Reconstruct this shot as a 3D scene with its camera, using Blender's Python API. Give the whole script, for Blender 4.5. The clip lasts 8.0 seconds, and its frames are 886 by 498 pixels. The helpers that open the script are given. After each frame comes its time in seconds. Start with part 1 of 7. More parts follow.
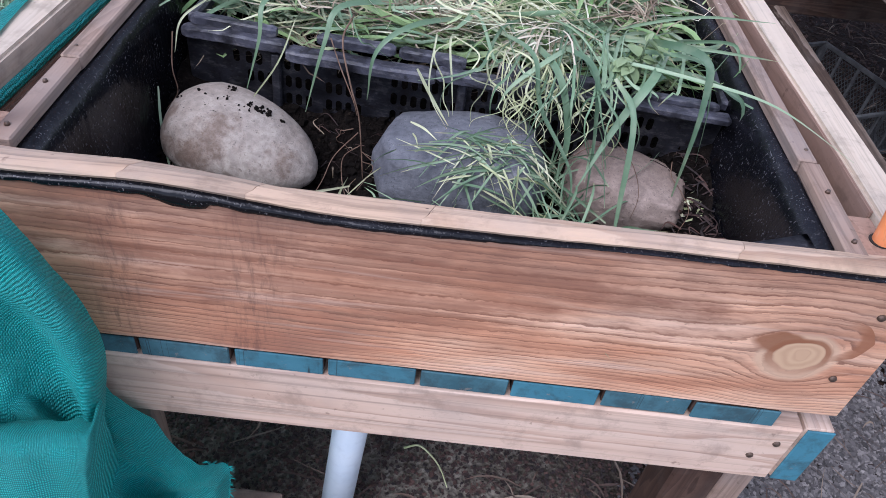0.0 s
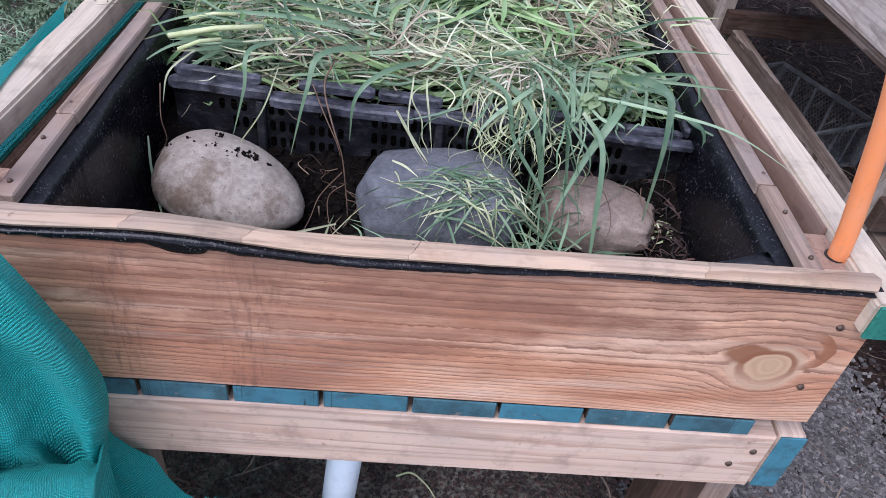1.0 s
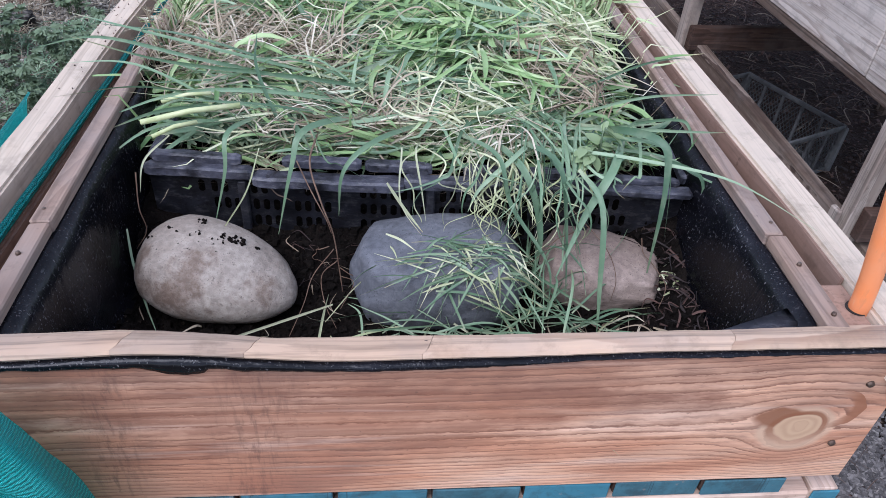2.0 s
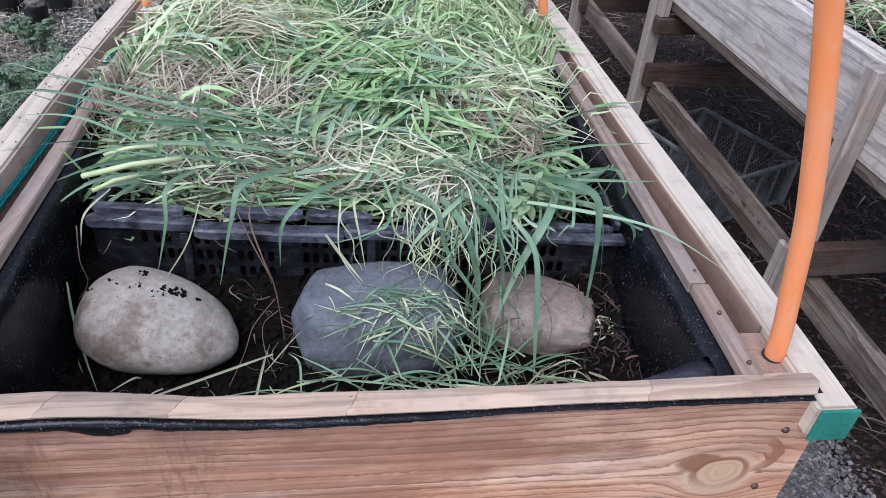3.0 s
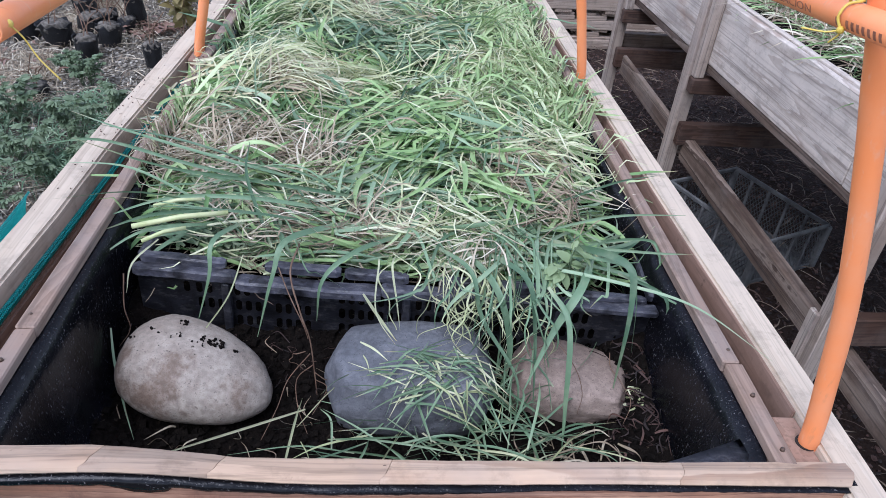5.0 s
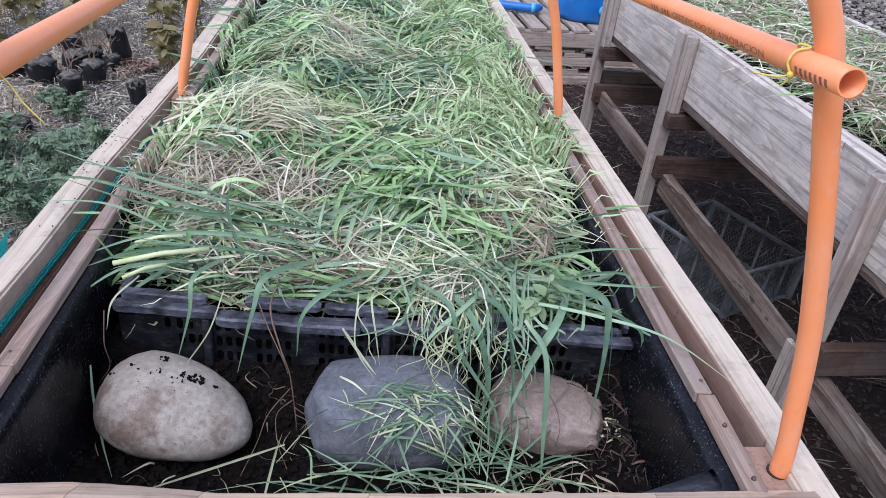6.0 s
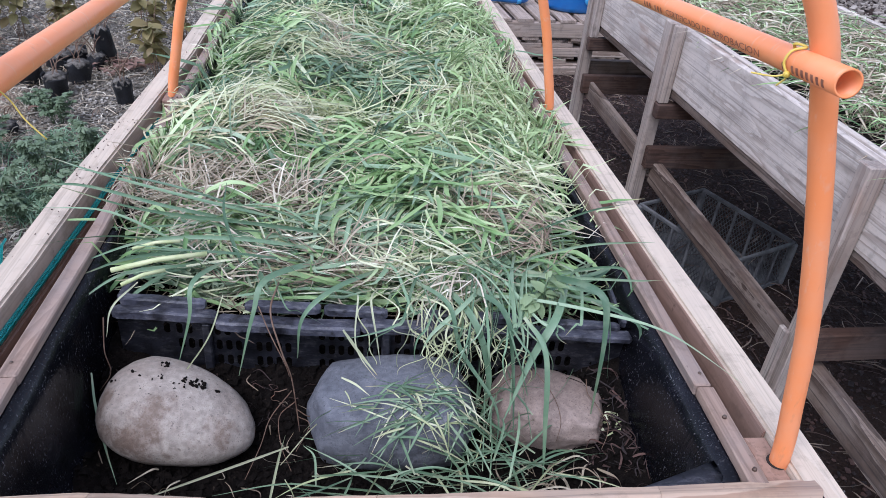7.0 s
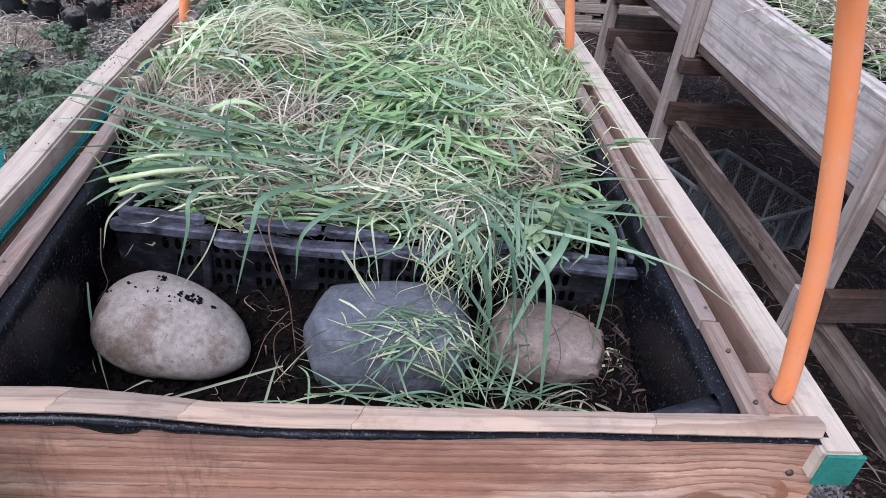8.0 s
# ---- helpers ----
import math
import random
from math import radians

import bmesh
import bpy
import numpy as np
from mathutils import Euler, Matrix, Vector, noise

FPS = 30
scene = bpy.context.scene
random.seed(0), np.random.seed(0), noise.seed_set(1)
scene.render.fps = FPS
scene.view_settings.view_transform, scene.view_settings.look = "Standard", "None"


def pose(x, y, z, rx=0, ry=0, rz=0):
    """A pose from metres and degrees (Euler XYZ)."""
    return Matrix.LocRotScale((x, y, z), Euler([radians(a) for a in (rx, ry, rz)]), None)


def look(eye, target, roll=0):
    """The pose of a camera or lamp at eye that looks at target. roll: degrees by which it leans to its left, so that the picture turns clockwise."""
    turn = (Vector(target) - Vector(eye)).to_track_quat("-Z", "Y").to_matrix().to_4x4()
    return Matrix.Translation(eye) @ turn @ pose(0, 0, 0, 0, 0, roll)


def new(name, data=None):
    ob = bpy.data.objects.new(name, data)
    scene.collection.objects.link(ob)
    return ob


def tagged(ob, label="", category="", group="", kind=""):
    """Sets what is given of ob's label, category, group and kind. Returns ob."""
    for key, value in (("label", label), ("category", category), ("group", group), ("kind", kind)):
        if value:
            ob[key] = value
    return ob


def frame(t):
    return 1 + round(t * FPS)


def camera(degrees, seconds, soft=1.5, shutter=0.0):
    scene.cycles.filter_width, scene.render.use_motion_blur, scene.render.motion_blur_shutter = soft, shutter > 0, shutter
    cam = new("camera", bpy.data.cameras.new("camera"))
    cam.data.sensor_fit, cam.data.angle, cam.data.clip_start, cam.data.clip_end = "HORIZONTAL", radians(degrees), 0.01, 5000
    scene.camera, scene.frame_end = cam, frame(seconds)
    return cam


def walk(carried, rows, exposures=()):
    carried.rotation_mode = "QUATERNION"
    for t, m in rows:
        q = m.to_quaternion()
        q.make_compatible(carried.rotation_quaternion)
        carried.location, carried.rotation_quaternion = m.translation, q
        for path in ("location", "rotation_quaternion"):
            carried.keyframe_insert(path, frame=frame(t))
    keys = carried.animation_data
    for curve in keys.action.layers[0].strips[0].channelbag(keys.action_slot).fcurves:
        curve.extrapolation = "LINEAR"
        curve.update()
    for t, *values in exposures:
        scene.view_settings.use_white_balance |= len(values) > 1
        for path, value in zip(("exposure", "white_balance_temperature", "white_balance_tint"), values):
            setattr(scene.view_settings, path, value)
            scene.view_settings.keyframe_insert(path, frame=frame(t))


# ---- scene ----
from mathutils.bvhtree import BVHTree

cam = camera(63.1, 8.0, 0.8)
PATH = [
    (0, (-0.008, -0.461, 1.207), (0.061, 0.995, -0.163), 8.7),
    (0.2, (-0.003, -0.475, 1.213), (0.042, 0.996, -0.142), 8.1),
    (0.5, (-0.004, -0.492, 1.218), (0.029, 0.984, -0.131), 7.6),
    (0.8, (-0.009, -0.494, 1.232), (0.065, 0.983, -0.114), 7.7),
    (1, (-0.016, -0.487, 1.238), (0.102, 1.02, -0.072), 7.4),
    (1.2, (-0.028, -0.475, 1.245), (0.096, 1.075, -0.013), 5.3),
    (2.3, (-0.049, -0.407, 1.282), (0.144, 1.125, 0.01), 4.4),
    (2.5, (-0.038, -0.407, 1.297), (0.112, 1.163, 0.067), 3.2),
    (2.7, (-0.008, -0.416, 1.301), (0.103, 1.157, 0.07), 2.1),
    (3, (-0.001, -0.417, 1.302), (0.247, 1.157, 0.093), 4.9),
    (3.2, (-0.006, -0.422, 1.309), (0.257, 1.167, 0.122), 5.5),
    (3.5, (-0.005, -0.432, 1.318), (0.221, 1.148, 0.113), 4.9),
    (3.8, (-0.013, -0.426, 1.327), (0.2, 1.154, 0.12), 5.5),
    (4, (-0.012, -0.416, 1.332), (0.187, 1.18, 0.142), 6.2),
    (4.2, (-0.012, -0.404, 1.335), (0.166, 1.227, 0.19), 5.7),
    (5.3, (-0.022, -0.411, 1.339), (0.177, 1.235, 0.221), 6.6),
    (5.5, (-0.02, -0.412, 1.346), (0.218, 1.251, 0.261), 7.4),
    (5.8, (-0.015, -0.412, 1.355), (0.215, 1.286, 0.324), 5.7),
    (6, (-0.013, -0.422, 1.349), (0.208, 1.265, 0.299), 6.3),
    (6.2, (-0.014, -0.422, 1.354), (0.224, 1.254, 0.29), 6.1),
    (6.5, (-0.019, -0.424, 1.352), (0.221, 1.254, 0.29), 6.2),
    (6.8, (-0.02, -0.423, 1.355), (0.225, 1.246, 0.28), 5.8),
    (7, (-0.024, -0.419, 1.359), (0.225, 1.253, 0.291), 5.5),
    (7.2, (-0.02, -0.42, 1.356), (0.239, 1.246, 0.281), 5.7),
    (7.5, (-0.02, -0.421, 1.347), (0.236, 1.245, 0.27), 5.7),
    (7.8, (-0.011, -0.413, 1.326), (0.195, 1.248, 0.23), 5.7),
    (8, (-0.001, -0.429, 1.305), (0.203, 1.192, 0.151), 7.2),
]
walk(cam, [(t, look(eye, target, roll)) for t, eye, target, roll in PATH], ((0, 0.97, 5740, 20), (1, 0.97, 5740, 20), (3, 0.95, 5590, 14.5), (6, 0.95, 5620, 17), (8, 0.95, 5620, 19)))

# ---- light: an overcast sky with a wide, weak sun ----
world = bpy.data.worlds.new("overcast_sky")
scene.world = world
world.use_nodes = True
wn = world.node_tree.nodes
sky = wn.new("ShaderNodeTexSky")
sky.sky_type, sky.sun_disc = "NISHITA", False
sky.sun_elevation, sky.sun_rotation = radians(56), radians(223)
sky.air_density, sky.dust_density, sky.ozone_density = 1.0, 0.6, 1.6
pale = wn.new("ShaderNodeHueSaturation")
pale.inputs["Saturation"].default_value = 0.45
world.node_tree.links.new(sky.outputs[0], pale.inputs["Color"])
world.node_tree.links.new(pale.outputs[0], wn["Background"].inputs["Color"])
wn["Background"].inputs["Strength"].default_value = 0.15
sun = bpy.data.lights.new("sun", "SUN")
sun.energy, sun.angle, sun.color = 1.4, radians(40), (1.0, 0.98, 0.96)
sun_ob = new("sun", sun)
sun_ob.matrix_world = look((-2.6, -2.2, 6.0), (0.0, 0.6, 0.6))

# ---- small builders ----


def thing(name, at, label, category, group="", kind="", turn=0.0):
    ob = new(name)
    ob.empty_display_size = 0.05
    ob.matrix_world = pose(*at, 0, 0, turn)
    return tagged(ob, label, category, group, kind)


def part(name, bm, material, parent, label="", at=(0, 0, 0), turn=(0, 0, 0), smooth=False):
    """Links a bmesh (or a finished mesh) as one mesh object under a thing."""
    if isinstance(bm, bpy.types.Mesh):
        me = bm
    else:
        me = bpy.data.meshes.new(name)
        bm.normal_update()
        bm.to_mesh(me)
        bm.free()
    if smooth:
        me.polygons.foreach_set("use_smooth", [True] * len(me.polygons))
    if not me.materials:
        me.materials.append(material)
    ob = new(name, me)
    ob.parent = parent
    ob.matrix_basis = pose(*at, *turn)
    if label:
        ob["label"] = label
    return ob


def solid(name, bm, material, label, category, group="", kind="", at=(0, 0, 0), turn=(0, 0, 0), smooth=False):
    """A top-level thing of one mesh."""
    return tagged(part(name, bm, material, None, "", at, turn, smooth), label, category, group, kind)


def block(sx, sy, sz, bevel=0.002, wobble=0.0, seed=0):
    bm = bmesh.new()
    bmesh.ops.create_cube(bm, size=1.0)
    for v in bm.verts:
        v.co = Vector((v.co.x * sx, v.co.y * sy, v.co.z * sz))
    if wobble:
        rnd = random.Random(seed)
        for v in bm.verts:
            v.co += Vector((rnd.uniform(-1, 1), rnd.uniform(-1, 1), rnd.uniform(-1, 1))) * wobble
    if bevel:
        bmesh.ops.bevel(bm, geom=bm.edges[:], offset=bevel, segments=1, affect="EDGES")
    return bm


def bar(name, parent, x0, x1, y0, y1, z0, z1, kind, bevel=0.002, label="", turn=(0, 0, 0), wobble=0.0, material=None):
    """A timber from corner to corner, in the parent's space, its grain along its longest side."""
    size = (abs(x1 - x0), abs(y1 - y0), abs(z1 - z0))
    axis = size.index(max(size))
    seed = int((x0 * 7 + y0 * 13 + z0 * 29) * 1000)
    return part(name, block(*size, bevel, wobble, seed), material or wood(kind, axis), parent, label,
                ((x0 + x1) / 2, (y0 + y1) / 2, (z0 + z1) / 2), turn)


def under(ob, parent):
    """Hangs a finished part under a sister part, staying where it is."""
    ob.parent = parent
    ob.matrix_basis = parent.matrix_basis.inverted() @ ob.matrix_basis
    return ob


def spline(points, steps):
    """Points along a smooth curve through the given ones."""
    p = [Vector(q) for q in points]
    p = [p[0] * 2 - p[1]] + p + [p[-1] * 2 - p[-2]]
    out = []
    for i in range(1, len(p) - 2):
        for k in range(steps):
            t = k / steps
            a, b, c, d = p[i - 1], p[i], p[i + 1], p[i + 2]
            out.append(0.5 * ((2 * b) + (c - a) * t + (2 * a - 5 * b + 4 * c - d) * t * t + (3 * b - a - 3 * c + d) * t ** 3))
    out.append(p[-2])
    return out


def tube(path, radius, sides=12, taper=None, hollow=0.0, cap=True):
    """A round tube along a path; hollow is the wall's thickness at open ends."""
    bm = bmesh.new()
    up = Vector((0.13, 0.21, 0.97))
    rings, inner = [], []
    for i, p in enumerate(path):
        d = (path[min(i + 1, len(path) - 1)] - path[max(i - 1, 0)]).normalized()
        s = d.cross(up)
        if s.length < 0.05:
            s = d.cross(Vector((1, 0, 0)))
        s.normalize()
        u = s.cross(d)
        r = radius * (taper(i / (len(path) - 1)) if taper else 1.0)
        rings.append([bm.verts.new(p + (s * math.cos(a) + u * math.sin(a)) * r) for a in [2 * math.pi * k / sides for k in range(sides)]])
        if hollow:
            inner.append([bm.verts.new(p + (s * math.cos(a) + u * math.sin(a)) * (r - hollow)) for a in [2 * math.pi * k / sides for k in range(sides)]])
    for a, b in zip(rings, rings[1:]):
        for k in range(sides):
            bm.faces.new((a[k], a[(k + 1) % sides], b[(k + 1) % sides], b[k]))
    if hollow:
        for a, b in zip(inner, inner[1:]):
            for k in range(sides):
                bm.faces.new((a[k], b[k], b[(k + 1) % sides], a[(k + 1) % sides]))
        for a, b in ((rings[0], inner[0]), (rings[-1], inner[-1])):
            for k in range(sides):
                bm.faces.new((a[k], b[k], b[(k + 1) % sides], a[(k + 1) % sides]))
        bmesh.ops.recalc_face_normals(bm, faces=bm.faces[:])
    elif cap:
        bm.faces.new(rings[0][::-1])
        bm.faces.new(rings[-1])
    return bm


def raw_mesh(name, verts, faces, smooth=True):
    me = bpy.data.meshes.new(name)
    me.from_pydata(verts, [], faces)
    if smooth:
        me.polygons.foreach_set("use_smooth", [True] * len(me.polygons))
    me.update()
    return me


def fbm(x, y, z=0.0, octaves=3):
    return noise.fractal(Vector((x, y, z)), 1.0, 2.0, octaves)


# ---- materials ----


class Shader:
    """A short way to write node materials."""

    def __init__(self, name, rough=0.6, metal=0.0, spec=0.5):
        self.m = bpy.data.materials.new(name)
        self.m.use_nodes = True
        self.t = self.m.node_tree
        self.b = self.t.nodes["Principled BSDF"]
        self.b.inputs["Roughness"].default_value = rough
        self.b.inputs["Metallic"].default_value = metal
        self.b.inputs["Specular IOR Level"].default_value = spec

    def node(self, kind, **values):
        n = self.t.nodes.new(kind)
        for key, v in values.items():
            if key == "op":
                n.operation = v
        return n

    def put(self, socket, value):
        if isinstance(value, bpy.types.NodeSocket):
            self.t.links.new(value, socket)
        else:
            socket.default_value = value

    def coords(self, which="Object"):
        return self.t.nodes.new("ShaderNodeTexCoord").outputs[which]

    def random(self):
        return self.t.nodes.new("ShaderNodeObjectInfo").outputs["Random"]

    def island(self):
        return self.t.nodes.new("ShaderNodeNewGeometry").outputs["Random Per Island"]

    def math(self, op, a, b=0.0, c=0.0):
        n = self.node("ShaderNodeMath", op=op)
        for s, v in zip(n.inputs, (a, b, c)):
            self.put(s, v)
        return n.outputs[0]

    def shift(self, vec, amount):
        """vec moved by a different way for every object."""
        r = self.random()
        n = self.node("ShaderNodeCombineXYZ")
        for s, k in zip(n.inputs, amount):
            self.put(s, self.math("MULTIPLY", r, k))
        v = self.node("ShaderNodeVectorMath", op="ADD")
        self.put(v.inputs[0], vec)
        self.put(v.inputs[1], n.outputs[0])
        return v.outputs[0]

    def scaled(self, vec, s):
        n = self.t.nodes.new("ShaderNodeMapping")
        self.put(n.inputs["Vector"], vec)
        n.inputs["Scale"].default_value = s
        return n.outputs[0]

    def noise(self, vec, scale=1.0, detail=4.0, rough=0.5, distort=0.0):
        n = self.t.nodes.new("ShaderNodeTexNoise")
        self.put(n.inputs["Vector"], vec)
        n.inputs["Scale"].default_value, n.inputs["Detail"].default_value = scale, detail
        n.inputs["Roughness"].default_value, n.inputs["Distortion"].default_value = rough, distort
        return n.outputs["Fac"]

    def voronoi(self, vec, scale, out="Distance"):
        n = self.t.nodes.new("ShaderNodeTexVoronoi")
        self.put(n.inputs["Vector"], vec)
        n.inputs["Scale"].default_value = scale
        return n.outputs[out]

    def ramp(self, fac, *stops):
        n = self.t.nodes.new("ShaderNodeValToRGB")
        self.put(n.inputs[0], fac)
        e = n.color_ramp.elements
        while len(e) < len(stops):
            e.new(0.5)
        for el, (pos, col) in zip(e, stops):
            el.position = pos
            el.color = (col, col, col, 1) if isinstance(col, (int, float)) else (*col, 1)
        return n.outputs[0]

    def mix(self, fac, a, b, blend="MIX"):
        n = self.t.nodes.new("ShaderNodeMix")
        n.data_type, n.blend_type = "RGBA", blend
        self.put(n.inputs[0], fac)
        for s, v in ((n.inputs[6], a), (n.inputs[7], b)):
            self.put(s, (*v, 1) if isinstance(v, tuple) and len(v) == 3 else v)
        return n.outputs[2]

    def bump(self, height, strength=0.3, distance=0.002, after=None):
        n = self.t.nodes.new("ShaderNodeBump")
        n.inputs["Strength"].default_value, n.inputs["Distance"].default_value = strength, distance
        self.put(n.inputs["Height"], height)
        if after is not None:
            self.put(n.inputs["Normal"], after)
        return n.outputs[0]

    def done(self, color=None, normal=None, rough=None):
        if color is not None:
            self.put(self.b.inputs["Base Color"], (*color, 1) if isinstance(color, tuple) else color)
        if normal is not None:
            self.put(self.b.inputs["Normal"], normal)
        if rough is not None:
            self.put(self.b.inputs["Roughness"], rough)
        return self.m


WOODS = {  # dark rings, body, light rings, ring density, roughness, grey weathering, ring strength
    "pale": ((0.34, 0.25, 0.175), (0.53, 0.432, 0.328), (0.60, 0.515, 0.41), 3.0, 0.72, 0.3, 0.25),
    "trim": ((0.25, 0.145, 0.092), (0.465, 0.325, 0.222), (0.54, 0.40, 0.29), 2.0, 0.66, 0.5, 0.40),
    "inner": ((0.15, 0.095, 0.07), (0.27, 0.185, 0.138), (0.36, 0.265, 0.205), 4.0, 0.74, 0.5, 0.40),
    "lower": ((0.31, 0.17, 0.112), (0.60, 0.43, 0.325), (0.66, 0.51, 0.405), 3.0, 0.70, 0.4, 0.34),
    "brown": ((0.17, 0.098, 0.068), (0.29, 0.18, 0.13), (0.36, 0.235, 0.175), 4.0, 0.75, 0.15, 0.30),
    "grey": ((0.20, 0.148, 0.115), (0.53, 0.46, 0.395), (0.60, 0.53, 0.46), 2.2, 0.85, 0.45, 0.40),
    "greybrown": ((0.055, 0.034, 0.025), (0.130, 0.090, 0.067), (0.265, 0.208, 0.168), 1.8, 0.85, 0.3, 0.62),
    "leg": ((0.15, 0.105, 0.08), (0.34, 0.275, 0.225), (0.46, 0.395, 0.34), 1.2, 0.85, 0.45, 0.5),
    # dark reddish brown, taken near black with the shade under the beds
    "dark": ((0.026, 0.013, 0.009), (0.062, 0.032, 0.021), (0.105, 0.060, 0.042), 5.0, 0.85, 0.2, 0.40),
    "pallet": ((0.18, 0.125, 0.09), (0.36, 0.28, 0.22), (0.48, 0.395, 0.33), 2.0, 0.85, 0.35, 0.5),
}
WOOD_MADE = {}


def wood(kind, axis):
    if (kind, axis) in WOOD_MADE:
        return WOOD_MADE[kind, axis]
    dark, body, light, density, rough, grey, force = WOODS[kind]
    s = Shader("wood_" + kind, rough, 0.0, 0.3)
    vec = s.shift(s.coords(), (3.7, 5.3, 2.9))
    long_ax = [1.0, 1.0, 1.0]
    long_ax[axis] = 0.09
    flat = s.scaled(vec, tuple(k * 10 for k in long_ax))
    wavy = s.noise(flat, 1.0, 3.0, 0.5, 0.35)
    jag = s.noise(s.scaled(vec, tuple(30.0 if k < 1 else 90.0 for k in long_ax)), 1.0, 2.0)
    saw = s.math("FRACT", s.math("ADD", s.math("MULTIPLY", wavy, density * 4.0), s.math("MULTIPLY", jag, 0.35)))
    ring = s.ramp(saw, (0.0, light), (0.45, body), (0.80, dark), (0.92, dark), (1.0, light))
    fine_ax = [170.0, 170.0, 170.0]
    fine_ax[axis] = 1.8
    fine = s.noise(s.scaled(vec, tuple(fine_ax)), 1.0, 3.0, 0.6)
    strength = s.ramp(s.noise(flat, 0.7, 2.0), (0.35, 0.3 * force), (0.65, force * 1.4))
    col = s.mix(strength, (*body, 1), ring)
    streak = s.ramp(fine, (0.34, 1.0 - 0.9 * force), (0.5, 1.0), (0.68, 1.0))
    col = s.mix(1.0, col, streak, "MULTIPLY")
    blot = s.noise(vec, 7.0, 5.0, 0.6)
    col = s.mix(s.ramp(blot, (0.45, 0.0), (0.75, grey)), col, (0.24, 0.215, 0.20, 1))
    if kind in ("grey", "leg"):
        rust = s.noise(s.scaled(vec, (2.5 if axis == 0 else 8.0, 2.5 if axis == 1 else 8.0, 2.5 if axis == 2 else 8.0)), 1.0, 4.0, 0.65)
        col = s.mix(s.ramp(rust, (0.57, 0.0), (0.70, 0.55)), col, (0.23, 0.135, 0.088, 1))
    spots = s.noise(vec, 60.0, 3.0, 0.7)
    col = s.mix(s.ramp(spots, (0.66, 0.0), (0.74, 0.5)), col, (*[c * 0.45 for c in dark], 1))
    dirt = s.noise(vec, 24.0, 7.0, 0.7)
    col = s.mix(s.ramp(dirt, (0.52, 0.0), (0.66, 0.45)), col, (*[c * 0.42 for c in body], 1))
    tone = s.math("MULTIPLY_ADD", s.random(), 0.34 if kind == "trim" else 0.16, 0.80 if kind == "trim" else 0.94)
    hsv = s.t.nodes.new("ShaderNodeHueSaturation")
    s.put(hsv.inputs["Color"], col)
    s.put(hsv.inputs["Value"], tone)
    n = s.bump(fine, 0.35, 0.0012)
    n = s.bump(wavy, 0.25, 0.004, n)
    WOOD_MADE[kind, axis] = s.done(hsv.outputs[0], n)
    return s.m


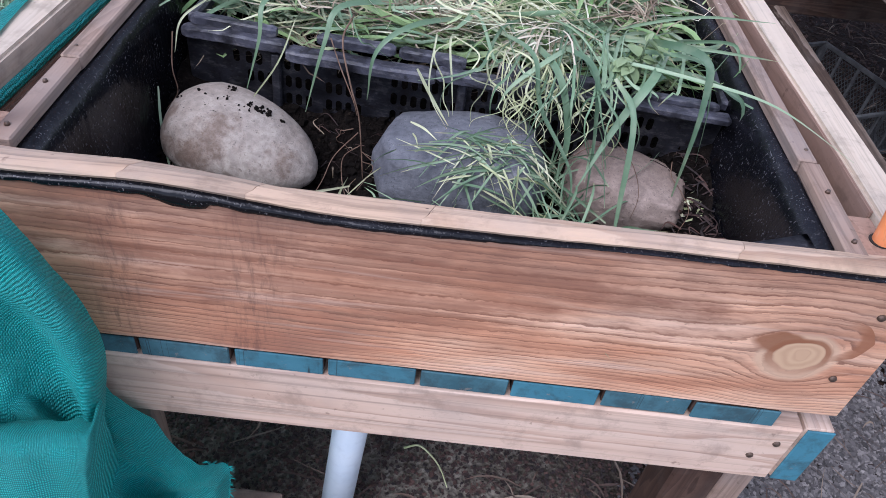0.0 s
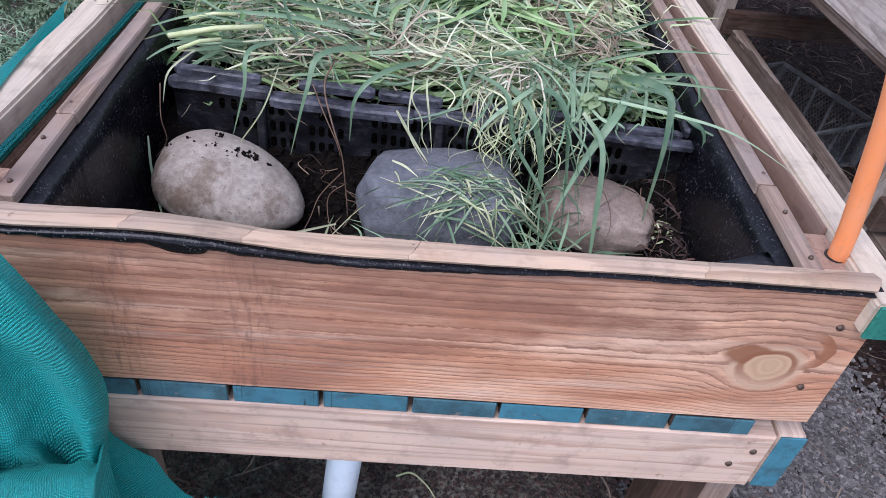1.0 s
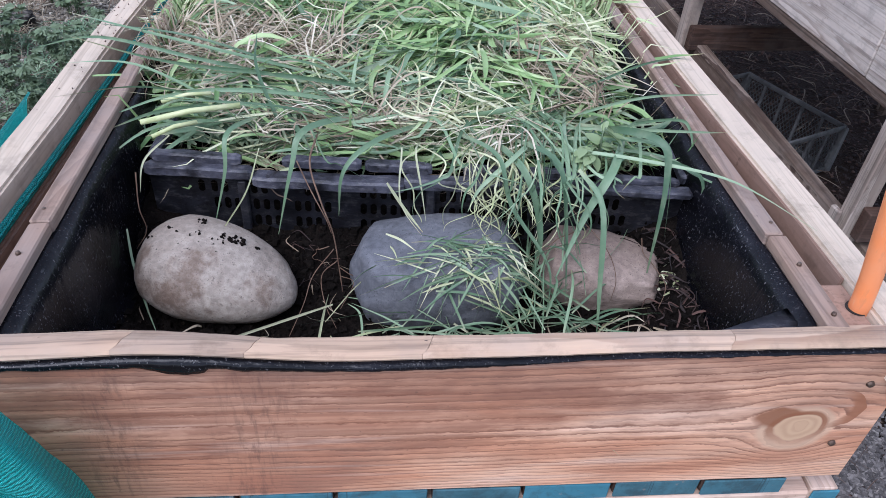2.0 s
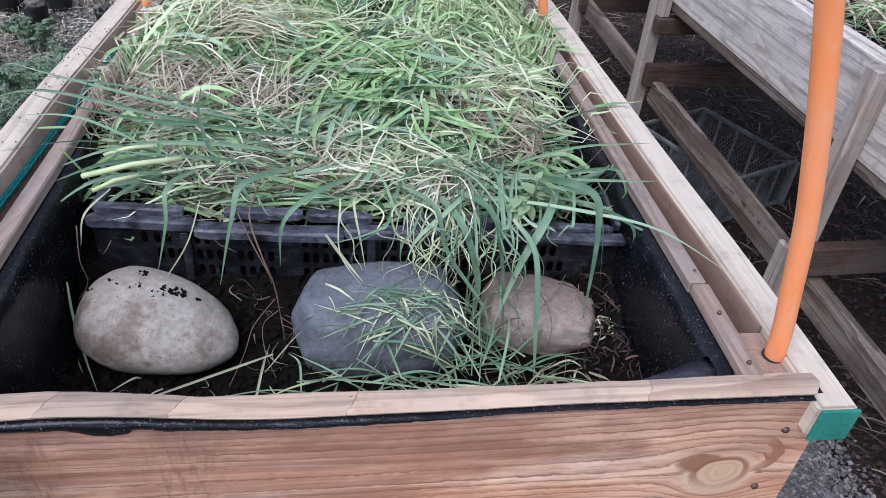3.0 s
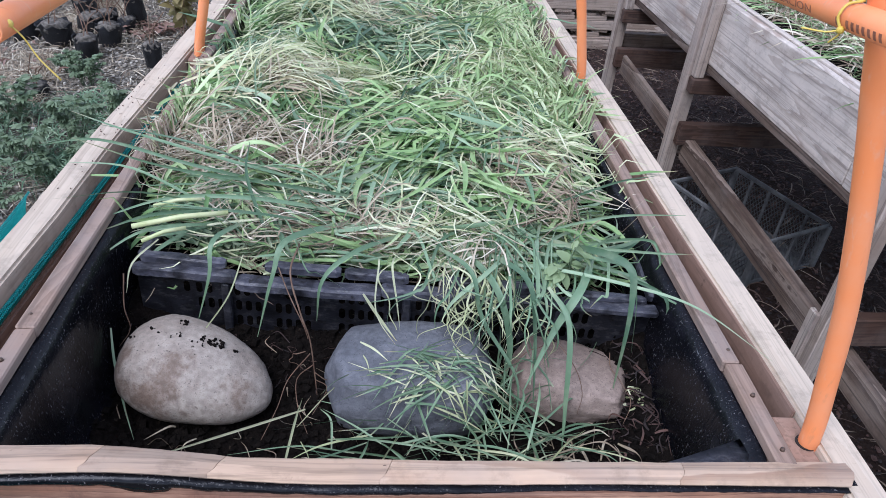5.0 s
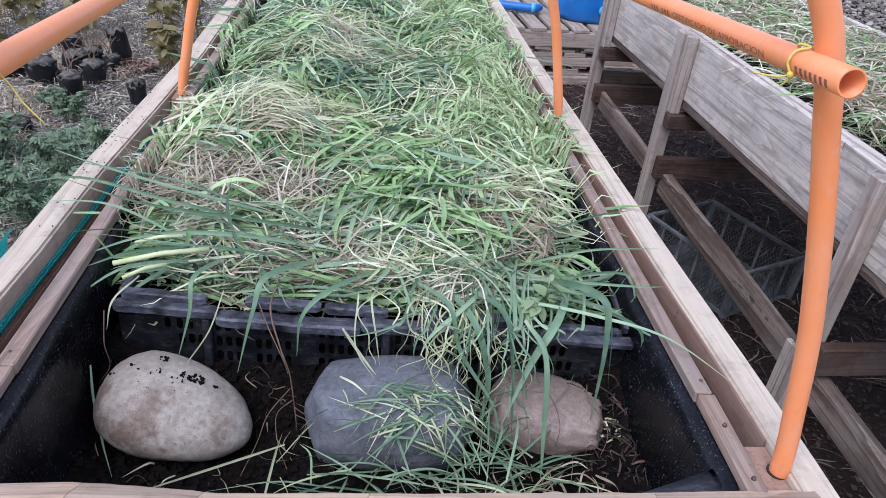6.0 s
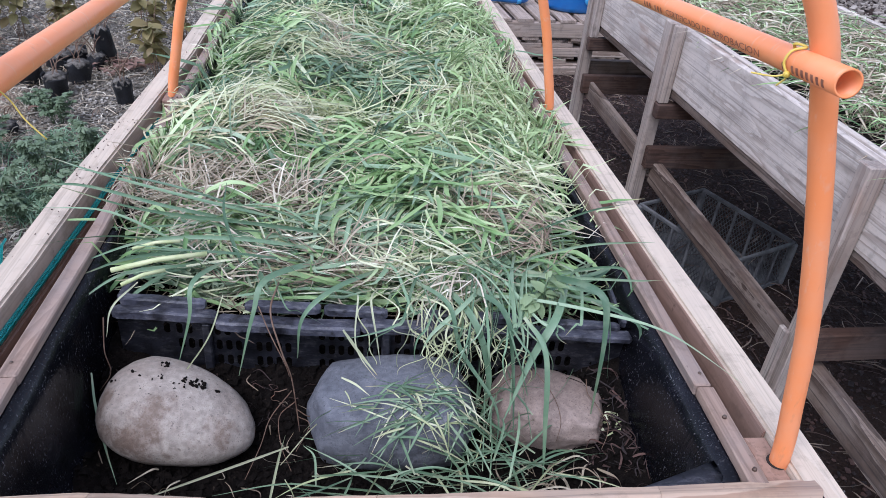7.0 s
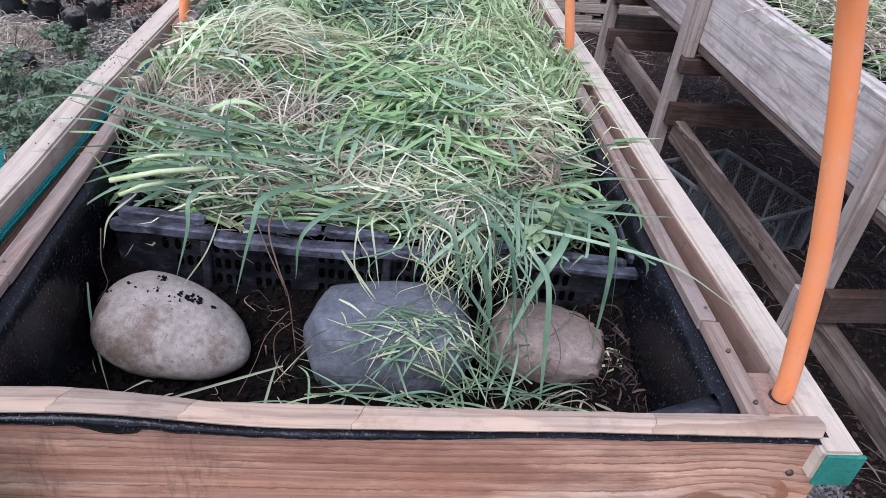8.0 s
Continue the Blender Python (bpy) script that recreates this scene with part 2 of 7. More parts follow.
def face_board_wood(half_height, knot_x, knot_z):
    """Flat-sawn pine: rings drawn out along the board, closing round one knot."""
    s = Shader("wood_face_board", 0.62, 0.0, 0.35)
    vec = s.coords()
    sep = s.t.nodes.new("ShaderNodeSeparateXYZ")
    s.put(sep.inputs[0], vec)
    x, z = sep.outputs["X"], sep.outputs["Z"]
    drift = s.noise(s.scaled(vec, (1.5, 1.0, 3.0)), 1.0, 2.0, 0.4)
    ripple = s.noise(s.scaled(vec, (11.0, 1.0, 16.0)), 1.0, 4.0, 0.6)
    zz = s.math("ADD", z, s.math("ADD", s.math("MULTIPLY_ADD", drift, 0.05, -0.025), s.math("MULTIPLY_ADD", ripple, 0.0060, -0.0030)))
    dx = s.math("DIVIDE", s.math("SUBTRACT", x, knot_x), 0.043)
    dz0 = s.math("SUBTRACT", zz, knot_z)
    dz = s.math("DIVIDE", dz0, 0.037)
    warp = s.noise(s.scaled(vec, (26, 1, 26)), 1.0, 2.0)
    d2 = s.math("ADD", s.math("MULTIPLY", dx, dx), s.math("MULTIPLY", dz, dz))
    d2w = s.math("ADD", d2, s.math("MULTIPLY_ADD", warp, 0.5, -0.25))
    flow = s.math("SUBTRACT", 1.0, s.math("DIVIDE", 0.9, s.math("ADD", s.math("MAXIMUM", d2w, 0.0), 0.22)))
    v = s.math("ADD", s.math("MULTIPLY", dz0, flow), knot_z)
    h = s.math("SUBTRACT", half_height, v)
    low = s.math("MAXIMUM", s.math("SUBTRACT", h, 0.085), 0.0)
    high = s.math("MAXIMUM", s.math("SUBTRACT", 0.062, h), 0.0)
    phase = s.math("ADD", s.math("MULTIPLY", h, 62.0), s.math("SUBTRACT", s.math("MULTIPLY", s.math("MULTIPLY", low, low), 900.0), s.math("MULTIPLY", s.math("MULTIPLY", high, high), 620.0)))
    jitter = s.noise(s.scaled(vec, (0.8, 1.0, 26.0)), 1.0, 2.0, 0.5)
    phase = s.math("ADD", phase, s.math("MULTIPLY", jitter, 2.0))
    torn = s.noise(s.scaled(vec, (75.0, 1.0, 150.0)), 1.0, 3.0, 0.6)
    phase = s.math("ADD", phase, s.math("MULTIPLY", torn, 0.55))
    saw = s.math("FRACT", phase)
    depth = s.noise(s.scaled(vec, (1.2, 1.0, 34.0)), 1.0, 3.0)
    line = s.ramp(saw, (0.0, 0.0), (0.40, 0.10), (0.75, 0.42), (0.92, 0.95), (0.96, 0.85), (1.0, 0.0))
    ragged = s.noise(s.scaled(vec, (16.0, 1.0, 70.0)), 1.0, 4.0, 0.65)
    line = s.math("MULTIPLY", line, s.math("MULTIPLY", s.ramp(depth, (0.32, 0.62), (0.52, 1.0)), s.ramp(ragged, (0.32, 0.62), (0.52, 1.0))))
    warm = s.noise(s.scaled(vec, (2.0, 1.0, 13.0)), 1.0, 4.0, 0.55, 0.5)
    base = s.ramp(warm, (0.32, (0.78, 0.53, 0.385)), (0.45, (0.76, 0.455, 0.292)), (0.55, (0.63, 0.310, 0.178)), (0.66, (0.40, 0.170, 0.098)))
    # a reddish stain spreads from the top, left of the middle
    ux = s.math("DIVIDE", s.math("ADD", x, 0.10), 0.42)
    uz = s.math("DIVIDE", s.math("SUBTRACT", zz, 0.038), 0.070)
    stain = s.math("ADD", s.math("MULTIPLY", ux, ux), s.math("MULTIPLY", uz, uz))
    blot = s.noise(s.scaled(vec, (9.0, 1.0, 30.0)), 1.0, 5.0, 0.65)
    stain = s.ramp(s.math("ADD", stain, s.math("MULTIPLY_ADD", blot, 4.0, -2.15)), (0.0, 0.80), (1.0, 0.0))
    bands = s.noise(s.scaled(vec, (2.5, 1.0, 55.0)), 1.0, 3.0, 0.55)
    stain = s.math("MULTIPLY", stain, s.ramp(bands, (0.35, 0.45), (0.60, 1.15)))
    col = s.mix(stain, base, (0.26, 0.112, 0.068, 1))
    col = s.mix(line, col, (0.205, 0.082, 0.045, 1))
    fine = s.noise(s.scaled(vec, (5.0, 40.0, 260.0)), 1.0, 3.0, 0.6)
    col = s.mix(s.ramp(fine, (0.32, 0.32), (0.58, 0.0)), col, (0.20, 0.105, 0.065, 1))
    pale_streak = s.noise(s.scaled(vec, (3.0, 1.0, 90.0)), 1.0, 3.0, 0.6)
    col = s.mix(s.ramp(pale_streak, (0.56, 0.0), (0.70, 0.4)), col, (0.72, 0.52, 0.40, 1))
    second = s.math("FRACT", s.math("MULTIPLY", phase, 2.3))
    col = s.mix(s.math("MULTIPLY", s.ramp(second, (0.5, 0.0), (0.85, 0.48), (1.0, 0.0)), s.ramp(ragged, (0.42, 0.1), (0.6, 1.0))), col, (0.19, 0.085, 0.055, 1))
    # grey grime and two upright rows of saw bruises
    patch = s.noise(s.scaled(vec, (4.0, 1.0, 9.0)), 1.0, 5.0, 0.65)
    col = s.mix(s.ramp(patch, (0.48, 0.0), (0.70, 0.34)), col, (0.20, 0.135, 0.10, 1))
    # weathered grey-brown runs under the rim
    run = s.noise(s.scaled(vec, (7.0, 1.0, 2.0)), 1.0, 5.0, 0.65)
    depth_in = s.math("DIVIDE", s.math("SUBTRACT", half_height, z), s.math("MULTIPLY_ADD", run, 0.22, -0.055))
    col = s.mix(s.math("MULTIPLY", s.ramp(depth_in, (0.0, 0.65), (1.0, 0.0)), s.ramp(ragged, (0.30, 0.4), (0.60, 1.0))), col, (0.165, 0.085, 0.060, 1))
    dash = s.noise(s.scaled(vec, (150.0, 1.0, 30.0)), 1.0, 4.0, 0.7)
    for bx, half in ((-0.267, 0.040), (-0.137, 0.050)):
        near = s.ramp(s.math("DIVIDE", s.math("ABSOLUTE", s.math("SUBTRACT", s.math("MULTIPLY_ADD", z, -0.12, x), bx)), half), (0.0, 1.0), (1.0, 0.0))
        col = s.mix(s.math("MULTIPLY", s.ramp(dash, (0.48, 0.0), (0.66, 0.6)), near), col, (0.11, 0.06, 0.045, 1))
    specks = s.noise(s.scaled(vec, (140.0, 1.0, 200.0)), 1.0, 3.0, 0.6)
    col = s.mix(s.ramp(specks, (0.66, 0.0), (0.72, 0.5)), col, (0.12, 0.07, 0.05, 1))
    # the knot: pale heart, a dark wedge of bark over its left shoulder, a far brown arc to the right
    d = s.math("SQRT", s.math("MAXIMUM", d2w, 0.0))
    rings = s.math("SINE", s.math("MULTIPLY", d, 21.0))
    heart = s.mix(s.math("MULTIPLY_ADD", rings, 0.14, 0.16), (0.52, 0.345, 0.21, 1), (0.30, 0.155, 0.085, 1))
    col = s.mix(s.ramp(d, (0.88, 0.75), (1.5, 0.0)), col, (0.54, 0.365, 0.24, 1))
    wx = s.math("DIVIDE", s.math("ADD", s.math("SUBTRACT", x, knot_x), 0.024), 0.034)
    wz = s.math("DIVIDE", s.math("SUBTRACT", s.math("SUBTRACT", z, knot_z), 0.022), 0.017)
    wedge = s.math("ADD", s.math("ADD", s.math("MULTIPLY", wx, wx), s.math("MULTIPLY", wz, wz)), s.math("MULTIPLY_ADD", warp, 1.6, -0.8))
    col = s.mix(s.ramp(wedge, (0.52, 0.88), (0.92, 0.0)), col, (0.225, 0.09, 0.042, 1))
    ring = s.ramp(d, (0.52, 0.0), (0.60, 0.9), (0.70, 0.85), (0.80, 0.0))
    col = s.mix(s.math("MULTIPLY", ring, s.ramp(s.math("MULTIPLY_ADD", dz, 0.4, 0.5), (0.2, 0.25), (0.6, 1.0))), col, (0.24, 0.095, 0.045, 1))
    col = s.mix(s.ramp(d, (0.54, 1.0), (0.60, 0.0)), col, heart)
    ax = s.math("DIVIDE", s.math("SUBTRACT", s.math("SUBTRACT", x, knot_x), 0.005), 0.058)
    az = s.math("DIVIDE", s.math("SUBTRACT", s.math("SUBTRACT", z, knot_z), 0.032), 0.036)
    arc = s.math("ADD", s.math("SQRT", s.math("ADD", s.math("MULTIPLY", ax, ax), s.math("MULTIPLY", az, az))), s.math("MULTIPLY_ADD", warp, 0.4, -0.2))
    arc = s.math("MULTIPLY", s.ramp(arc, (0.72, 0.0), (0.80, 0.85), (1.0, 0.95), (1.06, 0.0)), s.ramp(ax, (0.35, 0.0), (0.75, 1.0)))
    col = s.mix(arc, col, (0.27, 0.11, 0.055, 1))
    n = s.bump(s.math("SUBTRACT", 1.0, line), 0.06, 0.001)
    n = s.bump(fine, 0.35, 0.001, n)
    return s.done(col, n)


def plain(name, a, b, scale, rough, bump=0.3, dist=0.002, spec=0.5, fine=0.0, rough_var=0.0, metal=0.0):
    """A surface of two tones at one scale, with relief at that scale and a finer one."""
    s = Shader(name, rough, metal, spec)
    vec = s.shift(s.coords(), (1.7, 2.3, 3.1))
    f = s.noise(vec, scale, 6.0, 0.62)
    g = s.noise(vec, scale * 7.0, 3.0, 0.6)
    col = s.mix(s.ramp(f, (0.35, 0.0), (0.65, 1.0)), (*a, 1), (*b, 1))
    col = s.mix(s.math("MULTIPLY", s.ramp(g, (0.5, 0.0), (0.72, 1.0)), fine), col, (*[c * 0.4 for c in a], 1))
    n = s.bump(g, bump, dist)
    r = None
    if rough_var:
        r = s.math("MULTIPLY_ADD", f, rough_var, rough - rough_var / 2)
    return s.done(col, n, r)


def liner_material():
    """Satin black sheet: a thin dusty film, sparse specks and short scratches."""
    s = Shader("black_liner", 0.33, 0.0, 0.22)
    vec = s.coords()
    f = s.noise(vec, 7.0, 5.0, 0.6)
    g = s.noise(vec, 26.0, 4.0, 0.65)
    film = s.ramp(s.math("MULTIPLY", f, s.math("ADD", g, 0.5)), (0.42, 0.0), (0.72, 0.6))
    col = s.mix(film, (0.003, 0.003, 0.0042, 1), (0.0115, 0.0114, 0.0165, 1))
    specks = s.noise(s.scaled(vec, (420, 420, 260)), 1.0, 3.0, 0.6)
    col = s.mix(s.math("MULTIPLY", s.ramp(specks, (0.62, 0.0), (0.67, 0.8)), s.ramp(g, (0.40, 0.15), (0.60, 0.9))), col, (0.16, 0.15, 0.15, 1))
    fine = s.noise(s.scaled(vec, (620, 620, 420)), 1.0, 3.0, 0.7)
    col = s.mix(s.math("MULTIPLY", s.ramp(fine, (0.56, 0.0), (0.66, 0.35)), film), col, (0.10, 0.095, 0.10, 1))
    scratch = s.noise(s.scaled(vec, (40, 40, 420)), 1.0, 2.0, 0.6, 0.9)
    col = s.mix(s.math("MULTIPLY", s.ramp(scratch, (0.69, 0.0), (0.73, 0.7)), s.ramp(f, (0.47, 0.0), (0.6, 1.0))), col, (0.20, 0.20, 0.205, 1))
    creases = s.noise(s.scaled(vec, (22, 22, 10)), 1.0, 4.0, 0.6, 0.8)
    n = s.bump(g, 0.25, 0.003, s.bump(creases, 0.4, 0.006))
    return s.done(col, n, s.math("MULTIPLY_ADD", f, 0.24, 0.13))


def leaf_material(name, stops, base_tone, translucent=0.22, rough=0.5, handfuls=False):
    """Blades and leaves: a tone for each blade, paler at its foot, a little light let through."""
    s = Shader(name, rough, 0.0, 0.35)
    if handfuls:
        own = s.t.nodes.new("ShaderNodeAttribute")
        own.attribute_name = "tone"
        tone = s.ramp(own.outputs["Fac"], *stops)
    else:
        tone = s.ramp(s.island(), *stops)
    at = s.t.nodes.new("ShaderNodeAttribute")
    at.attribute_name = "along"
    col = s.mix(s.ramp(at.outputs["Fac"], (0.0, 0.75), (0.16, 0.0)), tone, (*base_tone, 1))
    f = s.noise(s.coords(), 40.0, 3.0, 0.6)
    col = s.mix(s.ramp(f, (0.48, 0.0), (0.78, 0.25)), col, (*base_tone, 1))
    if handfuls:
        tip = s.math("MULTIPLY", s.ramp(at.outputs["Fac"], (0.78, 0.0), (0.95, 0.8)), s.ramp(s.island(), (0.5, 0.0), (0.8, 1.0)))
        col = s.mix(tip, col, (0.46, 0.37, 0.22, 1))
    s.done(col)
    tr = s.t.nodes.new("ShaderNodeBsdfTranslucent")
    s.put(tr.inputs["Color"], col)
    mx = s.t.nodes.new("ShaderNodeMixShader")
    mx.inputs[0].default_value = translucent
    s.t.links.new(s.b.outputs[0], mx.inputs[1])
    s.t.links.new(tr.outputs[0], mx.inputs[2])
    s.t.links.new(mx.outputs[0], s.t.nodes["Material Output"].inputs["Surface"])
    return s.m


def island_material(name, stops, rough=0.85, spec=0.3):
    s = Shader(name, rough, 0.0, spec)
    f = s.noise(s.coords(), 90.0, 3.0, 0.6)
    col = s.mix(s.math("MULTIPLY", f, 0.5), s.ramp(s.island(), *stops), (0.08, 0.075, 0.075, 1))
    return s.done(col, s.bump(f, 0.4, 0.002))


def net_material():
    """Knitted shade cloth: rows of loops with small holes."""
    s = Shader("green_shade_net", 0.55, 0.0, 0.4)
    vec = s.coords("UV")
    rows = s.t.nodes.new("ShaderNodeTexWave")
    rows.bands_direction = "X"
    s.put(rows.inputs["Vector"], vec)
    rows.inputs["Scale"].default_value, rows.inputs["Distortion"].default_value = 104.0, 2.2
    rows.inputs["Detail"].default_value = 1.0
    loops = s.t.nodes.new("ShaderNodeTexWave")
    loops.bands_direction = "Y"
    s.put(loops.inputs["Vector"], vec)
    loops.inputs["Scale"].default_value, loops.inputs["Distortion"].default_value = 74.0, 3.0
    knit = s.math("MULTIPLY", rows.outputs["Fac"], loops.outputs["Fac"])
    f = s.noise(s.coords(), 12.0, 5.0, 0.6)
    col = s.mix(s.ramp(knit, (0.05, 0.0), (0.55, 1.0)), (0.0, 0.37, 0.345, 1), (0.11, 0.95, 0.90, 1))
    col = s.mix(s.ramp(f, (0.45, 0.0), (0.8, 0.3)), col, (0.10, 0.30, 0.28, 1))
    fleck = s.noise(s.scaled(s.coords("UV"), (700, 420, 1)), 1.0, 3.0, 0.65)
    col = s.mix(s.ramp(fleck, (0.56, 0.0), (0.68, 0.6)), col, (0.22, 0.70, 0.75, 1))
    n = s.bump(knit, 1.0, 0.006)
    s.done(col, n)
    tr = s.t.nodes.new("ShaderNodeBsdfTranslucent")
    s.put(tr.inputs["Color"], col)
    mx = s.t.nodes.new("ShaderNodeMixShader")
    mx.inputs[0].default_value = 0.22
    s.t.links.new(s.b.outputs[0], mx.inputs[1])
    s.t.links.new(tr.outputs[0], mx.inputs[2])
    s.t.links.new(mx.outputs[0], s.t.nodes["Material Output"].inputs["Surface"])
    return s.m


def pipe_material():
    s = Shader("orange_conduit", 0.42, 0.0, 0.4)
    vec = s.coords()
    f = s.noise(vec, 14.0, 5.0, 0.6)
    g = s.noise(s.scaled(vec, (120, 120, 30)), 1.0, 3.0, 0.6)
    col = s.mix(s.ramp(f, (0.4, 0.0), (0.7, 0.7)), (0.78, 0.245, 0.080, 1), (0.74, 0.305, 0.148, 1))
    col = s.mix(s.ramp(g, (0.62, 0.0), (0.74, 0.35)), col, (0.36, 0.18, 0.10, 1))
    scuff = s.noise(s.scaled(vec, (40, 200, 40)), 1.0, 3.0, 0.6)
    col = s.mix(s.ramp(scuff, (0.60, 0.0), (0.70, 0.4)), col, (0.68, 0.38, 0.25, 1))
    return s.done(col, s.bump(g, 0.06, 0.001), s.math("MULTIPLY_ADD", f, 0.25, 0.32))


def blue_end_material():
    s = Shader("blue_painted_end", 0.7, 0.0, 0.3)
    vec = s.shift(s.coords(), (2.1, 1.3, 4.2))
    f = s.noise(vec, 22.0, 5.0, 0.65)
    crack = s.noise(s.scaled(vec, (95, 40, 3)), 1.0, 1.0, 0.5)
    col = s.mix(s.ramp(f, (0.35, 0.0), (0.7, 1.0)), (0.034, 0.090, 0.110, 1), (0.070, 0.168, 0.200, 1))
    col = s.mix(s.ramp(s.random(), (0.55, 0.0), (0.95, 0.75)), col, (0.050, 0.200, 0.265, 1))
    col = s.mix(s.ramp(crack, (0.655, 0.0), (0.67, 0.85), (0.675, 0.85), (0.69, 0.0)), col, (0.0146, 0.0219, 0.0256, 1))
    grime = s.noise(vec, 34.0, 5.0, 0.7, 0.3)
    col = s.mix(s.ramp(grime, (0.46, 0.0), (0.64, 0.65)), col, (0.030, 0.050, 0.056, 1))
    wear = s.noise(vec, 75.0, 4.0, 0.7)
    col = s.mix(s.ramp(wear, (0.64, 0.0), (0.72, 0.55)), col, (0.2482, 0.1971, 0.1606, 1))
    return s.done(col, s.bump(f, 0.3, 0.002))


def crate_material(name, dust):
    """Black plastic, greyed by handling, with dried soil in smears and chipped pale edges; more dust also paints in the
    light a rim catches.
    """
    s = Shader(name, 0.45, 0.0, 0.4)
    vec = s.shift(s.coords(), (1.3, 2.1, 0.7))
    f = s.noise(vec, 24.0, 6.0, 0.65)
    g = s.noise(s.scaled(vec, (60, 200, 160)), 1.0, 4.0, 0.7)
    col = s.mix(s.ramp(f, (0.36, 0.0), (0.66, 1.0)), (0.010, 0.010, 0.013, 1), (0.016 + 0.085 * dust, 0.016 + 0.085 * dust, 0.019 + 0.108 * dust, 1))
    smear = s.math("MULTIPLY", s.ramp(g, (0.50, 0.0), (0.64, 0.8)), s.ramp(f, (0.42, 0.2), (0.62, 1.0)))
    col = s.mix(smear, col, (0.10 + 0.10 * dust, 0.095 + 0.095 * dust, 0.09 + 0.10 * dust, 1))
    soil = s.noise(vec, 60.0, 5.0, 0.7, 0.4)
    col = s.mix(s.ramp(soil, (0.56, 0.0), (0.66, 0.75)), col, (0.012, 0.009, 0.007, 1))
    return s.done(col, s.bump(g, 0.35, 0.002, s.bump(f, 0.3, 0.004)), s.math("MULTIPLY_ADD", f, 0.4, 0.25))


def soil_material():
    """Dark potting soil: crumbs, specks of bark and straw."""
    s = Shader("dark_potting_soil", 0.95, 0.0, 0.08)
    vec = s.coords()
    f = s.noise(vec, 45.0, 6.0, 0.7)
    cell = s.voronoi(vec, 260.0, "Color")
    col = s.mix(s.ramp(f, (0.35, 0.0), (0.7, 1.0)), (0.003, 0.0022, 0.0018, 1), (0.014, 0.0105, 0.0085, 1))
    col = s.mix(s.ramp(cell, (0.86, 0.0), (0.93, 0.6)), col, (0.06, 0.045, 0.032, 1))
    straw = s.noise(s.scaled(vec, (60, 420, 60)), 1.0, 2.0, 0.6, 1.2)
    col = s.mix(s.ramp(straw, (0.72, 0.0), (0.76, 0.7)), col, (0.13, 0.10, 0.065, 1))
    return s.done(col, s.bump(f, 0.9, 0.012, s.bump(s.voronoi(vec, 260.0), 0.6, 0.004)))


def stone_material(name, a, b, blot, scale=9.0, marks=()):
    """Worn river stone: two tones, soft blotches, pits; marks are stains of its own at (x, y, z, reach)."""
    s = Shader(name, 0.78, 0.0, 0.25)
    vec = s.coords()
    f = s.noise(vec, scale, 6.0, 0.65)
    g = s.noise(vec, 130.0, 4.0, 0.7)
    h = s.noise(vec, scale * 2.2, 7.0, 0.68, 0.15)
    col = s.mix(s.ramp(f, (0.30, 0.0), (0.70, 1.0)), (*a, 1), (*b, 1))
    col = s.mix(s.ramp(h, (0.55, 0.0), (0.72, 0.45)), col, (*blot, 1))
    for mx, my, mz, reach in marks:
        d = s.t.nodes.new("ShaderNodeVectorMath")
        d.operation = "DISTANCE"
        s.put(d.inputs[0], vec)
        d.inputs[1].default_value = (mx, my, mz)
        near = s.math("ADD", s.math("DIVIDE", d.outputs["Value"], reach), s.math("MULTIPLY_ADD", h, 4.0, -2.0))
        col = s.mix(s.math("MULTIPLY", s.ramp(near, (0.45, 0.85), (0.90, 0.0)), s.ramp(g, (0.40, 1.0), (0.58, 0.55))), col, (*blot, 1))
    pits = s.noise(vec, 260.0, 3.0, 0.7)
    grime = s.noise(vec, 34.0, 5.0, 0.7, 0.4)
    col = s.mix(s.ramp(grime, (0.57, 0.0), (0.70, 0.5)), col, (*[c * 0.62 for c in a], 1))
    col = s.mix(s.ramp(pits, (0.57, 0.0), (0.67, 0.6)), col, (*[c * 0.30 for c in a], 1))
    col = s.mix(s.ramp(g, (0.40, 0.40), (0.58, 0.0)), col, (*[c * 0.5 for c in a], 1))
    n = s.bump(g, 0.6, 0.002)
    n = s.bump(pits, 0.4, 0.001, n)
    return s.done(col, s.bump(f, 0.3, 0.006, n))


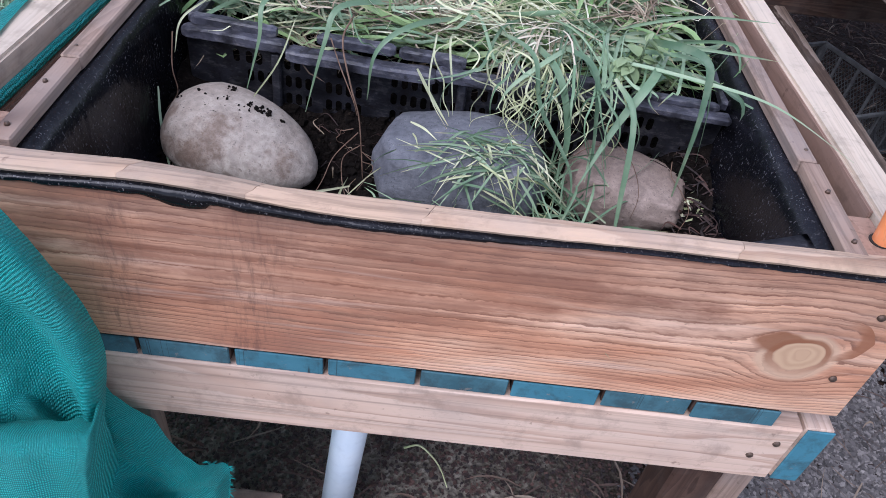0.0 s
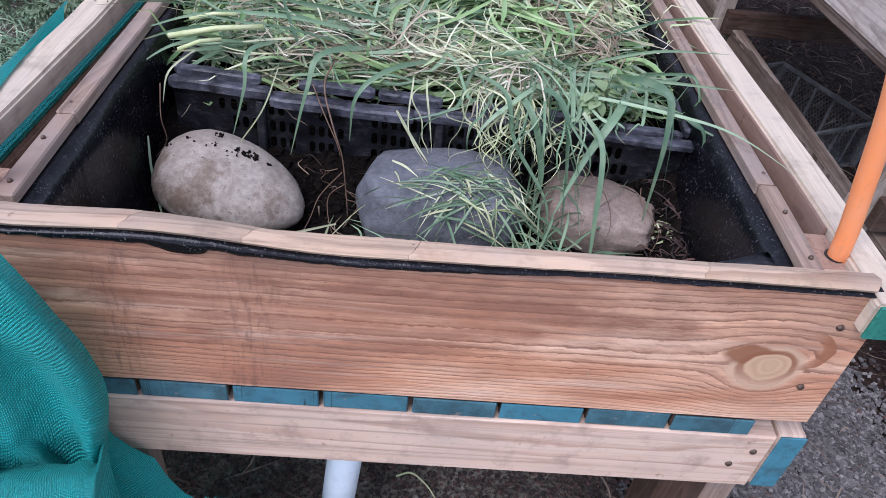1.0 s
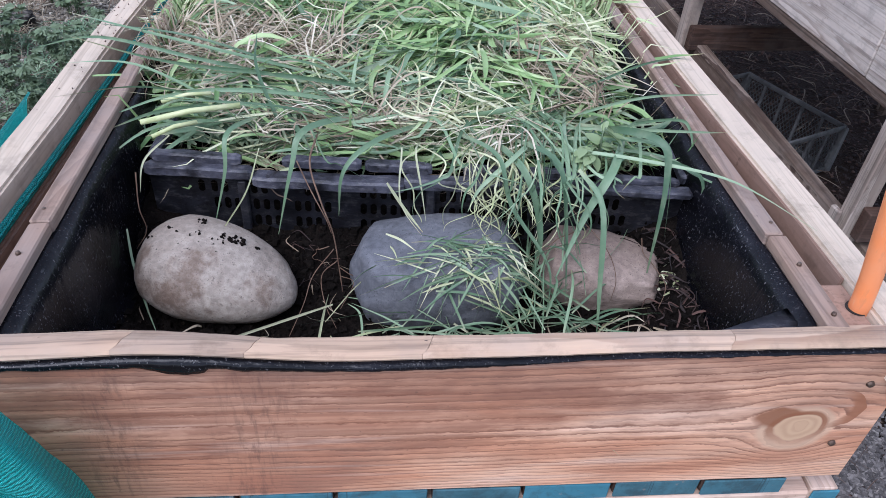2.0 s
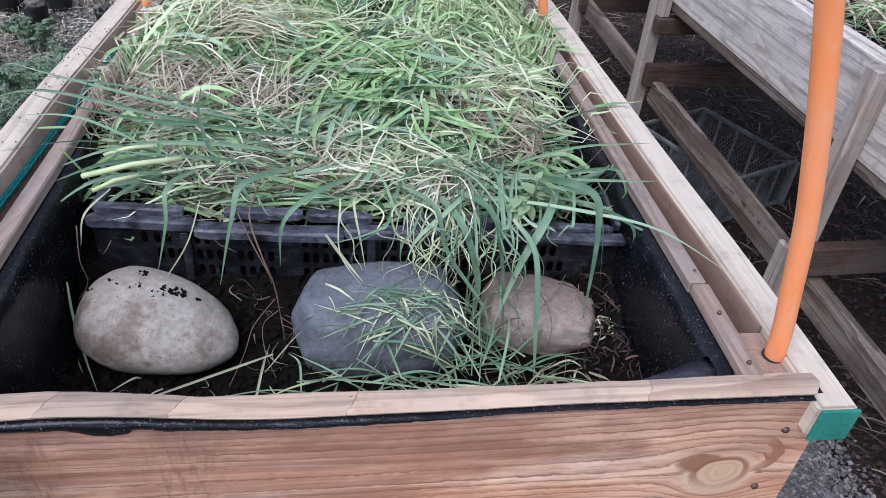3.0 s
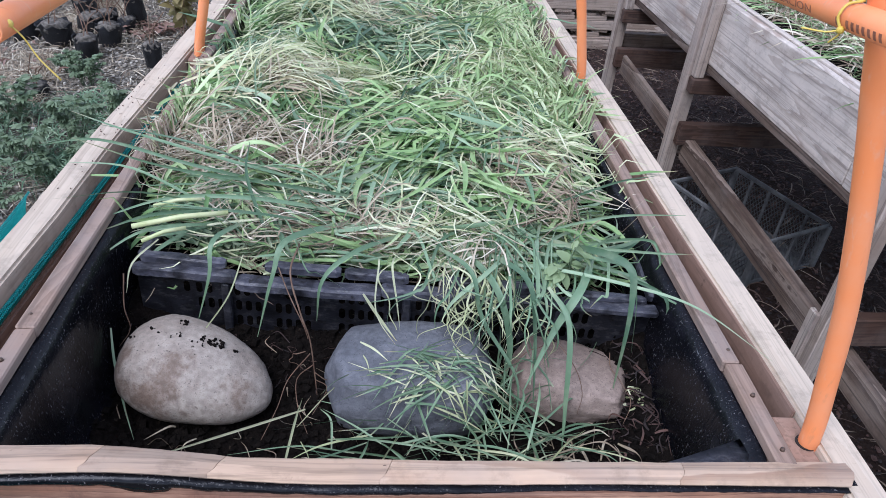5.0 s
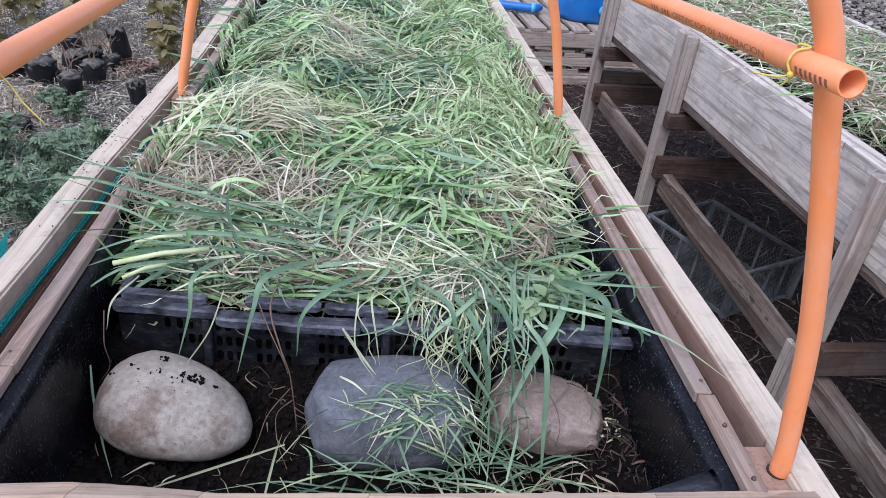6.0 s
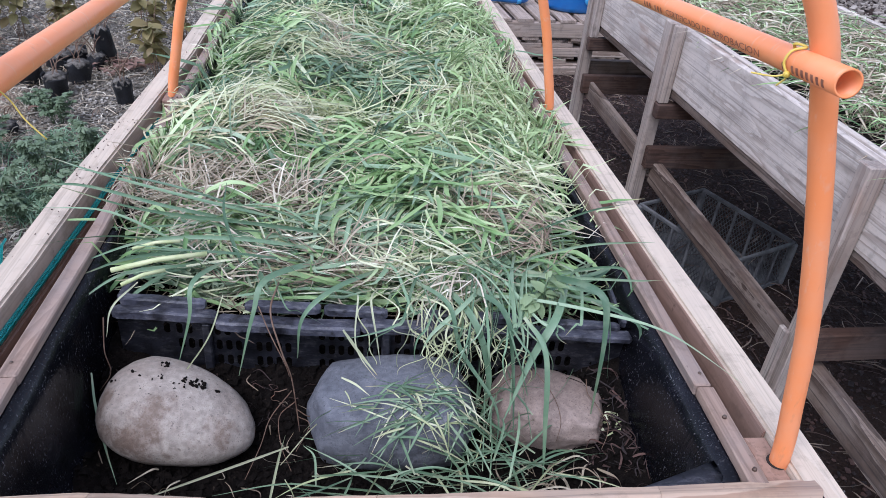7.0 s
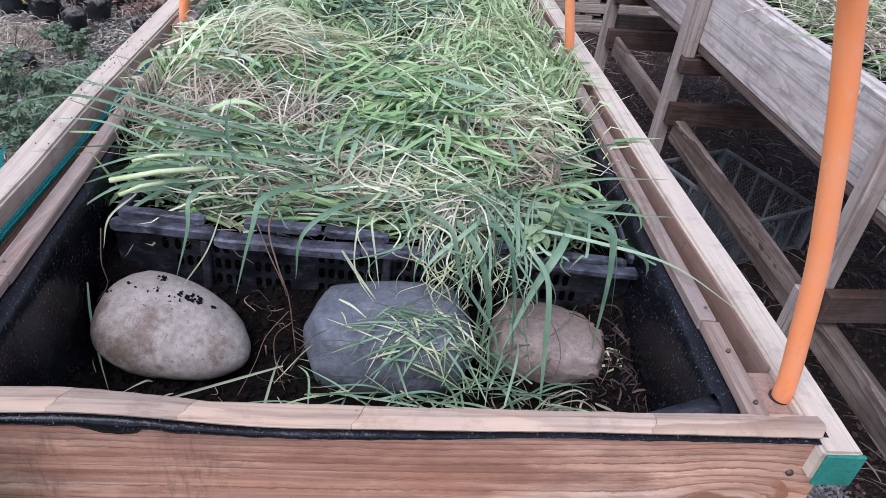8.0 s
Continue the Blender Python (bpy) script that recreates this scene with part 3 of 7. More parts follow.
def ground_material():
    s = Shader("earth_and_gravel", 0.95, 0.0, 0.2)
    vec = s.coords()
    big = s.noise(vec, 1.1, 5.0, 0.6)
    cell = s.voronoi(vec, 95.0, "Color")
    grey = s.mix(cell, (0.12, 0.108, 0.095, 1), (0.40, 0.36, 0.315, 1))
    f = s.noise(vec, 26.0, 6.0, 0.7)
    soil = s.mix(f, (0.085, 0.068, 0.054, 1), (0.28, 0.24, 0.20, 1))
    sep = s.t.nodes.new("ShaderNodeSeparateXYZ")
    s.put(sep.inputs[0], vec)
    # gravel on the path in front; trodden earth under and between the beds, damp, with their shade painted in
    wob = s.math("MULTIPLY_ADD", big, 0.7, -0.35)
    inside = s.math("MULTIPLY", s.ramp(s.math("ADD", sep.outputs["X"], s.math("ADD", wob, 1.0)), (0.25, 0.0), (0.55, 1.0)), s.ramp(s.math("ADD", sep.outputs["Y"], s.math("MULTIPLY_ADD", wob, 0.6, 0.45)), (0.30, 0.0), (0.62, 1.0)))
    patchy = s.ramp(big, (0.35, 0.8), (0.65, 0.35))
    damp_shaded = s.mix(f, (0.014, 0.008, 0.006, 1), (0.052, 0.031, 0.023, 1))
    col = s.mix(inside, s.mix(patchy, soil, grey), damp_shaded)
    mould = s.mix(s.voronoi(vec, 120.0, "Color"), (0.10, 0.088, 0.070, 1), (0.46, 0.41, 0.335, 1))
    col = s.mix(s.ramp(s.math("ADD", s.math("MULTIPLY", sep.outputs["X"], 0.3), wob), (-0.35, 1.0), (0.15, 0.0)), col, s.mix(f, mould, (0.10, 0.085, 0.064, 1)))
    straw = s.noise(s.scaled(vec, (30, 180, 30)), 1.0, 2.0, 0.6, 0.8)
    col = s.mix(s.ramp(straw, (0.66, 0.0), (0.72, 0.5)), col, (0.26, 0.21, 0.15, 1))
    n = s.bump(s.voronoi(vec, 95.0), 0.7, 0.01)
    return s.done(col, s.bump(f, 0.6, 0.02, n))


M_LINER = liner_material()
M_NET = net_material()
M_PIPE = pipe_material()
M_BLUE = blue_end_material()
M_GREEN_END = plain("green_painted_end", (0.010, 0.125, 0.088), (0.026, 0.185, 0.135), 30.0, 0.65, 0.4, 0.002, 0.4, 0.5)
# panels darker, rim paler: scuffs plus the fall of light, put into the colour
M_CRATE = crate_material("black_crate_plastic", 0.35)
M_CRATE_RIM = crate_material("scuffed_lit_crate_plastic", 1.0)
M_SOIL = soil_material()
M_CLOD = plain("soil_crumb", (0.004, 0.003, 0.0025), (0.013, 0.010, 0.008), 80.0, 0.95, 0.7, 0.004, 0.1)
M_STEEL = plain("rusty_screw", (0.09, 0.06, 0.045), (0.17, 0.12, 0.09), 300.0, 0.55, 0.3, 0.001, 0.5, 0.3, 0.0, 0.7)
M_HOLE = plain("dark_hole", (0.01, 0.008, 0.006), (0.02, 0.015, 0.012), 50.0, 0.9)
M_WHITE_PIPE = plain("white_drain_pipe", (0.60, 0.68, 0.75), (0.70, 0.76, 0.80), 9.0, 0.35, 0.05, 0.001, 0.5, 0.15)
M_TIE = plain("yellow_tie", (0.60, 0.43, 0.06), (0.68, 0.52, 0.12), 60.0, 0.45)
M_BASKET = plain("grey_white_basket", (0.045, 0.045, 0.047), (0.14, 0.138, 0.136), 14.0, 0.6, 0.2, 0.001, 0.4, 0.3)
M_INK = plain("brown_ink", (0.20, 0.065, 0.038), (0.34, 0.13, 0.075), 160.0, 0.6)
M_EARTH_STONE = island_material("earthy_stone", ((0.0, (0.12, 0.095, 0.075)), (0.5, (0.25, 0.205, 0.165)), (1.0, (0.46, 0.40, 0.33))))
M_TANK = plain("blue_plastic", (0.012, 0.11, 0.36), (0.025, 0.16, 0.45), 8.0, 0.35, 0.1, 0.002)
M_FITTING = plain("light_blue_plastic", (0.05, 0.30, 0.60), (0.09, 0.38, 0.68), 12.0, 0.35)
M_BAG = plain("black_nursery_bag", (0.005, 0.005, 0.0055), (0.014, 0.014, 0.016), 20.0, 0.55, 0.6, 0.008, 0.35)
M_TARP = plain("grey_ground_cloth", (0.09, 0.082, 0.08), (0.23, 0.21, 0.20), 19.0, 0.7, 0.9, 0.02, 0.3, 0.5)
M_ROOT = plain("brown_root", (0.1168, 0.0657, 0.0401), (0.219, 0.1387, 0.0912), 60.0, 0.8)
M_GROUND = ground_material()
M_STONE_TAN = stone_material("tan_boulder", (0.30, 0.245, 0.20), (0.54, 0.475, 0.40), (0.185, 0.122, 0.086), 11.0, ((-0.088, -0.038, 0.024, 0.030), (-0.012, -0.060, 0.026, 0.042), (0.068, -0.034, 0.024, 0.030), (-0.05, -0.066, 0.010, 0.030)))
M_STONE_GREY = stone_material("blue_grey_boulder", (0.106, 0.110, 0.124), (0.242, 0.247, 0.265), (0.12, 0.112, 0.112), 14.0)
M_STONE_BROWN = stone_material("brown_boulder", (0.275, 0.203, 0.165), (0.43, 0.34, 0.285), (0.20, 0.15, 0.118), 10.0)
M_GRASS = leaf_material("fresh_cut_grass", ((0.0, (0.072, 0.150, 0.060)), (0.30, (0.180, 0.310, 0.112)), (0.70, (0.340, 0.480, 0.205)), (0.90, (0.50, 0.605, 0.325)), (1.0, (0.68, 0.71, 0.49))), (0.62, 0.63, 0.42), 0.14, 0.42, handfuls=True)
M_GRASS_DARK = leaf_material("dark_green_grass", ((0.0, (0.058, 0.115, 0.064)), (0.5, (0.172, 0.272, 0.155)), (0.85, (0.315, 0.420, 0.262)), (1.0, (0.50, 0.56, 0.40))), (0.44, 0.47, 0.30), 0.14, 0.42, handfuls=True)
M_STRAW = leaf_material("dry_grass", ((0.0, (0.17, 0.115, 0.08)), (0.4, (0.37, 0.295, 0.205)), (0.75, (0.56, 0.49, 0.365)), (1.0, (0.74, 0.69, 0.56))), (0.36, 0.30, 0.19), 0.1, 0.6, handfuls=True)
M_PALE = leaf_material("pale_grass_stems", ((0.0, (0.38, 0.43, 0.20)), (0.5, (0.58, 0.60, 0.36)), (1.0, (0.76, 0.75, 0.56))), (0.60, 0.60, 0.38), 0.16, 0.5, handfuls=True)
M_STALK = plain("pale_green_stalk", (0.36, 0.42, 0.17), (0.55, 0.56, 0.32), 30.0, 0.45)
M_GOLD = leaf_material("golden_straw", ((0.0, (0.40, 0.34, 0.18)), (0.5, (0.56, 0.50, 0.31)), (1.0, (0.74, 0.69, 0.50))), (0.62, 0.56, 0.38), 0.12)
M_WEED = leaf_material("weed_leaves", ((0.0, (0.085, 0.16, 0.085)), (0.5, (0.19, 0.30, 0.18)), (1.0, (0.34, 0.43, 0.28))), (0.13, 0.17, 0.09), 0.2)
M_YELLOW_LEAF = leaf_material("yellowing_leaves", ((0.0, (0.11, 0.12, 0.035)), (0.5, (0.23, 0.18, 0.06)), (1.0, (0.30, 0.16, 0.08))), (0.20, 0.17, 0.07), 0.25)
M_NETTLE = leaf_material("pale_weed_leaves", ((0.0, (0.15, 0.25, 0.11)), (0.5, (0.24, 0.35, 0.17)), (1.0, (0.36, 0.45, 0.24))), (0.30, 0.38, 0.20), 0.25)
M_GRAVEL = island_material("crushed_gravel", ((0.0, (0.055, 0.050, 0.048)), (0.5, (0.135, 0.122, 0.116)), (0.85, (0.22, 0.20, 0.19)), (1.0, (0.33, 0.30, 0.275))))
M_CHIPS = island_material("olive_grey_chips", ((0.0, (0.07, 0.062, 0.050)), (0.5, (0.23, 0.205, 0.165)), (0.85, (0.42, 0.38, 0.31)), (1.0, (0.70, 0.65, 0.55))))
M_LITTER = island_material("dry_litter", ((0.0, (0.075, 0.04, 0.028)), (0.5, (0.15, 0.09, 0.062)), (1.0, (0.36, 0.28, 0.20))))
# reddish brown mulch, tones lowered to hold some of the shade under the beds
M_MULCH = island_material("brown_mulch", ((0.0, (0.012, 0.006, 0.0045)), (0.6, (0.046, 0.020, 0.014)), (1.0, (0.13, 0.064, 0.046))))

# ---- the ground: one sheet to the horizon ----
RIM = 0.80          # top of the bed's rim


def ground_sheet():
    near = [i * 0.12 for i in range(-30, 60)]
    line = [-900, -200, -60, -20, -8] + near + [9, 15, 40, 150, 900]
    verts, faces = [], []
    for y in line:
        for x in line:
            close = max(0.0, 1 - max(abs(x), abs(y - 2)) / 6)
            verts.append((x, y, close * (0.018 * fbm(x * 3, y * 3) + 0.012 * fbm(x * 11, y * 11, 3.0)) - 0.01))
    w = len(line)
    for j in range(w - 1):
        for i in range(w - 1):
            faces.append((j * w + i, j * w + i + 1, (j + 1) * w + i + 1, (j + 1) * w + i))
    return raw_mesh("ground", verts, faces)


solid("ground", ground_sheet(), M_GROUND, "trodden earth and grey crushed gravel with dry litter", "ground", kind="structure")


def pebbles(name, count, area, size, seed, z=0.0, flat=0.7, ragged=0.0):
    """Loose angular stones, joined: (x0, x1, y0, y1) in metres."""
    rng = np.random.default_rng(seed)
    cube = np.array([[x, y, zz] for zz in (-0.5, 0.5) for y in (-0.5, 0.5) for x in (-0.5, 0.5)])
    quads = np.array([[0, 2, 3, 1], [4, 5, 7, 6], [0, 1, 5, 4], [2, 6, 7, 3], [0, 4, 6, 2], [1, 3, 7, 5]])
    n = count
    s = rng.uniform(size[0], size[1], n)[:, None] * np.stack([rng.uniform(0.7, 1.4, n), rng.uniform(0.6, 1.1, n), rng.uniform(0.35, flat, n)], 1)
    v = cube[None] * (1 + rng.uniform(-0.35, 0.35, (n, 8, 3)))
    v = v * s[:, None, :]
    a = rng.uniform(0, 2 * np.pi, n)
    b = rng.normal(0, 0.3, n)
    ca, sa, cb, sb = np.cos(a)[:, None], np.sin(a)[:, None], np.cos(b)[:, None], np.sin(b)[:, None]
    x, y, zz = v[..., 0], v[..., 1], v[..., 2]
    x, zz = x * cb + zz * sb, zz * cb - x * sb
    x, y = x * ca - y * sa, x * sa + y * ca
    px, py = rng.uniform(area[0], area[1], n), rng.uniform(area[2], area[3], n)
    if ragged:
        px, py = px + rng.normal(0, ragged, n), py + rng.normal(0, ragged, n)
    v = np.stack([x + px[:, None], y + py[:, None], zz + z + s[:, 2:3] * 0.3], -1).reshape(-1, 3)
    f = (quads[None] + (np.arange(n) * 8)[:, None, None]).reshape(-1, 4)
    return raw_mesh(name, v.tolist(), f.tolist(), False)


solid("gravel", pebbles("gravel", 48000, (0.52, 1.04, -0.45, 0.62), (0.0035, 0.0095), 5, ragged=0.05), M_GRAVEL, "grey crushed gravel beside the raised bed", "gravel", kind="stuff")
solid("gravel", pebbles("gravel", 42000, (-2.7, -0.5, 0.9, 5.2), (0.004, 0.013), 6, ragged=0.25), M_CHIPS, "small grey stones and chips on the earth between weeds", "gravel", kind="stuff")

# ---- the raised bed ----
bed = thing("raised_planter_bed", (0, 0, 0), "raised timber planter bed on a pallet table with painted board ends", "planter")

def ramped(x, *stops):
    """Straight lines between (x, value) pairs."""
    for (x0, v0), (x1, v1) in zip(stops, stops[1:]):
        if x < x1:
            f = max(0.0, min(1.0, (x - x0) / (x1 - x0)))
            return v0 + (v1 - v0) * f * f * (3 - 2 * f)
    return stops[-1][1]


def strip_low(x):
    """Lower front edge of the strip, lifted where the liner bulges."""
    return ramped(x, (-0.50, 0.7990), (-0.36, 0.8000), (-0.25, 0.8050), (-0.06, 0.7930), (0.05, 0.7950), (0.23, 0.7985), (0.46, 0.7990))


def strip_back(x):
    return ramped(x, (-0.50, 0.0365), (-0.28, 0.0355), (-0.10, 0.0280), (0.20, 0.0290), (0.45, 0.0330))


def lip_low(x):
    """Where the liner's lip ends on the front board."""
    return ramped(x, (-0.50, 0.7950), (-0.36, 0.7955), (-0.25, 0.7965), (-0.06, 0.7872), (0.05, 0.7890), (0.16, 0.7945), (0.46, 0.7958))


def face_board():
    """The front board: its upper edge dips a little in the middle."""
    bm = bmesh.new()
    n, rows = 40, []
    cx, cz = (FX0 + FX1) / 2, (FZ0 + FZ1) / 2
    for i in range(n + 1):
        x = FX0 + (FX1 - FX0) * i / n
        top = strip_low(x) - 0.0015 - cz
        low = FZ0 - cz + 0.0006 * fbm(x * 14, 3.0)
        rows.append([bm.verts.new((x - cx, y, z)) for y, z in ((-0.011, low + 0.002), (-0.0095, low), (0.011, low), (0.011, top), (-0.009, top), (-0.011, top - 0.0015))])
    for p, q in zip(rows, rows[1:]):
        for m in range(6):
            bm.faces.new((p[m], q[m], q[(m + 1) % 6], p[(m + 1) % 6]))
    bm.faces.new(rows[0])
    bm.faces.new(rows[-1][::-1])
    bmesh.ops.recalc_face_normals(bm, faces=bm.faces[:])
    return bm


# front board
FX0, FX1, FZ0, FZ1 = -0.50, 0.455, 0.597, 0.785
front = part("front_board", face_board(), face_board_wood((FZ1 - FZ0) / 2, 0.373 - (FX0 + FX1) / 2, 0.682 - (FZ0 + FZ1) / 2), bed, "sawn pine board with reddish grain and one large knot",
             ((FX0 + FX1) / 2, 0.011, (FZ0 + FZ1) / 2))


def screw(parent, x, y, z, facing, r=0.0042):
    """A screw head sunk a little into a face."""
    bm = bmesh.new()
    bmesh.ops.create_cone(bm, cap_ends=True, segments=10, radius1=r, radius2=r * 0.75, depth=0.003)
    turn = (90, 0, 0) if facing == "y" else (0, 0, 0)
    return part("screw", bm, M_STEEL, parent, "", (x, y, z), turn, True)


for sx, sz in ((0.421, 0.753), (0.421, 0.660)):
    under(screw(bed, sx, -0.0008, sz, "y", 0.0045), front)

# finger-jointed strip along the front rim
CUTS = (-0.50, -0.254, -0.147, 0.003, 0.279, 0.447)


def rim_piece(a, b):
    """A length of strip with a stepped finger joint at each end and a worn, rounded front."""
    bm = bmesh.new()
    n, rows = 22, []
    for i in range(n + 1):
        f = i / n
        row = []
        for back, up, step in ((0.0, 0.0, 1.0), (-0.0018, 0.0035, 1.0), (0.0005, 0.0066, 1.0), (0.0055, 0.0078, 0.55), (0.011, 0.0080, 0.35), (1.0, None, 0.0), (1.0, -1.0, 0.0)):
            x = a + (b - a) * f - 0.011 * step
            zs, yb = strip_low(x), strip_back(x)
            wear = 0.0007 * fbm(x * 40, back * 90, 3.0) + 0.0009 * fbm(x * 12, back * 50, 8.0)
            if back == 1.0:
                p = (x, yb + wear, max(0.7980, 0.6 * zs + 0.3195) if up is None else 0.7865)
            else:
                p = (x, 0.0035 + back, zs + up + wear * 0.7)
            row.append(bm.verts.new(p))
        rows.append(row)
    k = len(rows[0])
    for p, q in zip(rows, rows[1:]):
        for j in range(k):
            bm.faces.new((p[j], q[j], q[(j + 1) % k], p[(j + 1) % k]))
    bm.faces.new(rows[0])
    bm.faces.new(rows[-1][::-1])
    bmesh.ops.recalc_face_normals(bm, faces=bm.faces[:])
    return bm


pieces = [part("rim_strip", rim_piece(a + 0.00025, b - 0.00025), wood("trim", 0), bed) for a, b in zip(CUTS, CUTS[1:])]
for sx in (-0.161, -0.004, 0.189, 0.351, -0.33):
    owner = pieces[sum(1 for c in CUTS[1:] if sx > c)]
    under(screw(bed, sx, strip_back(sx) - 0.010, strip_low(sx) * 0.45 + 0.55 * 0.7985 + 0.0022, "z", 0.0032), owner)


def liner_edge():
    """The liner's edge, drawn forward over the front board under the rim strip, with an uneven lip."""
    bm = bmesh.new()
    n, rows = 260, []
    for i in range(n + 1):
        x = -0.50 + 0.945 * i / n
        fat = max(0.0, min(1.0, (0.13 - x) / 0.06)) * 0.8 + 0.2
        hang = (0.0015 + 0.002 * fbm(x * 11, 2.0) + 0.0012 * fbm(x * 60, 5.0)) * fat
        if -0.245 < x < -0.19:
            hang += 0.008 * math.sin((x + 0.245) / 0.055 * math.pi * 0.8) ** 1.2
        if x > 0.05:
            hang += 0.0025 * fbm(x * 25, 12.0) - 0.001
        out = 0.0020 + 0.0012 * fat + 0.0012 * fbm(x * 23, 9.0) + 0.0008 * fbm(x * 90, 4.0)
        zs, zl = strip_low(x), lip_low(x) - hang
        zm = zs - 0.0008
        rows.append([bm.verts.new(v) for v in ((x, 0.020, zs + 0.0008), (x, 0.0050, zs + 0.0004), (x, 0.0018, zs - 0.0006 + 0.0006 * fbm(x * 45, 1.0)), (x, -out * 0.5, zm),
                                               (x, -out, (zm + zl) / 2), (x, -out * 0.75, zl + 0.0006), (x, -0.0004, zl))])
    for a, b in zip(rows, rows[1:]):
        for k in range(6):
            bm.faces.new((a[k], a[k + 1], b[k + 1], b[k]))
    bmesh.ops.recalc_face_normals(bm, faces=bm.faces[:])
    return bm


part("liner_edge", liner_edge(), M_LINER, bed, "black plastic liner edge squeezed under the rim strip", smooth=True)

def rail_x(side, y):
    """The rails' middle: handmade, drawing in a little from the front."""
    if side > 0:
        return float(np.interp(y, (0.0, 0.16, 0.42, 0.8, 1.06, 1.5, 3.1), (0.4520, 0.4490, 0.4385, 0.4235, 0.4175, 0.401, 0.37)))
    return float(np.interp(y, (0.0, 0.43, 0.65, 1.0, 1.3, 1.7, 3.1), (-0.475, -0.4555, -0.4515, -0.433, -0.4195, -0.4175, -0.41)))


def narrowed(x, y):
    """The bed is a little narrower at its far end."""
    return x * (1 - (0.072 if x > 0 else 0.050) * min(1.0, max(0.0, y - 0.17) / 1.4))


def narrow(ob):
    for v in ob.data.vertices:
        w = ob.matrix_basis @ v.co
        v.co.x += narrowed(w.x, w.y) - w.x
    return ob


# side boards, their strips, the outer rails and the spacer blocks
LONG = 3.1
for side in (1, -1):
    for a, b in ((0.024, 0.9), (0.9, 1.8), (1.8, LONG)):
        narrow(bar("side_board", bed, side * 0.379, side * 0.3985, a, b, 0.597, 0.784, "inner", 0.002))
    # strip in lengths with worn ends
    ends = (0.026, 0.169, 1.22, 2.2, LONG) if side > 0 else (0.046, 0.191, 1.05, 2.1, LONG)
    for i, (a, b) in enumerate(zip(ends, ends[1:])):
        off = 0.002 if i == 0 else 0.0
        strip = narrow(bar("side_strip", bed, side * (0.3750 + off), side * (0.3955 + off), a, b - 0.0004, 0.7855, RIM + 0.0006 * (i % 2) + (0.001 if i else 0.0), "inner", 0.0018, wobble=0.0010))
        for sy in (a + 0.02, b - 0.05):
            under(screw(bed, narrowed(side * 0.388, sy), sy, RIM + 0.0012, "z", 0.0027), strip)


def bent_rail(side, inset, width, y0, y1, z0, z1):
    """A long timber that follows the rail's line."""
    bm = bmesh.new()
    n, rows = 36, []
    for i in range(n + 1):
        y = y0 + (y1 - y0) * i / n
        c = rail_x(side, y) - side * inset + 0.0012 * fbm(y * 3, side)
        zz = 0.0012 * fbm(y * 4, side + 5)
        rows.append([bm.verts.new((c + dx * width / 2, y, z + zz)) for dx, z in ((-1, z0), (1, z0), (1, z1), (-1, z1))])
    for p, q in zip(rows, rows[1:]):
        for k in range(4):
            bm.faces.new((p[k], p[(k + 1) % 4], q[(k + 1) % 4], q[k]))
    bm.faces.new(rows[0][::-1])
    bm.faces.new(rows[-1])
    bmesh.ops.recalc_face_normals(bm, faces=bm.faces[:])
    sharp = [e for e in bm.edges if len(e.link_faces) == 2 and e.calc_face_angle() > 0.5]
    bmesh.ops.bevel(bm, geom=sharp, offset=min(0.0035, width * 0.3), segments=2, affect="EDGES")
    return bm


for side in (1, -1):
    rail = part("outer_rail", bent_rail(side, 0.0, 0.041, -0.0145, LONG, 0.757, RIM - 0.0005), wood("pale", 1), bed, "pale pine rail")
    under(part("painted_end", block(0.040, 0.004, 0.042, 0.001), M_GREEN_END, bed, "green painted end grain", (rail_x(side, 0.0), -0.0165, 0.7785)), rail)
    # right one is an added thin sheet, browned for the rail's shaded inner side
    for y0, y1 in ((0.10, 1.003), (1.074, 2.028), (2.10, LONG)):
        top = RIM - 0.0025 if side > 0 else 0.7545
        part("outer_board", bent_rail(side, 0.0226 if side > 0 else 0.020, 0.0036 if side > 0 else 0.011, y0, y1, 0.61, top), wood("brown", 1), bed, "brown board facing the gap beside the rail")
PIPES = (0.063, 1.035, 2.06)


def hoop_foot(side, hy):
    if side > 0:
        return 0.424 if hy < 0.5 else (0.393 if hy < 1.5 else 0.375)
    return -0.4095 if hy < 0.5 else -0.390


for hy in PIPES:
    for side in (1, -1):
        inner, outer = narrowed(side * 0.4015, hy), rail_x(side, hy) - side * 0.0212
        bar("spacer_block", bed, min(inner, outer), max(inner, outer), hy - 0.028, hy + 0.036, 0.60, 0.791, "brown", 0.002)
        ring = bmesh.new()
        bmesh.ops.create_cone(ring, cap_ends=True, segments=20, radius1=0.0106, radius2=0.0106, depth=0.001)
        part("pipe_hole", ring, M_HOLE, bed, "", (hoop_foot(side, hy), hy, 0.7916))

# pallet table below: slats along the bed, side beams, cross board, legs
for i in range(10):
    cx = 0.353 - 0.0985 * i
    dz = 0.0016 * math.sin(i * 2.3)
    # slats nearly black all through, so the gaps carry painted shade
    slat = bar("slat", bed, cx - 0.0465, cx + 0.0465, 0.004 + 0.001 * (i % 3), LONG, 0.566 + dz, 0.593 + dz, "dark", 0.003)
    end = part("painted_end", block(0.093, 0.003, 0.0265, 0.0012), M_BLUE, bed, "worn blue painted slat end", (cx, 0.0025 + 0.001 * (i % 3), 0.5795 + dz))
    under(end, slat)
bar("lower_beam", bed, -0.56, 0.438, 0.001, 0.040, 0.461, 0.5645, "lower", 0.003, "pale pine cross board")
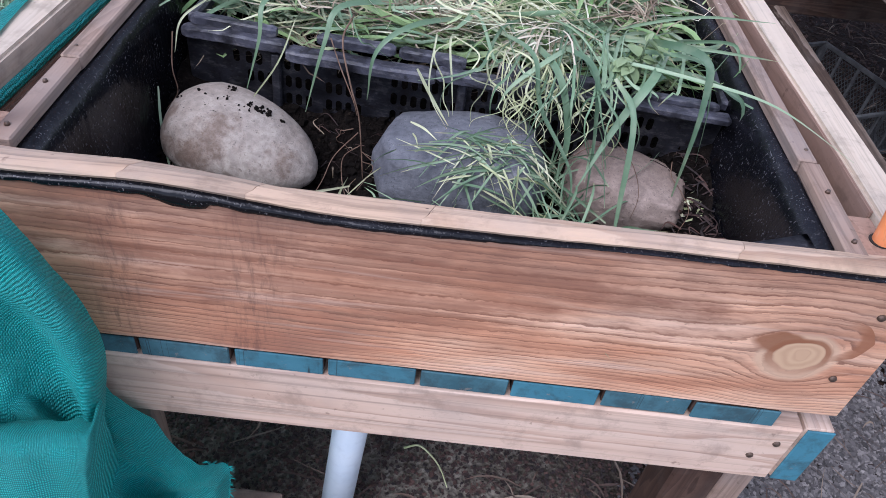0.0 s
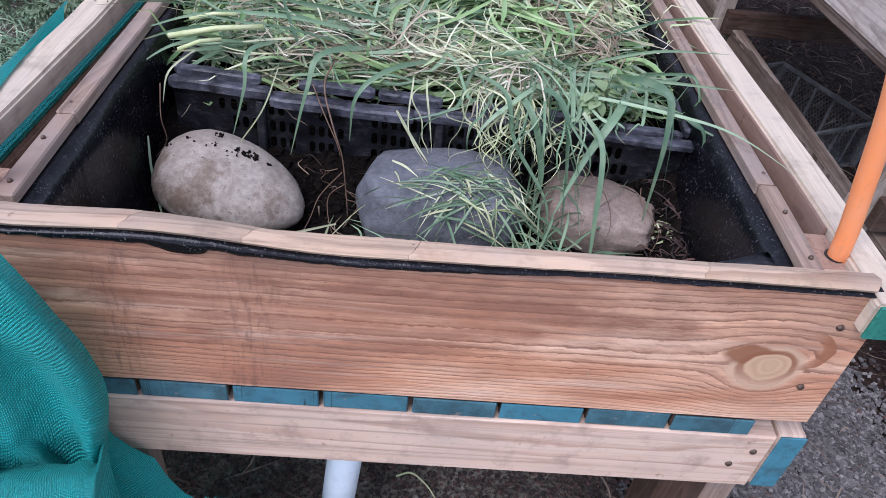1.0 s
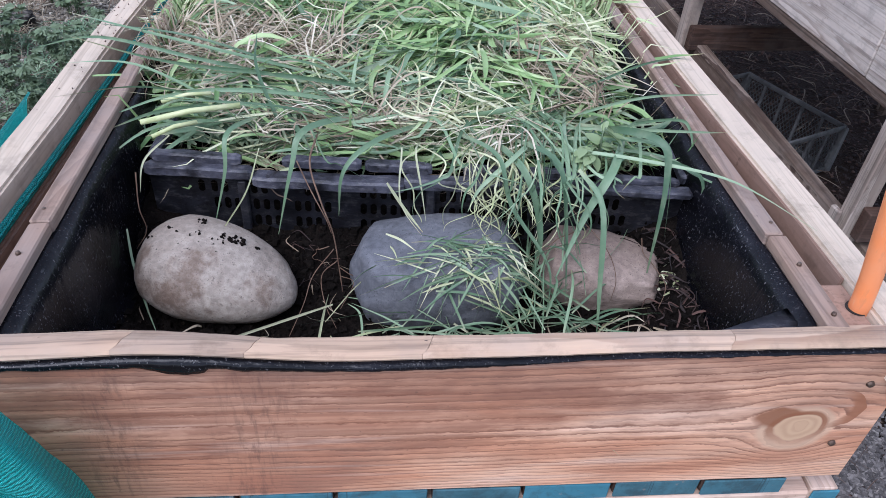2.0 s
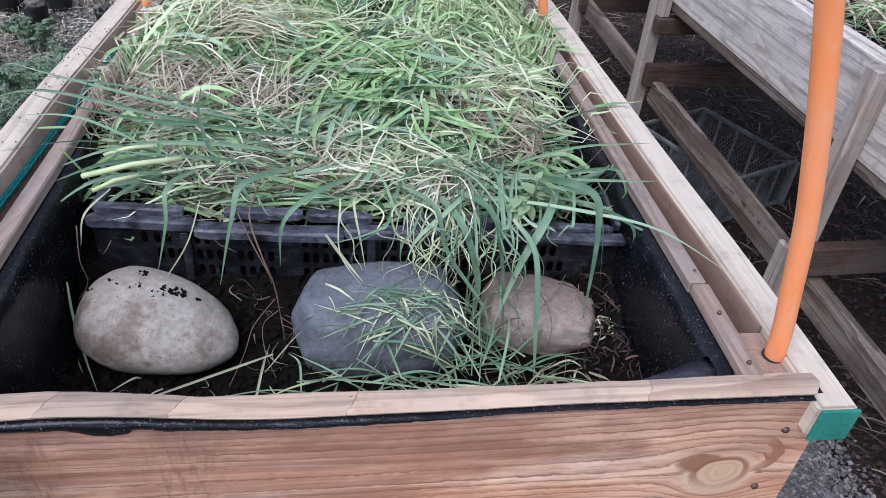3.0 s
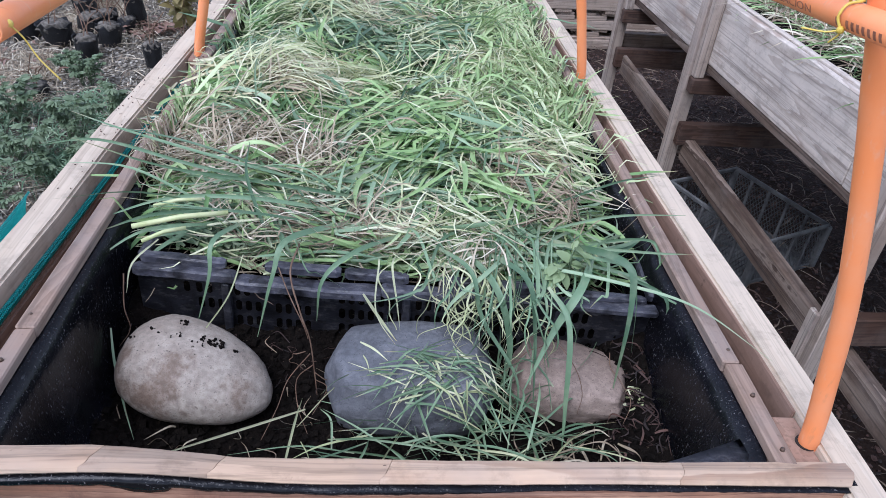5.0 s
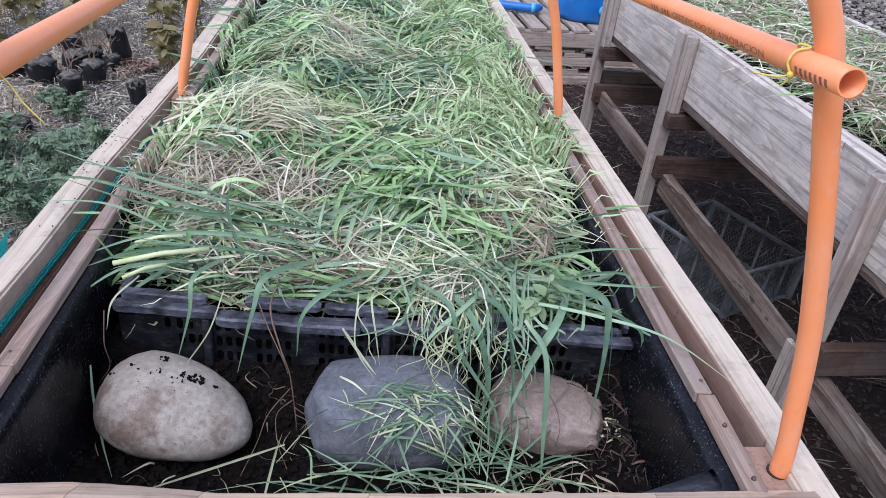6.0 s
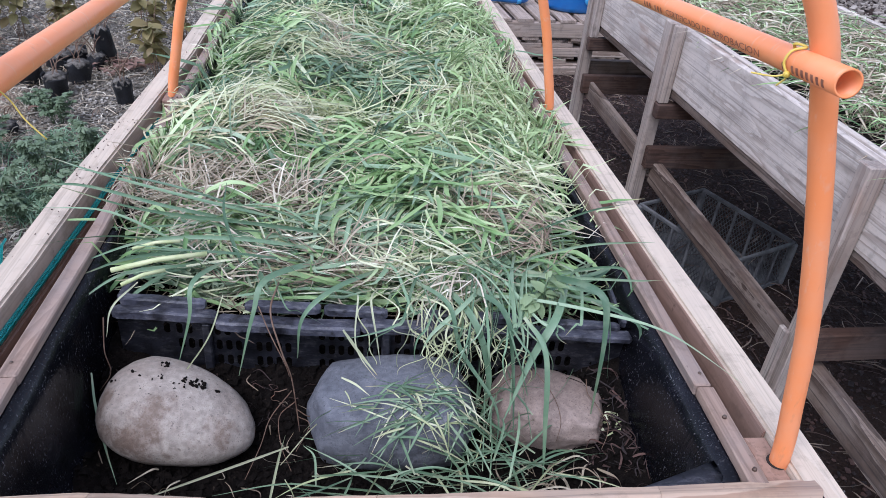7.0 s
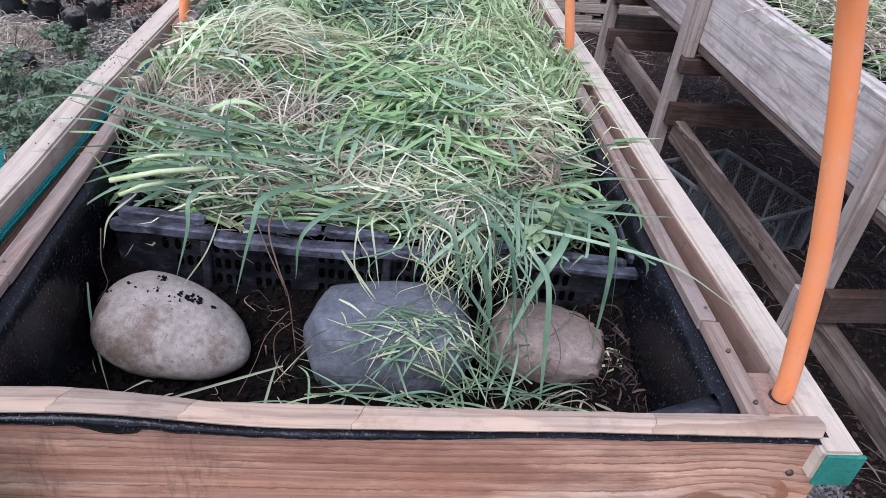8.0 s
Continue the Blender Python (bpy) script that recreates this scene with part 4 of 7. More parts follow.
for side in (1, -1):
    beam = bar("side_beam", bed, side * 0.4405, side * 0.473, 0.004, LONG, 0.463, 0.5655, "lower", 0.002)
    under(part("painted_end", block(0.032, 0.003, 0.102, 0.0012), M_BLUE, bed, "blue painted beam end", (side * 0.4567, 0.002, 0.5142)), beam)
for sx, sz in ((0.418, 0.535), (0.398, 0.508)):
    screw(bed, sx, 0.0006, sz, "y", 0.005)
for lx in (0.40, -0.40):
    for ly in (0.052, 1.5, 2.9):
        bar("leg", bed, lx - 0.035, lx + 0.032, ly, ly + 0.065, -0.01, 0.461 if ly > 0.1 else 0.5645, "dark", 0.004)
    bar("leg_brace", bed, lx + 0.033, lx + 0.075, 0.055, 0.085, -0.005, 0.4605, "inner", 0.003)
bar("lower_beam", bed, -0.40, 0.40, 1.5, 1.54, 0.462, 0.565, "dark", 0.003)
bar("stretcher", bed, -0.52, -0.18, 0.07, 0.11, 0.025, 0.085, "inner", 0.003)

# the liner
tray = thing("plastic_liner", (0, 0, 0), "glossy black plastic liner with dust and scratches inside the bed", "liner")


def liner():
    bm = bmesh.new()
    x0, x1, y0, y1 = -0.3785, 0.3785, 0.0235, LONG - 0.02
    steps = ((0.0, 0.7850), (0.004, 0.7845), (0.009, 0.781), (0.014, 0.773), (0.0165, 0.759), (0.019, 0.738), (0.0215, 0.708), (0.025, 0.675), (0.031, 0.645), (0.047, 0.623), (0.075, 0.609), (0.13, 0.603))
    rings = []
    for off, z in steps:
        r = 0.03 + off * 0.6
        loop = []
        ax0, ax1, ay0, ay1 = x0 + off, x1 - off, y0 + off, y1 - off
        for cx, cy, a0 in ((ax1 - r, ay0 + r, -90), (ax1 - r, ay1 - r, 0), (ax0 + r, ay1 - r, 90), (ax0 + r, ay0 + r, 180)):
            for k in range(7):
                a = radians(a0 + 15 * k)
                loop.append((cx + r * math.cos(a), cy + r * math.sin(a)))
            nx, ny = {-90: (ax1, None), 0: (None, ay1), 90: (ax0, None), 180: (None, ay0)}[a0]
            m = 60 if nx is not None else 24
            for k in range(1, m):
                f = (k / m) ** (1.0 if nx is None else 1.0)
                if a0 == -90:
                    loop.append((ax1, ay0 + r + (ay1 - ay0 - 2 * r) * f))
                elif a0 == 0:
                    loop.append((ax1 - r - (ax1 - ax0 - 2 * r) * f, ay1))
                elif a0 == 90:
                    loop.append((ax0, ay1 - r - (ay1 - ay0 - 2 * r) * f))
                else:
                    loop.append((ax0 + r + (ax1 - ax0 - 2 * r) * f, ay0))
        amp = min(0.007, off * 0.4)
        ring = []
        for x, y in loop:
            w = amp * fbm(x * 9, y * 9, z * 14) if amp else 0.0
            inx = -1 if x > 0 else 1
            ring.append(bm.verts.new((x + inx * abs(w) * (1 if abs(x) > 0.3 else 0), y + (abs(w) if y < 0.2 else 0), z)))
        rings.append(ring)
    for a, b in zip(rings, rings[1:]):
        for k in range(len(a)):
            bm.faces.new((a[k], a[(k + 1) % len(a)], b[(k + 1) % len(a)], b[k]))
    bm.faces.new(rings[-1])
    return bm


narrow(part("sheet", liner(), M_LINER, tray, smooth=True))


def liner_fold():
    """The folded flap of liner in the corner behind the front board."""
    bm = bmesh.new()
    rows = []
    for i in range(13):
        f = i / 12
        x = 0.215 + 0.150 * f
        w = 0.003 + 0.046 * f ** 1.2
        z = 0.7790 - 0.004 * (1 - f)
        rows.append([bm.verts.new(v) for v in ((x, 0.026, z), (x, 0.030 + w * 0.5, z + 0.0025 * math.sin(f * 3)), (x, 0.030 + w, z - 0.002), (x, 0.030 + w * 0.7, z - 0.014))])
    for a, b in zip(rows, rows[1:]):
        for k in range(3):
            bm.faces.new((a[k], b[k], b[k + 1], a[k + 1]))
    bmesh.ops.solidify(bm, geom=bm.faces[:], thickness=0.0012)
    return bm


part("fold", liner_fold(), M_CRATE_RIM, tray, "lighter grey folded corner of the liner", smooth=True)

# ---- soil ----


def crate_line(x):
    """y of the crate's front face."""
    return 0.350 - 0.0748 * x


def soil_height(x, y):
    low = 0.614 + (0.62 if x > 0 else 0.40) * max(0.0, abs(x) - 0.275) + 0.044 * min(1.0, max(0.0, y - crate_line(x) + 0.11) / 0.11) ** 1.5 + 0.008 * fbm(x * 14, y * 14) + 0.006 * fbm(x * 45, y * 45, 2.0)
    back = y - crate_line(x)
    if back < 0.02:
        return low
    k = min(1.0, (back - 0.02) / 0.05)
    edge = max(0.0, 1 - (abs(x) / 0.365) ** 6)
    high = 0.69 + 0.05 * min(1.0, back / 0.5) * edge + 0.012 * fbm(x * 9, y * 9, 4.0)
    return low + (high - low) * k


def soil():
    xs = [-0.361 + 0.722 * i / 122 for i in range(123)]
    ys = [0.034 + 0.006 * i for i in range(80)] + [0.514 + 0.03 * i for i in range(1, 86)]
    verts = [(x, y, soil_height(x, y)) for y in ys for x in xs]
    w = len(xs)
    faces = [(j * w + i, j * w + i + 1, (j + 1) * w + i + 1, (j + 1) * w + i) for j in range(len(ys) - 1) for i in range(w - 1)]
    return raw_mesh("soil", verts, faces)


solid("soil", soil(), M_SOIL, "dark crumbly potting soil inside the lined bed", "soil", kind="stuff")


def crumbs(count, seed):
    me = pebbles("soil_crumbs", count, (-0.35, 0.35, 0.05, 0.36), (0.002, 0.010), seed, 0.0, 0.9)
    co = np.zeros(len(me.vertices) * 3)
    me.vertices.foreach_get("co", co)
    co = co.reshape(-1, 8, 3)
    mid = co.mean(1)
    for k in range(len(co)):
        co[k, :, 2] += soil_height(mid[k, 0], mid[k, 1]) - 0.001
    me.vertices.foreach_set("co", co.ravel())
    me.update()
    return me


solid("soil_crumbs", crumbs(4200, 11), M_CLOD, "loose dark soil crumbs and clods among the boulders", "soil", kind="stuff")

# ---- boulders ----


def boulder(ax, egg=0.0, square=0.0, rough=0.05, seed=0, dents=()):
    """A rounded stone: an egg, squared off and dented as asked."""
    bm = bmesh.new()
    bmesh.ops.create_icosphere(bm, subdivisions=5, radius=1.0)
    for v in bm.verts:
        p = v.co.copy()
        if square:
            m = max(abs(p.x), abs(p.y), abs(p.z))
            p = p.lerp(p / m, square * 0.55) if m else p
        k = 1 - egg * p.x
        p.y *= k
        p.z *= k
        n = fbm(p.x * 1.3 + seed, p.y * 1.3, p.z * 1.3) * rough + fbm(p.x * 6 + seed, p.y * 6, p.z * 6) * rough * 0.12
        p *= 1 + n
        for dx, dy, dz, dr, dd in dents:
            q = (p - Vector((dx, dy, dz))).length
            if q < dr:
                p *= 1 - dd * (1 - (q / dr) ** 2) ** 2
        v.co = Vector((p.x * ax[0], p.y * ax[1], p.z * ax[2]))
    return bm


tan = solid("boulder", boulder((0.101, 0.073, 0.0505), 0.24, 0.10, 0.03, 3.0), M_STONE_TAN, "smooth egg-shaped tan boulder with soil crumbs on top", "stone", "boulders in the bed",
            at=(-0.241, 0.275, 0.656), turn=(0, 9, -16), smooth=True)
solid("boulder", boulder((0.112, 0.078, 0.057), -0.04, 0.62, 0.045, 7.0, ((0.9, -0.2, 0.9, 0.7, 0.06), (-0.9, -0.6, 0.5, 0.6, 0.07), (0.1, -1.0, 0.5, 0.5, 0.05))), M_STONE_GREY, "rounded blue-grey boulder with cut grass lying on it", "stone", "boulders in the bed",
      at=(0.032, 0.277, 0.655), turn=(0, -5, -4), smooth=True)
solid("boulder", boulder((0.080, 0.055, 0.037), 0.03, 0.95, 0.05, 15.0, ((1.0, -0.8, -0.6, 0.8, 0.16), (1.0, 0.9, 0.3, 0.6, 0.06), (-1.0, -0.3, 1.0, 0.7, 0.08))), M_STONE_BROWN, "squarish brown boulder lying half under grass", "stone", "boulders in the bed",
      at=(0.247, 0.288, 0.645), turn=(0, 5, -14), smooth=True)


def crumbs_on_stone():
    """Crumbs dropped from above on to the tan boulder."""
    rng = random.Random(4)
    bm = bmesh.new()
    tree = BVHTree.FromPolygons([tan.matrix_basis @ v.co for v in tan.data.vertices], [tuple(p.vertices) for p in tan.data.polygons])
    spots = [(-0.216, 0.284, 16, 0.009, 0.0042), (-0.226, 0.287, 7, 0.008, 0.0030), (-0.240, 0.275, 6, 0.010, 0.0022), (-0.263, 0.286, 5, 0.006, 0.0026), (-0.318, 0.288, 3, 0.004, 0.0028), (-0.298, 0.298, 2, 0.003, 0.0028),
             (-0.285, 0.288, 2, 0.003, 0.0022), (-0.262, 0.312, 9, 0.008, 0.0028), (-0.192, 0.280, 3, 0.004, 0.0030), (-0.25, 0.265, 5, 0.022, 0.0014), (-0.28, 0.28, 6, 0.03, 0.0012)]
    for x, y, n, spread, size in spots:
        for _ in range(n):
            px, py = x + rng.uniform(-1, 1) * spread, y + rng.uniform(-1, 1) * spread * 0.7
            hit = tree.ray_cast(Vector((px, py, 1.0)), Vector((0, 0, -1)))[0]
            if hit is None:
                continue
            r = size * rng.uniform(0.5, 1.0)
            m = pose(px, py, hit.z + r * 0.25, rng.uniform(0, 90), rng.uniform(0, 90), rng.uniform(0, 360)) @ Matrix.Diagonal((r, r * 0.8, r * 0.6, 1))
            bmesh.ops.create_icosphere(bm, subdivisions=1, radius=1.0, matrix=m)
    for v in bm.verts:
        v.co += Vector((fbm(v.co.x * 900, v.co.y * 900), fbm(v.co.y * 900, v.co.z * 900), fbm(v.co.z * 900, v.co.x * 900))) * 0.0007
    return bm


solid("soil_crumbs", crumbs_on_stone(), M_CLOD, "black soil crumbs scattered on the tan boulder", "soil", kind="stuff")

# ---- the black crate sunk behind the boulders ----
crate = thing("plastic_crate", (-0.335, 0.3755, 0.609), "black perforated plastic crate filled with soil and cut grass", "crate", turn=-4.28)


def crate_panel(width, height, rows):
    """A panel with rows of upright slots, each with cut corners: (low, high, (slot starts))."""
    slot_w, cut = 0.0082, 0.0026
    xs, zs, holes = {0.0, width}, {0.0, height}, []
    for z0, z1, starts in rows:
        zs |= {z0, z1}
        for a in starts:
            xs |= {a, a + slot_w}
            holes.append((a, a + slot_w, z0, z1))
    xs, zs = sorted(xs), sorted(zs)
    bm = bmesh.new()
    grid = {(i, j): bm.verts.new((x, 0, z)) for i, x in enumerate(xs) for j, z in enumerate(zs)}
    for i in range(len(xs) - 1):
        for j in range(len(zs) - 1):
            mx, mz = (xs[i] + xs[i + 1]) / 2, (zs[j] + zs[j + 1]) / 2
            if any(a < mx < b and c < mz < d for a, b, c, d in holes):
                continue
            bm.faces.new((grid[i, j], grid[i + 1, j], grid[i + 1, j + 1], grid[i, j + 1]))
    for a, b, c, d in holes:
        for x, z, sx, sz in ((a, c, 1, 1), (b, c, -1, 1), (b, d, -1, -1), (a, d, 1, -1)):
            tri = [(x, 0, z), (x + sx * cut, 0, z), (x, 0, z + sz * cut)]
            bm.faces.new([bm.verts.new(p) for p in (tri if sx * sz > 0 else tri[::-1])])
    for v in [v for v in bm.verts if not v.link_faces]:
        bm.verts.remove(v)
    bmesh.ops.solidify(bm, geom=bm.faces[:], thickness=0.0035)
    return bm


def slots(*groups):
    return [start + 0.0132 * k for start, n in groups for k in range(n)]


CW = 0.697
UPPER = slots((0.060, 1), (0.0765, 2), (0.127, 2), (0.196, 1), (0.268, 6), (0.372, 3), (0.455, 6), (0.560, 4))
LOWER = slots((0.0775, 3), (0.128, 3), (0.182, 4), (0.2682, 7), (0.3722, 5), (0.4552, 6), (0.5602, 5))
ROWS = ((0.1015, 0.1190, UPPER), (0.0760, 0.0930, LOWER), (0.0500, 0.0670, LOWER[3:]))
BACK_ROWS = ((0.1015, 0.1190, slots((0.06, 5), (0.20, 6), (0.36, 6), (0.52, 6))), (0.0760, 0.0930, slots((0.06, 5), (0.20, 6), (0.36, 6), (0.52, 6))))
END_ROWS = ((0.1015, 0.1190, slots((0.05, 6), (0.20, 6))), (0.0760, 0.0930, slots((0.05, 6), (0.20, 6))))
crate_front = part("front_panel", crate_panel(CW, 0.136, ROWS), M_CRATE, crate, at=(0, 0.004, 0))
part("back_panel", crate_panel(CW, 0.136, BACK_ROWS), M_CRATE, crate, at=(0, 0.36, 0))
for ex in (0.002, CW - 0.004):
    part("end_panel", crate_panel(0.356, 0.136, END_ROWS), M_CRATE, crate, at=(ex, 0.004, 0), turn=(0, 0, 90))
def worn_bar(length, deep, tall, seed):
    """A moulded rim piece: rounded, chewed along its edges, a little bowed."""
    bm = bmesh.new()
    n, rows = max(8, int(length / 0.006)), []
    for i in range(n + 1):
        x = -length / 2 + length * i / n
        tip = 0.0022 if i in (0, n) else 0.0
        row = []
        for y, z in ((-1, -0.75), (-1, 0.6), (-0.72, 1), (0.75, 1), (1, 0.7), (1, -1), (-0.7, -1)):
            chew = 0.0016 * fbm(x * 70 + seed, y * 3, z * 3) + 0.0022 * max(0.0, fbm(x * 31 + seed * 3, y * 2, 5.0) - 0.25)
            row.append(bm.verts.new((x, y * (deep / 2 - tip - abs(chew)) + 0.0012 * fbm(x * 12, seed, 1.0), z * (tall / 2 - tip - abs(chew) * 0.8) + 0.0016 * fbm(x * 9, seed, 7.0))))
        rows.append(row)
    for p, q in zip(rows, rows[1:]):
        for k in range(7):
            bm.faces.new((p[k], q[k], q[(k + 1) % 7], p[(k + 1) % 7]))
    bm.faces.new(rows[0])
    bm.faces.new(rows[-1][::-1])
    bmesh.ops.recalc_face_normals(bm, faces=bm.faces[:])
    return bm


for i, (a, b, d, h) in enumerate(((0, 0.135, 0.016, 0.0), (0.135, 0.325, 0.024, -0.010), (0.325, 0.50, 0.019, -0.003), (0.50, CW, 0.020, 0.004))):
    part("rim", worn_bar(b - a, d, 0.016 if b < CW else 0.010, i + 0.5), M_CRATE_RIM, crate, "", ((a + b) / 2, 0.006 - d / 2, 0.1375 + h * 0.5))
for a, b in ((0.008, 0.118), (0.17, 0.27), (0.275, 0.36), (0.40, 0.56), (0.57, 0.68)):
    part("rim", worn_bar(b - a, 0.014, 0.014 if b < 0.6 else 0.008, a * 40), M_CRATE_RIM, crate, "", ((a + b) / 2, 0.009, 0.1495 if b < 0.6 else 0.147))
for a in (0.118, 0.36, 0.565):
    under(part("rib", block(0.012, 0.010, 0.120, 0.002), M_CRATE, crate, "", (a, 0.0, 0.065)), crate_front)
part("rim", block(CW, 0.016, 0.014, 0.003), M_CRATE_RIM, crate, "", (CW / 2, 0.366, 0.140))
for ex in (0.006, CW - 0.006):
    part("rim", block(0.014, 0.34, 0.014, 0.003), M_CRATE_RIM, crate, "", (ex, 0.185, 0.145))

# ---- orange hoops and the pipes tied along them ----


def hoop_side(side, hy):
    half = [(0.428, 0.70), (0.4255, 0.80), (0.410, 0.885), (0.394, 0.961), (0.377, 1.022), (0.360, 1.078), (0.334, 1.155), (0.295, 1.253), (0.215, 1.352), (0.11, 1.425), (0.0, 1.452)]
    shift = 0.424 - abs(hoop_foot(side, hy))
    return [(side * (x - shift * min(1.0, x / 0.3)), z) for x, z in half]


for n, hy in enumerate(PIPES):
    pts = [(x, hy, z) for x, z in hoop_side(1, hy)] + [(x, hy, z) for x, z in hoop_side(-1, hy)[::-1][1:]]
    solid("conduit_hoop", tube(spline(pts, 7), 0.0100, 20), M_PIPE, "orange plastic conduit bent into a hoop over the bed", "pipe", "hoops over the bed", smooth=True)

LINES = (((0.2960, 0.008, 1.2195), (0.3050, 0.41, 1.179), (0.312, 1.20, 1.100)),
         ((-0.267, 0.050, 1.1705), (-0.278, 0.325, 1.150), (-0.309, 1.20, 1.084)))
for pts in LINES:
    tp = thing("conduit_pipe", (0, 0, 0), "straight orange plastic conduit tied lengthwise to the hoops", "pipe", "pipes along the hoops")
    part("tube", tube(spline(pts, 6), 0.0100, 28, hollow=0.0015), M_PIPE, tp, smooth=True)


def pipe_print(line, words, size, along, roll, name):
    """Letters laid round a pipe."""
    cu = bpy.data.curves.new(name, "FONT")
    cu.body, cu.size = words, size
    tmp = bpy.data.objects.new(name, cu)
    scene.collection.objects.link(tmp)
    me = bpy.data.meshes.new_from_object(tmp.evaluated_get(bpy.context.evaluated_depsgraph_get()))
    bpy.data.objects.remove(tmp)
    a, b = Vector(line[0]), Vector(line[1])
    d = (b - a).normalized()
    s = d.cross(Vector((0, 0, 1))).normalized()
    u = s.cross(d)
    bm = bmesh.new()
    bm.from_mesh(me)
    bmesh.ops.triangulate(bm, faces=bm.faces[:])
    wide = max(v.co.x for v in bm.verts)
    for v in bm.verts:
        ang = roll + (v.co.y - size * 0.35) / 0.0100
        p = a + d * (along + (wide - v.co.x) * 0.205 / wide)
        v.co = p + (-s * math.cos(ang) + u * math.sin(ang)) * 0.01022
    return bm, wide


letters, wide = pipe_print(LINES[0], "CERTIFICADO DE APROBACION", 0.0080, 0.104, -0.30, "print")
print_owner = [o for o in scene.objects if o.name.startswith("conduit_pipe")][0]
part("print", letters, M_INK, print_owner, "brown printed lettering")
a0, b0 = Vector(LINES[0][0]), Vector(LINES[0][1])
dd = (b0 - a0).normalized()
ss = dd.cross(Vector((0, 0, 1))).normalized()
uu = ss.cross(dd)
for k in range(16):
    if k in (7, 12):
        continue
    bm = bmesh.new()
    p = a0 + dd * (0.012 + 0.0066 * k if k < 9 else 0.322 + 0.0085 * (k - 9))
    rows = []
    for ang in (-0.70, -0.58, -0.46, -0.34, -0.22, -0.10):
        rows.append([bm.verts.new(p + dd * al + (-ss * math.cos(ang) + uu * math.sin(ang)) * 0.01022) for al in (0.0, 0.0034)])
    for q, r in zip(rows, rows[1:]):
        bm.faces.new((q[0], q[1], r[1], r[0]))
    part("print_bar", bm, M_INK, print_owner)


def tie(center, other, tail):
    """A thin tie looped round two pipes, with a knot and a loose tail."""
    c, o = Vector(center), Vector(other)
    side = (o - c).normalized()
    ahead = Vector((0, 0.55, 0.8)).normalized()
    loop = []
    for k in range(25):
        a = 2 * math.pi * k / 24
        loop.append(c.lerp(o, 0.5) + side * math.cos(a) * ((o - c).length / 2 + 0.0115) + ahead.cross(side).normalized() * math.sin(a) * 0.0125 + ahead * 0.006 * math.sin(2 * a))
    holder = thing("tie", c, "yellow plastic tie binding the pipe to its hoop", "tie", "ties on the pipes")
    part("loop", tube([p - c for p in loop], 0.0011, 6), M_TIE, holder, smooth=True)
    bm = bmesh.new()
    bmesh.ops.create_icosphere(bm, subdivisions=2, radius=0.0030, matrix=Matrix.Translation(loop[13] - c))
    knot = part("knot", bm, M_TIE, holder, smooth=True)
    under(part("tail", tube(spline([loop[13] - c] + [loop[13] - c + Vector(t) for t in tail], 5), 0.0006, 5), M_TIE, holder, smooth=True), knot)


def pulled_tie():
    """A tie that comes round the hoop, crosses over the pipe and ends in a knot below it."""
    a, d, s, u = a0, dd, ss, uu
    c = Vector((0.2830, 0.063, 1.214))
    holder = thing("tie", c, "yellow plastic tie binding the pipe to its hoop", "tie", "ties on the pipes")
    path = [Vector((0.3140, 0.060, 1.207)), Vector((0.3050, 0.0755, 1.212)), Vector((0.2915, 0.0745, 1.225)), a + d * 0.058 + u * 0.0118, a + d * 0.061 - s * 0.0085 + u * 0.0085, a + d * 0.062 - s * 0.0118, a + d * 0.060 - s * 0.0085 - u * 0.0085]
    part("loop", tube([p - c for p in spline(path, 5)], 0.0011, 6), M_TIE, holder, smooth=True)
    k = path[-1] - c
    bm = bmesh.new()
    bmesh.ops.create_icosphere(bm, subdivisions=2, radius=0.0028, matrix=Matrix.Translation(k))
    knot = part("knot", bm, M_TIE, holder, smooth=True)
    under(part("tail", tube(spline([k, k + Vector((-0.008, 0.004, -0.003)), k + Vector((-0.022, 0.010, -0.003))], 5), 0.0007, 5), M_TIE, holder, smooth=True), knot)
    under(part("tail", tube(spline([k, k + Vector((0.004, 0.006, -0.005)), k + Vector((0.001, 0.010, -0.012))], 5), 0.0007, 5), M_TIE, holder, smooth=True), knot)


pulled_tie()
tie((-0.2690, 0.057, 1.167), (-0.2890, 0.053, 1.160), ((0.006, 0.003, -0.010), (0.014, 0.0, -0.022), (0.025, 0.0, -0.036)))


def rail_crumbs():
    rng = random.Random(14)
    bm = bmesh.new()
    for _ in range(75):
        y = rng.gauss(0.72, 0.13) if rng.random() < 0.75 else rng.uniform(0.4, 1.5)
        px = rail_x(-1, y) + rng.uniform(-0.018, 0.016)
        r = rng.uniform(0.0005, 0.0017)
        m = pose(px, y, RIM + 0.0004, rng.uniform(0, 90), rng.uniform(0, 90), rng.uniform(0, 360)) @ Matrix.Diagonal((r, r * 0.8, r * 0.6, 1))
        bmesh.ops.create_icosphere(bm, subdivisions=1, radius=1.0, matrix=m)
    return bm


solid("soil_crumbs", rail_crumbs(), M_MULCH, "soil crumbs spilled on the pale rail", "soil", kind="stuff")

# a pale root lying on the mulch under the bed
solid("pale_root", tube(spline([(0.010, 0.262, 0.008), (0.038, 0.268, 0.012), (0.066, 0.247, 0.010), (0.082, 0.222, 0.012), (0.095, 0.192, 0.008)], 5), 0.0022, 6, lambda f: 1.0 - 0.5 * f), M_STALK, "thin pale bent root lying on the mulch", "root", smooth=True)

# ---- white drain pipe under the bed ----
solid("drain_pipe", tube([Vector(p) for p in ((-0.098, 0.125, -0.01), (-0.078, 0.115, 0.24), (-0.052, 0.105, 0.565))], 0.026, 24), M_WHITE_PIPE, "white plastic drain pipe standing under the bed", "pipe", smooth=True)

